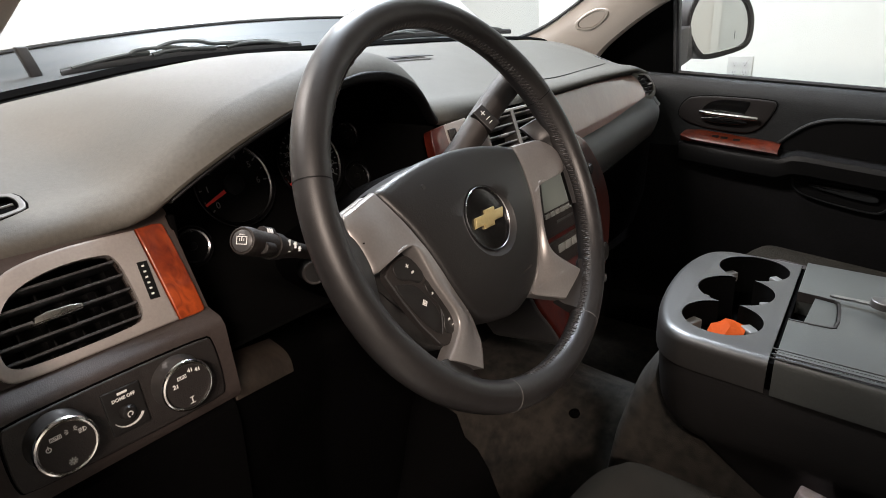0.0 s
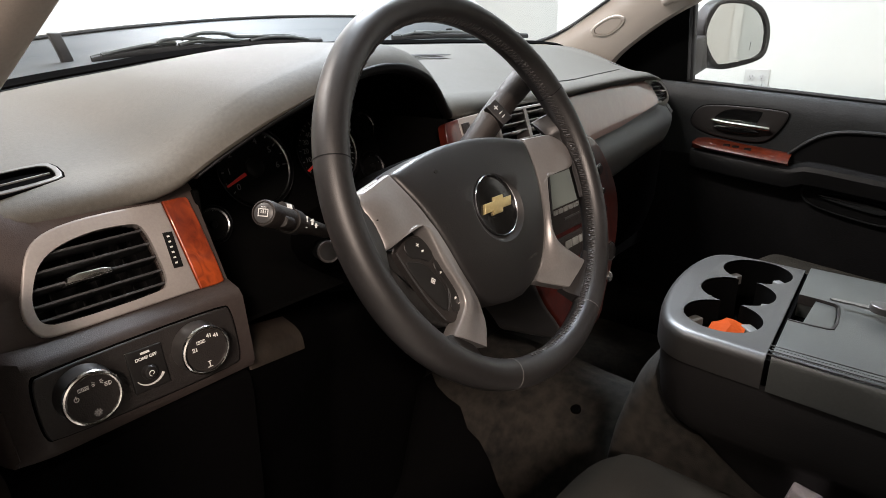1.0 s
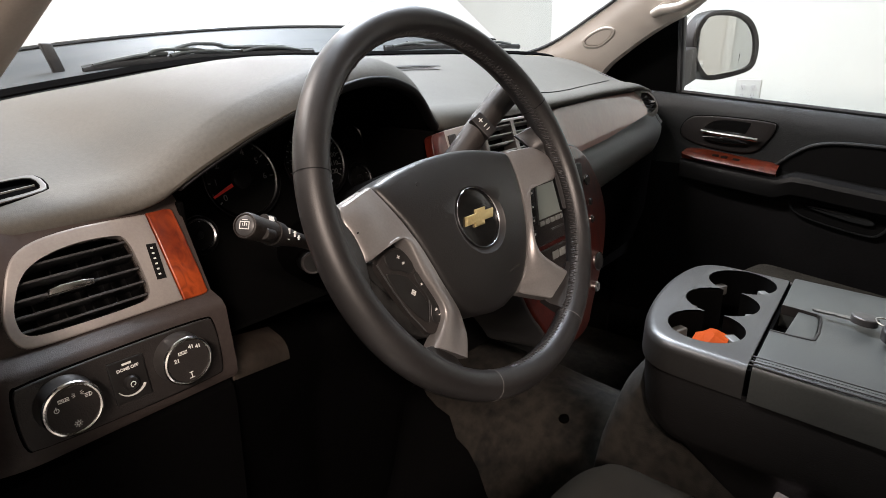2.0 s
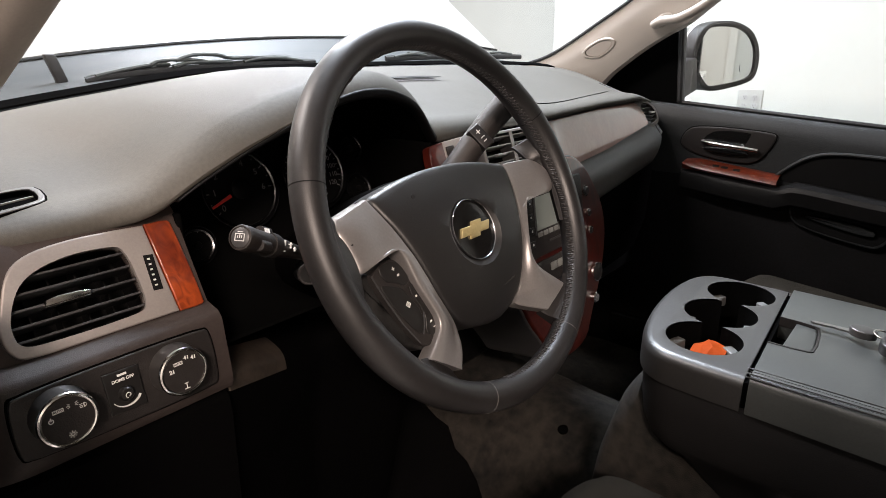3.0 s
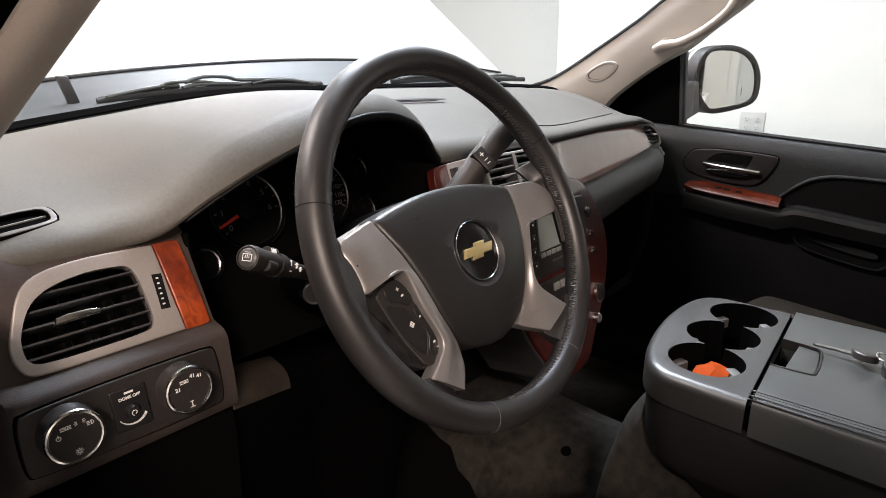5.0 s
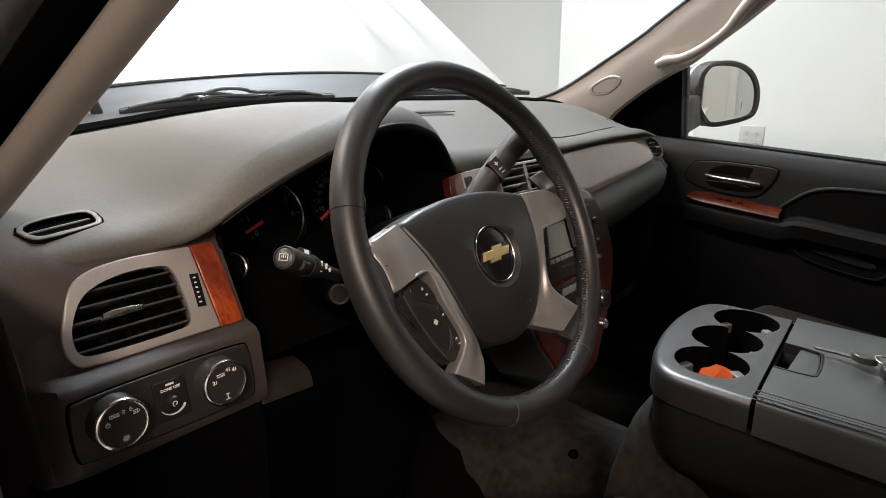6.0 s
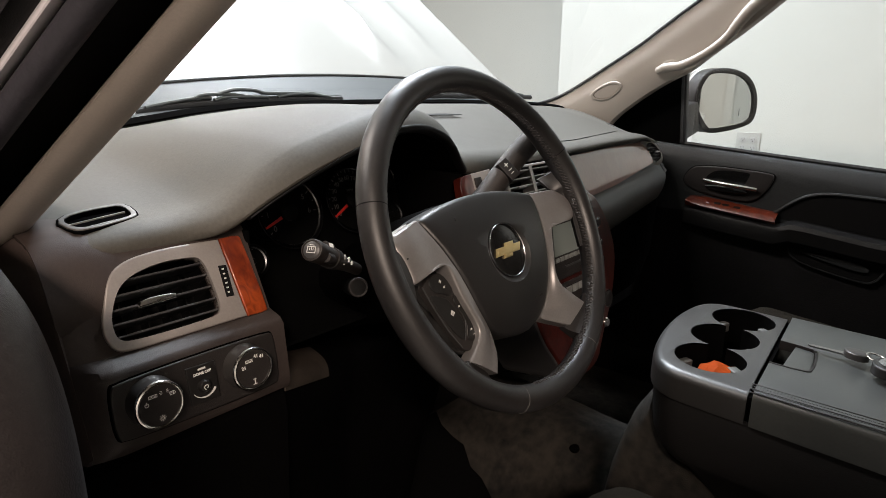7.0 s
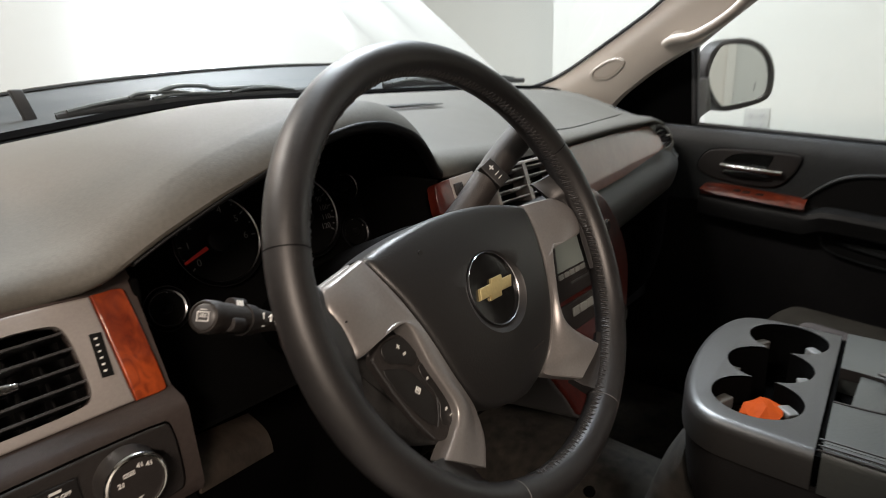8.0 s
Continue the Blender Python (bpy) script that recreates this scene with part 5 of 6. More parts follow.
def union_outline(cs, n=26):
    """Outline of a row of overlapping circles, from left to right."""
    pts = []
    for upper in (0, 1):
        order = cs if upper == 0 else cs[::-1]
        for i, (x, y, r) in enumerate(order):
            for k in range(2 * n):
                a = math.pi + math.pi * k / (2 * n) if upper == 0 else math.pi * k / (2 * n)
                p = (x + r * math.cos(a), y + r * math.sin(a))
                if all((p[0] - c[0]) ** 2 + (p[1] - c[1]) ** 2 >= c[2] ** 2 - 1e-9 for c in cs if c[:2] != (x, y)):
                    pts.append(p)
    return pts


CUPS = [(-0.0745, -0.099, 0.0455), (0.0145, -0.092, 0.0465), (0.1035, -0.094, 0.0455)]
HOLE = union_outline(CUPS)
tray_bm = plate(TRAY, -0.040, -0.012, CT, 0.012, 0.012)
SPLIT = pose(0, -0.1565, 1.14, 0, 0, 3.6)
tray = part("cup_tray", boolean(boolean(tray_bm, plate(HOLE, -0.09, 0.05, CT)), lbox(SPLIT, -0.3, 0.3, -0.2, 0.0, -0.2, 0.2)), M_CONSOLE, console, "moulded tray with three joined cup wells")
wall = [[(p[0], p[1], 1.1385) for p in [(q[0], q[1]) for q in HOLE]], [(0.015 + (p[0] - 0.015) * 0.97, -0.095 + (p[1] + 0.095) * 0.93, 1.066) for p in HOLE]]
wall = [[(0.0145 + (x - 0.0145) * 0.992, -0.095 + (y + 0.095) * 0.985, z) for x, y, z in r] for r in wall]
bmw = grid([[Vector(p) for p in r] for r in wall], True)
bmw.faces.new([bmw.verts[i] for i in range(len(HOLE), 2 * len(HOLE))]) if bmw.verts.ensure_lookup_table() is None else None
part("well_liner", bmw, M_TRIM_SHADE, tray, "black liner of the cup wells")
for x, y, r, dx, dy in ((*CUPS[0], 0.030, -0.030), (*CUPS[0], 0.012, 0.034), (*CUPS[1], 0.016, -0.034), (*CUPS[1], 0.0, 0.036), (*CUPS[2], 0.027, -0.028), (*CUPS[2], 0.017, 0.034)):
    a = math.degrees(math.atan2(dy, dx))
    part("grip_tab", lbox(pose(x, y, 1.113, 0, 0, a), r - 0.013, r + 0.001, -0.011, 0.011, -0.008, 0.007), M_GRIP, tray, "grey rubber grip tab", bevel=0.002)
LID = smoothed([(-0.152, -0.12), (-0.152, -0.12), (0.158, -0.12), (0.158, -0.12), (0.165, -0.60), (0.165, -0.60), (-0.158, -0.60), (-0.158, -0.60)], 1)
LM = axes((0, 0, 1.148), (1, 0, 0), (0, -0.02, 1))
LT = smoothed([(-0.050, -0.140), (-0.050, -0.140), (0.038, -0.140), (0.038, -0.140), (0.036, -0.200), (0.028, -0.2075), (-0.040, -0.2135), (-0.048, -0.205)], 1)
lid = part("lid", boolean(boolean(plate(LID, -0.045, -0.010, LM, 0.010, 0.010), plate(LT, -0.030, 0.05, LM)), lbox(SPLIT, -0.3, 0.3, -0.0062, 0.2, -0.2, 0.2)), M_LID, console, "padded vinyl lid with stitched edge")
# black filler: the gap's shade is put into its colour
part("tray_gap", lbox(SPLIT, -0.146, 0.152, -0.0062, 0.0, -0.038, -0.006), M_TRIM_SHADE, console, "black filler for the shade between tray and lid")
# black sheet on the recess floor in place of its shade
part("latch_recess", plate([(-0.006 + (x + 0.006) * 0.99, -0.186 + (y + 0.186) * 0.99) for x, y in LT if y < -0.15] + [(0.0375, -0.162), (-0.0495, -0.168)], -0.0315, -0.0295, LM), M_TRIM_SHADE, lid, "black sheet for the shade in the latch recess")
part("latch_rim", boolean(plate([(-0.006 + (x + 0.006) * 1.035, -0.186 + (y + 0.186) * 1.05 - 0.0012) for x, y in LT], -0.012, 0.0006, LM, 0.0008, 0.0006), boolean(plate([(-0.006 + (x + 0.006) * 0.985, -0.186 + (y + 0.186) * 0.985) for x, y in LT], -0.1, 0.1, LM), lbox(SPLIT, -0.3, 0.3, -0.0062, 0.2, -0.2, 0.2), "UNION")), M_PANEL, lid, "dark rim of the latch recess")
part("latch", boolean(plate([(-0.006 + (x + 0.006) * 0.97, -0.187 + (y + 0.187) * 0.96) for x, y in LT], -0.028, -0.003, LM, 0.002, 0.001), lbox(LM, -0.2, 0.2, -0.181, -0.1, -0.2, 0.2)), M_LID, lid, "lid latch")
for off in (0.0, 0.006):
    st = []
    for k in range(120):
        y = -0.170 - k * 0.0036
        st.append(tube([Vector((-0.1475 + off * 0.9, y, 1.1480 + off * 0.35 - 0.002)), Vector((-0.1475 + off * 0.9, y - 0.0027, 1.1480 + off * 0.35 - 0.002))], 0.0005, 5))
    part("lid_stitching", join(*st), M_LID, lid, "stitched seam")
for off in (-0.0045, 0.003, 0.0105):
    path = [Vector((-0.1500 + max(0.0, off) * 0.62, y, 1.1462 + 0.55 * off)) for y in (-0.168, -0.25, -0.35, -0.45, -0.585)]
    part("lid_piping", tube(path, 0.0008, 8), M_CONSOLE, lid, "raised line of the stitched edge")
BODY = smoothed([(-0.151, -0.60), (-0.151, -0.60), (-0.1485, -0.20), (-0.148, -0.10), (-0.144, -0.067), (-0.117, -0.040), (-0.045, -0.018), (0.05, -0.008), (0.125, -0.014), (0.158, -0.04), (0.160, -0.60), (0.160, -0.60)], 2)
rows = []
for z, k, dy in ((1.1015, 0.99, 0.0), (1.095, 1.0, 0.0), (1.06, 0.997, -0.002), (1.035, 0.990, -0.005), (1.018, 0.978, -0.012), (1.008, 0.955, -0.022), (1.000, 0.91, -0.040), (0.97, 0.86, -0.070), (0.94, 0.83, -0.10), (0.86, 0.78, -0.14)):
    rows.append([(0.004 + (p[0] - 0.004) * k, p[1] + dy, z) for p in BODY])
part("body", boolean(grid(rows, True, True), plate([(0.0145 + (x - 0.0145) * 1.02, -0.095 + (y + 0.095) * 1.02) for x, y in HOLE], -0.085, 0.1, CT)), M_CONBODY, console, "plain dark console body")
rows = []
for y, z in ((-0.56, 1.055), (-0.10, 1.055), (-0.055, 1.060), (-0.036, 1.082), (-0.024, 1.064), (-0.008, 1.036), (0.002, 1.003), (0.012, 0.962), (0.020, 0.90), (0.022, 0.70)):
    rows.append([(0.005 + 0.128 * math.copysign(abs(math.cos(a)) ** 0.3, math.cos(a)), y, 0.66 + (z - 0.66) * abs(math.sin(a)) ** 0.3) for a in [math.pi * k / 24 for k in range(25)]])
part("seat_base", grid(rows), M_CARPET, console, "grey brown carpeted base under the console")

card = thing("orange_card", "crumpled orange paper card in a cup well", "card", at=(-0.055, -0.11, 1.07))
cr = [[(-0.084, -0.118, 1.113), (-0.064, -0.124, 1.119), (-0.040, -0.121, 1.118)], [(-0.088, -0.104, 1.117), (-0.060, -0.107, 1.1235), (-0.033, -0.103, 1.119)], [(-0.080, -0.092, 1.1185), (-0.058, -0.094, 1.1205), (-0.036, -0.095, 1.1205)], [(-0.074, -0.083, 1.114), (-0.057, -0.083, 1.119), (-0.040, -0.089, 1.116)]]
part("sheet", solid_sheet(cr, 0.0012), M_ORANGE, card, smooth=False)
part("lower_fold", solid_sheet([[(-0.084, -0.118, 1.113), (-0.040, -0.121, 1.120)], [(-0.086, -0.116, 1.0675), (-0.044, -0.118, 1.0675)]], 0.0012), M_ORANGE, card, smooth=False)

keys = thing("car_key", "metal car key with a black fob on the console lid", "key", at=(0.03, -0.23, 1.16))
KZ = 1.1535
part("blade", plate([(0.0260, -0.199), (0.0292, -0.196), (0.0325, -0.200), (0.0325, -0.225), (0.0335, -0.241), (0.0240, -0.241), (0.0250, -0.226), (0.0268, -0.221), (0.0255, -0.213)], 0, 0.0024, pose(0, 0, KZ - 0.0025)), M_STEEL, keys, "worn metal key blade")
part("head", plate(smoothed([(0.021, -0.238), (0.036, -0.236), (0.040, -0.252), (0.034, -0.266), (0.016, -0.267), (0.013, -0.252)], 2), 0, 0.007, pose(0, 0, KZ - 0.0025), 0.002, 0.002), M_SATIN, keys, "dark metal key head")
ringp = [(0.026 + 0.012 * math.cos(a), -0.274 + 0.012 * math.sin(a), KZ + 0.004 + 0.002 * math.sin(a)) for a in [2 * math.pi * k / 24 for k in range(25)]]
part("key_ring", tube(ringp, 0.0011, 6), M_CHROME, keys, "steel key ring")
fob = thing("key_fob", "black remote fob with a silver face on the lid", "key fob", at=(0.0, -0.30, 1.155))
part("case", plate(smoothed([(-0.020, -0.272), (0.012, -0.270), (0.022, -0.292), (0.016, -0.325), (-0.014, -0.330), (-0.028, -0.300)], 2), 0, 0.010, pose(0, 0, KZ - 0.0025), 0.003, 0.003), M_KNOB, fob)
part("face", plate(smoothed([(-0.014, -0.279), (0.008, -0.277), (0.015, -0.294), (0.010, -0.318), (-0.010, -0.322), (-0.020, -0.300)], 2), 0.0125, 0.0142, pose(0, 0, KZ - 0.0025)), M_RING, fob, "bright metal face")

# ---- seats and floor ----


def cushion(name, x0, x1, y0, y1, z0, z1, crown, drop=0.0):
    """A rounded cushion: superellipse sections from front to back."""
    rows = []
    xm, xw = (x0 + x1) / 2, (x1 - x0) / 2
    n = 48
    for i in range(n + 1):
        f = (i / n) ** 1.6
        y = y1 - (y1 - y0) * f
        fr = min(1.0, f / 0.16)
        k = math.sqrt(max(0.0, 1 - (1 - fr) ** 2))
        zt = z0 + (z1 - z0) * (0.45 + 0.55 * k) - drop * f
        w = xw * (0.86 + 0.14 * k)
        rr = []
        for j in range(49):
            a = math.pi * j / 48
            cxx = math.copysign(abs(math.cos(a)) ** 0.45, math.cos(a))
            sz = math.sin(a) ** 0.45 if math.sin(a) > 0 else 0
            bol = crown * (abs(cxx) ** 3) * (1 if f > 0.1 else 0.5)
            rr.append((xm + w * cxx, y, z0 + (zt - z0) * sz + bol * sz))
        rows.append(rr)
    return grid(rows)


def seat(name, label, x0, x1, y1, z1, drop=0.0):
    s = thing(name, label, "seat", "front seats", at=((x0 + x1) / 2, y1 - 0.25, 0.66))
    part("cushion", cushion("cushion", x0, x1, y1 - 0.52, y1, 0.78, z1, 0.012, drop), M_FABRIC, s, "grey cloth seat cushion")
    part("insert", cushion("insert", x0 + 0.115, x1 - 0.115, y1 - 0.48, y1 - 0.046, 0.80, z1 + 0.003, 0.006, drop), M_INSERT, s, "lighter cloth middle panel")
    part("base", box(x0 + 0.04, x1 - 0.04, y1 - 0.5, y1 - 0.05, 0.62, 0.80), M_DARK, s, bevel=0.02)
    part("backrest", box(x0 + 0.02, x1 - 0.02, y1 - 0.66, y1 - 0.50, 0.9, 1.55), M_FABRIC, s, "grey cloth backrest", bevel=0.05)
    part("headrest", box(x0 + 0.14, x1 - 0.14, y1 - 0.66, y1 - 0.56, 1.58, 1.75), M_FABRIC, s, bevel=0.04)
    return s
seat("driver_seat", "grey cloth driver seat with rounded cushion edge", -0.63, -0.140, 0.022, 0.99)
seat("passenger_seat", "grey cloth passenger seat beyond the console", 0.20, 0.715, 0.050, 1.006, 0.05)

buckle = thing("seat_belt_buckle", "pale grey seat belt buckle between seat and console", "buckle", at=(-0.136, -0.228, 0.70))
BK = pose(-0.136, -0.228, 0.968, 12, 0, 0)
part("stalk", tube([Vector((-0.136, -0.222, 0.64)), Vector((-0.136, -0.224, 0.82)), BK @ Vector((0, 0, -0.05))], 0.006, 10), M_DARK, buckle, "black buckle strap")
part("shell", plate(smoothed([(-0.010, -0.016), (0.010, -0.016), (0.012, -0.010), (0.012, 0.010), (0.010, 0.016), (-0.010, 0.016), (-0.012, 0.010), (-0.012, -0.010)], 1), -0.052, 0.012, BK, 0.003, 0.003), M_BUCKLE, buckle, "pale grey plastic shell")


def floor_height(x, y):
    """Cabin floor with the raised tunnel in the middle."""
    hump = (0.237 + 0.05 * max(0.0, y - 0.05)) * math.exp(-(abs(x - 0.07) / 0.21) ** 2.6) * (1 if y > -0.2 else 0.6)
    rise = 0.9 * max(0.0, y - 0.48) ** 1.1
    return 0.64 + hump + rise + 0.006 * noise.noise(Vector((x * 9, y * 9, 0)))


rows = []
for i in range(40):
    x = -0.76 + 1.52 * i / 39
    rr = []
    for j in range(32):
        y = -1.2 + 2.0 * j / 31
        rr.append((x, y, floor_height(x, y)))
    rows.append(rr)
tagged(part("cabin_carpet", solid_sheet(rows, 0.015), M_CARPET, None), "worn grey brown carpet on the cabin floor", "carpet")
# added black sheet: stands in for the shade on the driver's carpet
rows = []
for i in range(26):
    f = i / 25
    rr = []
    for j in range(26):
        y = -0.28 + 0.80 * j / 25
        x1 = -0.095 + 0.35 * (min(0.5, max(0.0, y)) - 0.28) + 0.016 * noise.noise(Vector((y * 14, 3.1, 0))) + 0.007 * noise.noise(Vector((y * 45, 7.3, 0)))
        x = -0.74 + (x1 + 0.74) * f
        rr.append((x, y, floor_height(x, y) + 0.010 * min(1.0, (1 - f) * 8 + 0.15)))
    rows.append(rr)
footwell_shade = tagged(part("footwell_shade", solid_sheet(rows, 0.008, (0, 0, -1)), M_FOOT_SHADE, None), "black sheet in place of shade on the driver's side carpet", "floor mat")
# added black disc in place of the shade in a carpet dimple
plug = tagged(part("dimple_shade", lathe([(0.009, -0.010), (0.009, 0.0012), (0.006, 0.002), (0.003, 0.0014)], pose(-0.004, 0.126, floor_height(-0.004, 0.126), -8, -18), 24), M_TRIM_SHADE, None), "small black disc for a shaded dimple in the tunnel carpet", "plug")

# ---- passenger door ----
door = thing("passenger_door", "black passenger door with wood strip and chrome handle", "car door", at=(0.8, -0.2, 0.9))


def belt(y):
    return 1.3435 - 0.074 * (0.255 - y)


rows = []
for i in range(40):
    y = 0.52 - 1.52 * i / 39
    b = belt(min(y, 0.40))
    rows.append([(0.86, y, b - 0.014), (0.80, y, b - 0.002), (0.785, y, b - 0.003), (0.776, y, b - 0.012), (0.770, y, b - 0.04), (0.768, y, 1.26), (0.768, y, 1.17), (0.772, y, 1.10), (0.778, y, 0.95), (0.79, y, 0.72), (0.86, y, 0.70)])
part("panel", solid_sheet([r[:7] for r in rows], 0.004, (1, 0, 0)), M_DOOR, door, "black vinyl door panel")
part("lower_panel", solid_sheet([r[6:] for r in rows], 0.004, (1, 0, 0)), M_DOOR_SHADED, door, "lower door moulding, darkened for the shade there")
part("belt_seal", tube([Vector((0.798, y, belt(y) + 0.002)) for y in (0.275, 0.1, -0.1, -0.4, -0.9)], 0.005, 8), M_SEAL, door)


def door_frame(x):
    """Local x runs towards the rear (-y), local y up, z inboard."""
    return axes((x, 0, 0), (0, -1, 0), (-1, 0, 0))


DF = door_frame(0.768)
BZ = smoothed([(-0.249, 1.243), (-0.238, 1.280), (-0.207, 1.297), (-0.041, 1.291), (-0.026, 1.282), (-0.040, 1.247), (-0.064, 1.217), (-0.102, 1.211), (-0.20, 1.222)], 2)
RC = smoothed([(-0.192, 1.257), (-0.186, 1.272), (-0.160, 1.289), (-0.086, 1.286), (-0.082, 1.282), (-0.096, 1.250), (-0.11, 1.246), (-0.185, 1.250)], 2)
hb = part("handle_bezel", plate(BZ, 0.0, 0.0035, DF, 0.003, 0.002), M_PANEL, door, "black bezel round the handle")
part("bezel_groove", boolean(plate([(-0.135 + (x + 0.135) * 1.03, 1.255 + (y - 1.255) * 1.06) for x, y in BZ], 0, 0.0016, DF), plate(BZ, -0.1, 0.1, DF)), M_DARK, door)
# flat black plate on the bezel, no depth is cut
part("handle_recess", plate(RC, 0.005, 0.0062, DF), M_GLOSS, hb, "flat black plate in place of the handle recess")
part("pull_handle", tube(smoothed([Vector((0.757, 0.192, 1.259)), Vector((0.748, 0.16, 1.256)), Vector((0.748, 0.10, 1.252)), Vector((0.752, 0.062, 1.248))], 2, False), 0.0048, 12, 1.0), M_CHROME, door, "chrome pull handle")
part("handle_root", plate(smoothed([(-0.195, 1.250), (-0.10, 1.245), (-0.075, 1.235), (-0.12, 1.231), (-0.18, 1.236)], 2), 0.004, 0.012, DF, 0.003, 0.003), M_GLOSS, hb)
# armrest with its wood strip
rows = []
for i in range(36):
    y = 0.232 - 1.13 * i / 35
    e = min(1.0, i / 3)
    t = 1.196 - 0.16 * max(0.0, 0.18 - y) * 0.6 if y > 0 else 1.178 - 0.05 * min(0.4, -y)
    f = min(1.0, max(0.0, (0.226 - y) / 0.218))
    zt = 1.188 - 0.021 * f if y > 0.006 else 1.186 - 0.11 * min(0.22, 0.01 - y) - 0.017 * max(0.0, 1 - (0.006 - y) / 0.05) ** 2
    zl = zt - 0.045
    d = (0.032 if y < 0.006 else 0.026) * e
    rows.append([(0.772, y, zt + 0.003), (0.755 - 0.2 * d, y, zt + 0.002), (0.745 - 0.5 * d, y, zt - 0.004), (0.742 - 0.55 * d, y, zt - 0.014), (0.745 - 0.4 * d, y, zl), (0.756, y, zl - 0.012), (0.772, y, zl - 0.016)])
part("armrest", solid_sheet(rows, 0.003, (1, 0, 0)), M_ARM_SHADED, door, "black vinyl armrest, darkened for shade")
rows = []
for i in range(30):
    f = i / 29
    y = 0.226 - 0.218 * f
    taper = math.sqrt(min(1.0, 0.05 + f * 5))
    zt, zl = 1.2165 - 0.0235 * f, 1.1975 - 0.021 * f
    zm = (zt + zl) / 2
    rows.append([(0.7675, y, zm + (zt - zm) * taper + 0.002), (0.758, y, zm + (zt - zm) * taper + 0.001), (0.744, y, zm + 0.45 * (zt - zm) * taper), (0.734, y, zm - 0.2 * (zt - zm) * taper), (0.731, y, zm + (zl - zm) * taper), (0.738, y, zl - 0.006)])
strip = part("wood_strip", solid_sheet(rows, 0.003, (1, 0, 0)), M_WOOD_SHADED, door, "reddish burl wood strip on the armrest, darkened for shade")
for y, z in ((0.148, 1.203), (0.128, 1.201), (0.100, 1.198)):
    part("window_switch", lbox(axes((0.7465, y, z - 0.0015), (0, -1, 0), (-0.5, 0, 0.87)), -0.008, 0.008, -0.004, 0.004, -0.002, 0.004), M_DARK, strip, bevel=0.0015)
# arched hollow above the armrest and pocket below
arch = [Vector((0.764, y, z)) for y, z in ((0.02, 1.190), (-0.016, 1.224), (-0.05, 1.246), (-0.096, 1.255), (-0.185, 1.2535), (-0.35, 1.246), (-0.7, 1.23))]
part("arch_edge", tube(smoothed(arch, 2, False), 0.0042, 8), M_DOOR, door, "raised rim of the hollow in the door")
# flat black sheet: the hollow's shade is put into its colour
part("hollow_shade", plate(smoothed([(-0.02, 1.183), (-0.02, 1.183), (0.016, 1.222), (0.05, 1.244), (0.096, 1.252), (0.2, 1.250), (0.7, 1.225), (0.7, 1.16), (0.2, 1.155)], 1), 0.0, 0.0012, DF), M_DARK, door, "flat black sheet for the shade in the door's hollow")
pk = smoothed([(0.024, 1.128), (0.030, 1.096), (0.062, 1.077), (0.186, 1.056), (0.208, 1.064), (0.222, 1.09), (0.225, 1.11), (0.12, 1.122)], 2)
part("pocket_rim", boolean(plate([(0.12 + (x - 0.12) * 1.06, 1.092 + (y - 1.092) * 1.1) for x, y in pk], -0.004, 0.006, DF, 0.002, 0.002), plate(pk, -0.1, 0.1, DF)), M_DOOR, door, "rim of the pull pocket")
# another flat black sheet, for the shade inside the pocket
part("pocket_shade", plate(pk, -0.001, 0.0012, DF), M_DARK, door)
part("pull_bar", plate(smoothed([(0.055, 1.112), (0.06, 1.102), (0.19, 1.076), (0.2, 1.092), (0.17, 1.103)], 2), 0.001, 0.007, DF, 0.003, 0.003), M_DOOR, door)
# black corner panel and window channel
CF = door_frame(0.80)
part("corner_panel", plate([(-0.56, 1.330), (-0.50, 1.420), (-0.30, 1.565), (-0.289, 1.555), (-0.274, 1.330)], -0.03, 0.004, CF), M_TRIM_SHADE, door, "black triangular corner panel")
part("window_channel", grid([[Vector((x, y + 0.075 * (z - 1.36), z)) for x, y in ((0.792, 0.264), (0.812, 0.264), (0.812, 0.279), (0.792, 0.279))] for z in (1.345, 1.56)], True, True), M_SEAL, door, "black window channel", bevel=0.003)
part("channel_edge", grid([[Vector((x, y + 0.075 * (z - 1.36), z)) for x, y in ((0.790, 0.270), (0.7935, 0.270), (0.7935, 0.274), (0.790, 0.274))] for z in (1.350, 1.55)], True, True), M_GREY, door)
part("skin", box(0.92, 0.95, -1.0, 0.52, 0.55, 1.30), M_PAINT, door, "white painted outer skin", bevel=0.01)
g = part("window_glass", box(0.832, 0.836, -1.0, 0.26, 1.30, 1.72), M_GLASS, door, "clear window glass")
g.visible_shadow = False

# ---- door mirror ----
mirror = thing("door_mirror", "black door mirror with white painted cap", "mirror", at=(1.06, 0.24, 1.455))
MM = axes((1.06, 0.24, 1.455), (0.8, -0.6, 0), (-0.6, -0.8, 0.0))
HS = smoothed([(-0.1174, 0.004), (-0.1132, 0.036), (-0.097, 0.070), (-0.0714, 0.087), (-0.0164, 0.093), (0.0292, 0.085), (0.0696, 0.063), (0.0962, 0.018), (0.1006, -0.028), (0.092, -0.065), (0.055, -0.081), (-0.0428, -0.098), (-0.0734, -0.087), (-0.0942, -0.062)], 2)
GS = smoothed([(-0.1072, -0.013), (-0.1022, 0.028), (-0.0828, 0.065), (-0.0672, 0.076), (-0.0142, 0.077), (0.0258, 0.071), (0.0614, 0.049), (0.0824, 0.011), (0.085, -0.043), (0.0714, -0.061), (0.0264, -0.072), (-0.0536, -0.083), (-0.0678, -0.072), (-0.0842, -0.054)], 1)
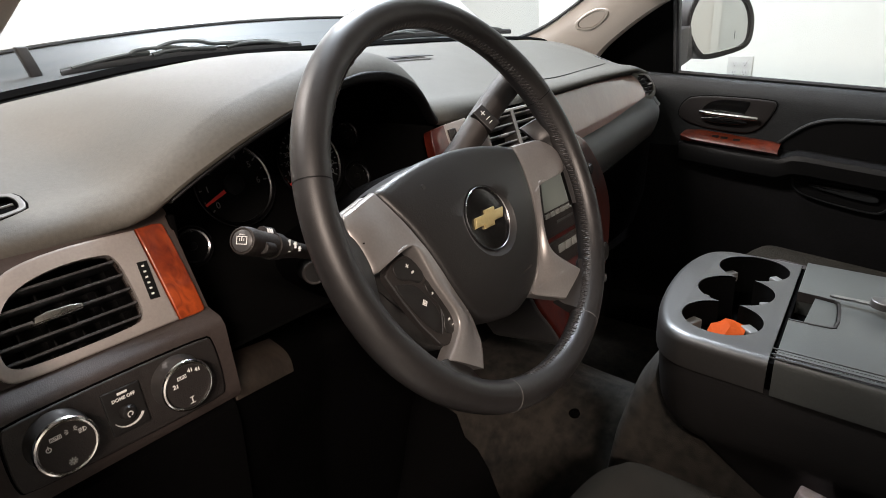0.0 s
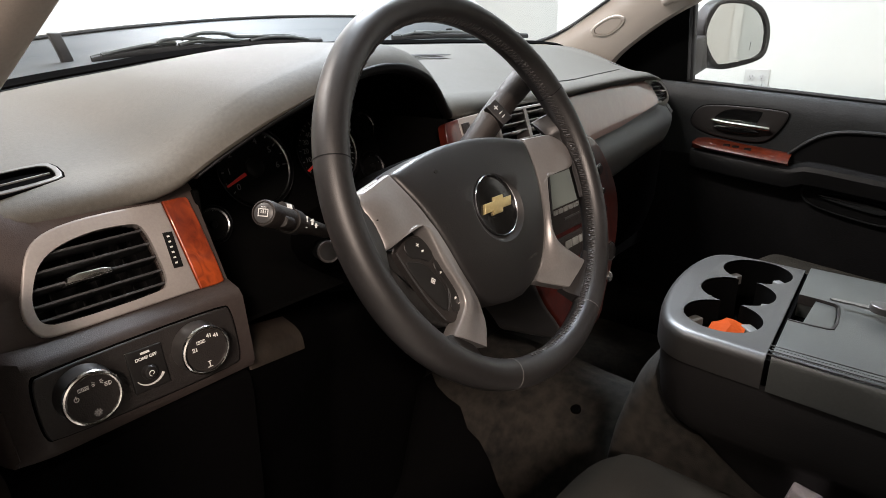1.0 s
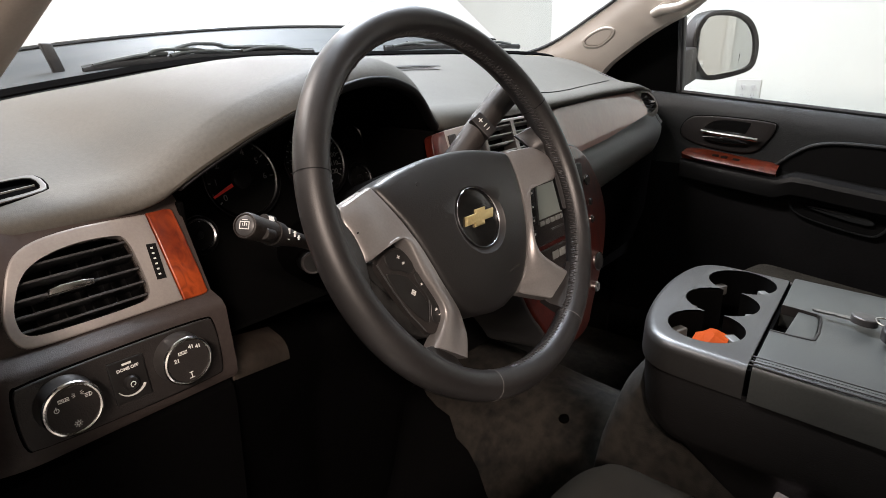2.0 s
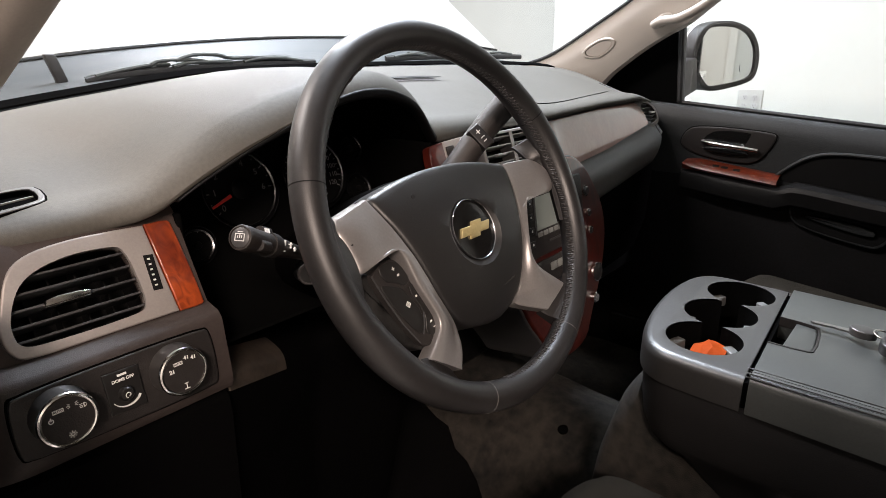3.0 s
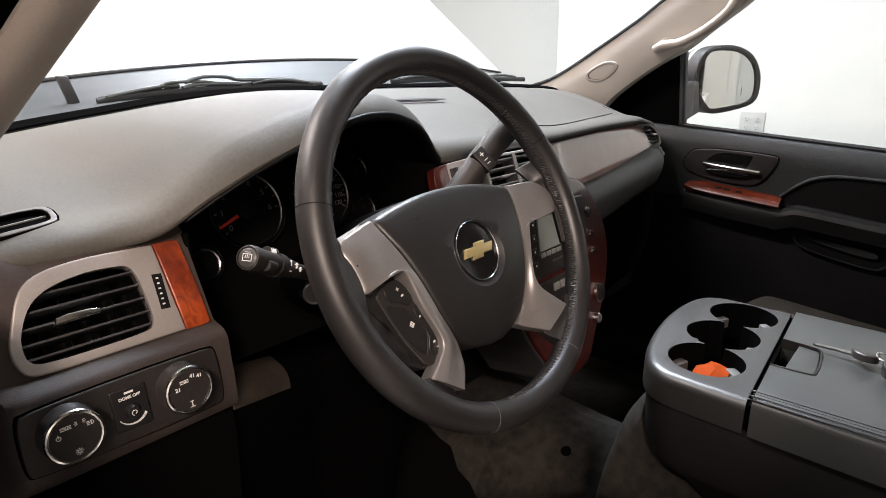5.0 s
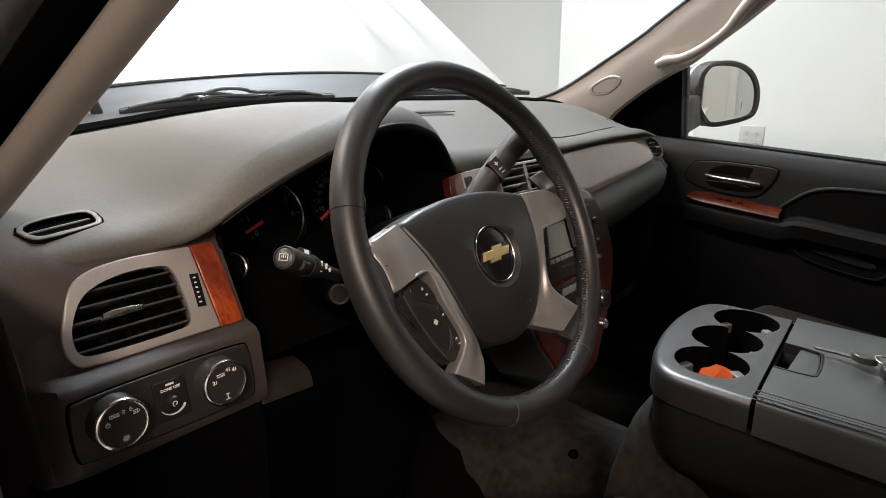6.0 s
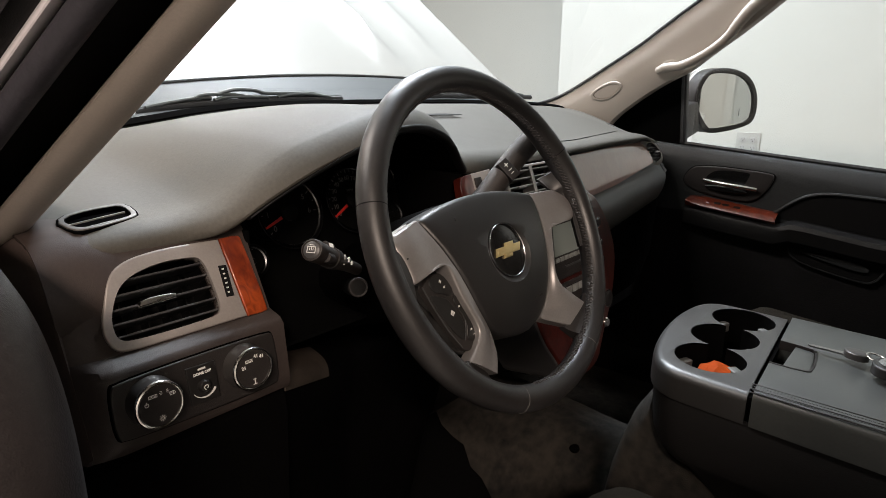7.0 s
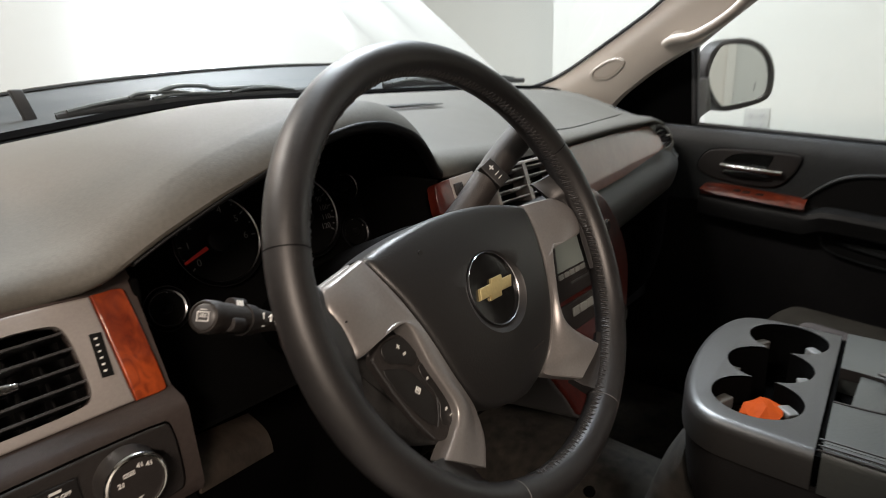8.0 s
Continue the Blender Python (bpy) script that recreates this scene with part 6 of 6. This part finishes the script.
part("housing", boolean(plate(HS, -0.05, -0.004, MM, 0.008, 0.006), plate(GS, -0.006, 0.05, MM)), M_PANEL, mirror, "black mirror housing")
part("mirror_glass", plate(GS, -0.012, -0.004, MM), M_MIRROR, mirror, "silver mirror glass")
part("etched_text", lbox(MM, 0.040, 0.0412, -0.045, -0.025, -0.0039, -0.0036), M_GREY, mirror, "etched warning line")
part("cap", plate([(-0.004 + (x + 0.004) * 0.99, y * 0.99 + 0.002) for x, y in HS], -0.11, -0.048, MM @ pose(0, 0, 0), 0.0, 0.0), M_PAINT, mirror, "white painted cap")
part("cap_front", plate([(x * 0.9 - 0.020, y * 0.92 + 0.006) for x, y in HS], -0.15, -0.06, MM, 0.0, 0.0), M_PAINT, mirror, "white painted cap")
part("arm", grid([[Vector((0.86, y, z)) for y, z in ((0.36, 1.440), (0.30, 1.440), (0.29, 1.345), (0.36, 1.345))], [Vector((0.98, y, z)) for y, z in ((0.37, 1.452), (0.30, 1.452), (0.29, 1.365), (0.37, 1.365))]], True, True), M_PANEL, mirror, "black mirror arm", bevel=0.006)

# ---- pillars ----
D_L = Vector((0.066, -0.187, 0.146)) / 0.146


def left_band(name, pts, lo, hi, mat, parent, label, bev=0.006):
    rows = [[Vector(q) + D_L * h for q in pts] for h in (lo, lo + 0.05, 0.0, 0.1, 0.2, 0.3, hi)]
    rows = [rows[0], rows[2], rows[3], rows[4], rows[5], rows[6]]
    return part(name, grid(rows, True, True), mat, parent, label, bevel=bev)


pl = thing("pillar_trim", "taupe pillar trim beside the windscreen at the open door", "pillar trim", "pillar trims", at=(-0.74, 0.28, 1.39))
left_band("cover", [(-0.716, 0.282, 1.394), (-0.726, 0.258, 1.390), (-0.748, 0.256, 1.388), (-0.765, 0.266, 1.388), (-0.755, 0.286, 1.388), (-0.722, 0.36, 1.388), (-0.705, 0.36, 1.388)], -0.04, 0.44, M_TRIMBEIGE, pl, "taupe moulded cover", 0.006)
body = thing("car", "white car shell with black door seals", "car", at=(0, -1.0, 0.3))
left_band("door_seal", [(-0.790, 0.264, 1.392), (-0.797, 0.253, 1.392), (-0.806, 0.258, 1.392), (-0.814, 0.270, 1.392), (-0.810, 0.290, 1.392), (-0.793, 0.290, 1.392)], -0.10, 0.46, M_SEAL2, body, "grey black rubber door seal", 0.006)
left_band("frame_gap", [(-0.738, 0.300, 1.39), (-0.81, 0.292, 1.39), (-0.81, 0.36, 1.39), (-0.735, 0.36, 1.39)], -0.06, 0.46, M_DARK, body, "black gap behind the seal", 0.004)
left_band("pillar_flange", [(-0.8115, 0.288, 1.392), (-0.8205, 0.278, 1.392), (-0.8215, 0.286, 1.392), (-0.818, 0.31, 1.392), (-0.80, 0.31, 1.392)], -0.12, 0.46, M_FLANGE_LIT, body, "white painted pillar flange, brightened as lit", 0.003)
left_band("hinge_gap", [(-0.8195, 0.296, 1.392), (-0.836, 0.306, 1.392), (-0.836, 0.36, 1.392), (-0.81, 0.36, 1.392)], -0.12, 0.46, M_DARK, body, "black gap outside the flange", 0.003)
# painted body edge drawn in grey, its shade put into the colour
left_band("outer_flange", [(-0.833, 0.300, 1.392), (-0.875, 0.310, 1.392), (-0.875, 0.36, 1.392), (-0.83, 0.36, 1.392)], -0.06, 0.46, M_SEAL2, body, "grey outer flange of the pillar, darkened for shade", 0.004)
# hinge pillar: textured moulded trim and rubber
hp = [(-0.850, 0.36, 1.405), (-0.848, 0.16, 1.394), (-0.846, 0.080, 1.388), (-0.846, 0.032, 1.376), (-0.846, 0.008, 1.352), (-0.846, 0.000, 1.315), (-0.846, 0.004, 1.25), (-0.846, 0.012, 1.1), (-0.846, 0.03, 0.8)]
part("hinge_pillar_moulding", tube(smoothed([Vector(p) for p in hp], 3, False), 0.044, 24), M_MOULD, body, "grained moulding on the hinge pillar")
part("hinge_pillar", box(-0.93, -0.80, 0.10, 0.60, 0.4, 1.33), M_DARK, body, "black inner hinge pillar", bevel=0.015)

pr = thing("pillar_trim", "taupe pillar trim with an oval cap and grab handle", "pillar trim", "pillar trims", at=(0.75, 0.5, 1.42))
GLASS_SIDE = [(0.73, 1.424), (0.69, 1.438), (0.64, 1.451), (0.59, 1.473), (0.538, 1.5016), (0.487, 1.532), (0.445, 1.556), (0.4065, 1.579), (0.362, 1.606), (0.334, 1.627), (0.257, 1.679), (0.15, 1.748), (0.0, 1.845)]
DOOR_SIDE = [(0.47, 1.385), (0.45, 1.407), (0.435, 1.420), (0.418, 1.433), (0.400, 1.446), (0.383, 1.4585), (0.345, 1.4835), (0.303, 1.508), (0.267, 1.525), (0.2515, 1.533), (0.20, 1.574), (0.12, 1.632), (-0.02, 1.75)]


def pillar_point(y, z, out=0.0):
    return Vector((0.745 - 0.10 * (z - 1.40) + out, y, z))


rows = []
for a, b in zip(smoothed(GLASS_SIDE, 1, False), smoothed(DOOR_SIDE, 1, False)):
    A, B = pillar_point(*a), pillar_point(*b)
    rows.append([A + Vector((0.03, 0.02, 0)), A + Vector((0.006, 0.002, 0)), A] + [A.lerp(B, f) + Vector((-0.014 * math.sin(math.pi * f) ** 0.7, 0, 0)) for f in (0.12, 0.3, 0.5, 0.7, 0.88)] + [B, B + Vector((0.008, -0.002, 0.0)), B + Vector((0.035, 0.0, 0.0)), A.lerp(B, 0.5) + Vector((0.06, 0, 0))])
part("cover", grid(rows, True, True), M_TRIMBEIGE, pr, "taupe moulded cover")
# oval cap on the pillar
PO = axes((0.7215, 0.4668, 1.4800), (0, -0.86, 0.5), (-0.978, -0.069, -0.198))
OV = smoothed([(-0.0475, 0.0154), (-0.0319, 0.0212), (0.0115, 0.0205), (0.0386, 0.0094), (0.0498, -0.0082), (0.0311, -0.0201), (-0.0068, -0.0239), (-0.0282, -0.0149), (-0.0485, 0.0008)], 2)
part("oval_rim", boolean(plate(OV, -0.03, 0.0002, PO, 0.003, 0.003), plate([(x * 0.82, y * 0.76) for x, y in OV], -0.1, 0.1, PO)), M_TRIMBEIGE, pr, "raised oval rim")
part("oval_cap", plate([(x * 0.80, y * 0.74) for x, y in OV], -0.03, 0.0003, PO, 0.002, 0.001), M_TRIMBEIGE, pr)
gp = [Vector((0.722, 0.325, 1.533)), Vector((0.708, 0.305, 1.541)), Vector((0.702, 0.285, 1.5425)), Vector((0.700, 0.262, 1.543)), Vector((0.699, 0.2227, 1.560)), Vector((0.697, 0.1855, 1.583)), Vector((0.695, 0.1563, 1.608)), Vector((0.693, 0.1374, 1.637)), Vector((0.700, 0.112, 1.672)), Vector((0.715, 0.08, 1.70))]
part("grab_handle", tube(smoothed(gp, 2, False), [0.0125 if i < 26 else 0.0125 + 0.0006 * (i - 26) for i in range(len(smoothed(gp, 2, False)))], 16, 0.85), M_TRIMBEIGE, pr, "moulded grab handle")
part("handle_foot", plate(smoothed([(-0.022, -0.010), (-0.018, 0.006), (0.0, 0.016), (0.016, 0.013), (0.030, 0.004), (0.024, -0.012), (0.0, -0.016)], 2), -0.03, -0.004, axes((0.716, 0.3065, 1.5405), (0, -0.86, 0.5), (-0.978, -0.069, -0.198)), 0.004, 0.004), M_TRIMBEIGE, pr, "moulded foot of the handle")
part("glass_gasket", tube([pillar_point(y, z, -0.002) + Vector((0, 0.003, 0.003)) for y, z in smoothed(GLASS_SIDE, 1, False)], 0.0045, 8), M_SEAL, pr, "black gasket along the glass")

# ---- windscreen, roof and the rest of the shell ----
rows = []
for i in range(31):
    x = -0.76 + 1.52 * i / 30
    y, z = dash_top(x, 1.0)
    k = (abs(x) / 0.76) ** 2
    rows.append([(x, y + 0.045, z + 0.0), (x * 0.99, y - 0.14, z + 0.135), (x * 0.95, y - 0.34, z + 0.27), (x * 0.90, -0.02 - 0.05 * k, 1.835)])
ws = thing("windscreen", "clear windscreen glass with a black lower seal", "windscreen", at=(0, 0.70, 1.44))
pane = part("pane", grid(rows), M_GLASS, ws, "clear laminated glass")
pane.visible_shadow = False
part("lower_seal", tube([Vector(r[0]) + Vector((0, 0.002, -0.003)) for r in rows], 0.004, 8), M_SEAL, ws, "black rubber seal")
roof = part("roof_skin", box(-0.80, 0.80, -3.1, -0.02, 1.86, 1.92), M_PAINT, body, "white roof", bevel=0.02)
part("headliner", box(-0.78, 0.78, -3.05, -0.03, 1.835, 1.858), M_TRIMBEIGE, body, "taupe headliner")
for sx in (-1, 1):
    x0, x1 = (-0.88, -0.80) if sx < 0 else (0.80, 0.88)
    part("rear_side", box(x0, x1, -3.1, -1.0, 0.5, 1.30), M_DARK, body, "dark rear side of the cabin")
    for y0, y1 in ((-1.14, -1.0), (-2.15, -2.03), (-3.1, -2.95)):
        part("roof_pillar", box(x0, x1, y0, y1, 1.30, 1.86), M_DARK, body, "dark roof pillar")
    for y0, y1 in ((-2.03, -1.14), (-2.95, -2.15)):
        pane = part("rear_window", box((x0 + x1) / 2 - 0.002, (x0 + x1) / 2 + 0.002, y0, y1, 1.30, 1.86), M_GLASS, body, "clear rear side window")
        pane.visible_shadow = False
for x0, x1 in ((-0.93, -0.885), (0.885, 0.93)):
    part("rear_door", box(x0, x1, -2.02, -1.03, 0.52, 1.28), M_PAINT, body, "white rear door", bevel=0.015)
    part("rear_quarter", box(x0, x1, -3.14, -2.04, 0.52, 1.28), M_PAINT, body, "white rear quarter panel", bevel=0.015)
part("front_bumper", box(-0.95, 0.95, 2.0, 2.16, 0.42, 0.86), M_PAINT, body, "white front bumper", bevel=0.04)
part("grille", box(-0.62, 0.62, 2.0, 2.10, 0.87, 1.18), M_DARK, body, "black grille", bevel=0.02)
part("tailgate", box(-0.80, 0.80, -3.15, -3.05, 0.5, 1.30), M_DARK, body, "dark tailgate")
pane = part("tailgate_window", box(-0.80, 0.80, -3.104, -3.10, 1.30, 1.86), M_GLASS, body, "clear tailgate window")
pane.visible_shadow = False
part("floor_pan", box(-0.88, 0.90, -3.1, 0.80, 0.45, 0.615), M_DARK, body, "dark floor pan")
part("firewall", box(-0.80, 0.80, 0.74, 0.80, 0.6, 1.395), M_DARK, body, "dark bulkhead")
part("right_fender", box(0.84, 0.96, 0.53, 2.0, 0.7, 1.32), M_PAINT, body, "white front wing", bevel=0.03)
part("left_fender", box(-0.96, -0.84, 0.63, 2.0, 0.7, 1.32), M_PAINT, body, "white front wing", bevel=0.03)
part("engine_cover", box(-0.80, 0.80, 0.98, 2.0, 0.8, 1.20), M_DARK, body, "dark engine bay")
for sx in (-1, 1):
    for wy in (1.45, -2.0):
        w = part("wheel", tube([Vector((sx * 0.72, wy, 0.39)), Vector((sx * 0.96, wy, 0.39))], 0.39, 40), M_SEAL, body, "black tyre")
part("kick_panel", box(0.765, 0.86, 0.40, 0.78, 0.60, 1.36), M_DARK, body, "dark kick panel")
part("kick_panel", box(-0.80, -0.765, 0.30, 0.78, 0.60, 1.30), M_DARK, body, "dark kick panel")
part("sill", box(-0.90, -0.80, -0.95, 0.2, 0.45, 0.66), M_PAINT, body, "white door sill", bevel=0.01)

part("sill", box(0.775, 0.90, -1.0, 0.52, 0.45, 0.735), M_DARK, body, "dark inner sill", bevel=0.01)

# cowl, wipers, hood
cowl = thing("cowl_panel", "grey plastic cowl panel below the windscreen", "cowl", at=(0, 0.88, 1.38))
rows = []
for i in range(41):
    x = -0.80 + 1.60 * i / 40
    y, z = dash_top(max(-0.76, min(0.76, x)), 1.0)
    ys = 1.035 - 0.095 * (x / 0.86) ** 2
    hz = 1.516 - 0.084 * (x - 0.27) ** 2
    rows.append([(x, y + 0.045, z - 0.004), (x, y + 0.07, z - 0.014), (x, y + 0.085, z - 0.006), (x, y + 0.12, z + 0.002), (x, ys - 0.04, hz - 0.030), (x, ys - 0.006, hz - 0.006), (x, ys + 0.010, hz - 0.002), (x, ys + 0.05, hz - 0.04)])
part("panel", solid_sheet(rows, 0.004), M_COWL, cowl, "grey cowl moulding")
part("bumper_post", grid([[Vector((x + dx, y, z)) for x, y in ((-0.424, 0.884), (-0.406, 0.884), (-0.406, 0.898), (-0.424, 0.898))] for z, dx in ((1.428, 0.003), (1.445, 0.003), (1.470, -0.004), (1.487, -0.009))], True, True), M_SEAL, cowl, "black rubber post", bevel=0.003)
part("bumper_post", box(0.585, 0.602, 0.885, 0.897, 1.430, 1.482), M_DARK, cowl, "black rubber post", bevel=0.003)


def wiper(label, blade, arm, yokes, seat_pt):
    w = thing("wiper", label, "wiper", "windscreen wipers", at=blade[0])
    part("blade", tube(smoothed([Vector(p) for p in blade], 2, False), 0.0042, 8, 1.5), M_SEAL, w, "black rubber blade")
    part("blade_spine", tube([Vector(p) + Vector((0, 0.002, 0.0058)) for p in smoothed([Vector(p) for p in blade], 1, False)], 0.0024, 6), M_WIPER, w, "grey steel spine")
    part("arm", tube(smoothed([Vector(p) for p in arm], 1, False), 0.0058, 8, 0.7), M_WIPER, w, "weathered grey wiper arm")
    for yoke in yokes:
        part("bridge", tube(smoothed([Vector(p) for p in yoke], 1, False), 0.0044, 8, 0.8), M_WIPER, w, "grey bridge of the blade")
    part("pivot", lathe([(0.016, -0.03), (0.016, 0.008), (0.010, 0.014)], pose(*seat_pt), 20), M_DARK, w)


wiper(
    "black windscreen wiper resting on the cowl",
    [(-0.388, 0.85, 1.442), (-0.362, 0.85, 1.447), (-0.298, 0.85, 1.453), (-0.189, 0.85, 1.459), (-0.064, 0.85, 1.461), (0.098, 0.85, 1.460)],
    [(-0.228, 0.848, 1.472), (-0.210, 0.848, 1.478), (-0.186, 0.848, 1.483), (-0.139, 0.848, 1.481), (-0.120, 0.850, 1.474), (-0.076, 0.850, 1.474), (0.007, 0.852, 1.474), (0.032, 0.854, 1.470), (0.078, 0.858, 1.461)],
    [
        [(-0.372, 0.849, 1.450), (-0.342, 0.849, 1.456), (-0.300, 0.849, 1.463), (-0.265, 0.849, 1.467), (-0.240, 0.849, 1.466)],
        [(-0.275, 0.847, 1.466), (-0.262, 0.847, 1.472), (-0.230, 0.847, 1.474), (-0.175, 0.847, 1.471), (-0.150, 0.849, 1.464)],
        [(-0.235, 0.846, 1.462), (-0.205, 0.846, 1.468), (-0.160, 0.846, 1.468), (-0.110, 0.846, 1.466)],
        [(-0.085, 0.847, 1.466), (-0.050, 0.847, 1.472), (0.005, 0.847, 1.472), (0.060, 0.848, 1.465)],
    ],
    (0.075, 0.86, 1.450),
)
wiper(
    "black windscreen wiper on the far side of the cowl",
    [(0.312, 0.84, 1.462), (0.58, 0.84, 1.464), (0.86, 0.80, 1.455)],
    [(0.40, 0.845, 1.474), (0.52, 0.845, 1.474), (0.66, 0.845, 1.470), (0.77, 0.84, 1.466)],
    [[(0.34, 0.838, 1.466), (0.40, 0.838, 1.474), (0.46, 0.838, 1.468)], [(0.70, 0.828, 1.466), (0.76, 0.82, 1.472), (0.82, 0.808, 1.464)]],
    (0.775, 0.85, 1.448),
)

hood = thing("car_hood", "white painted car hood propped open", "hood", at=(0, 1.0, 1.5))
rows = []
for i in range(45):
    x = -0.875 + 1.75 * i / 44
    u = abs(x) / 0.875
    bow = 0.098 * u ** 2 + 0.047 * u ** 8
    rr = []
    for s in (0, 0.03, 0.1, 0.25, 0.5, 0.8, 1.15):
        crease = (0.036 * math.exp(-((abs(x) - 0.50 + 0.10 * s) / 0.032) ** 2) + 0.024 * math.exp(-((abs(x) - 0.70 + 0.06 * s) / 0.030) ** 2)) * min(1, s * 6)
        y0 = 1.05 - bow
        rr.append((x, y0 + s * 0.79 - crease * 0.6, 1.521 - 0.084 * (x - 0.27) ** 2 + s * 0.61 + crease * 0.8 - 0.010 * u ** 8))
    rows.append(rr)
part("skin", solid_sheet(rows, 0.012), M_HOOD_DIM, hood, "white outer skin with two creases, its paint darkened for dimmer light")
part("rear_edge", tube([Vector((r[0][0], r[0][1] - 0.004, r[0][2] - 0.004)) for r in rows], 0.003, 6), M_DARK, hood, "dark seal on the rear edge")
for sx in (-1, 1):
    part("hinge", grid([[Vector((sx * 0.74 + dx, 0.98 + dy, 1.36)) for dx, dy in ((-0.01, -0.02), (0.01, -0.02), (0.01, 0.02), (-0.01, 0.02))], [Vector((sx * 0.74 + dx, 1.04 + dy, 1.53)) for dx, dy in ((-0.01, -0.02), (0.01, -0.02), (0.01, 0.02), (-0.01, 0.02))]], True, True), M_DARK, hood)
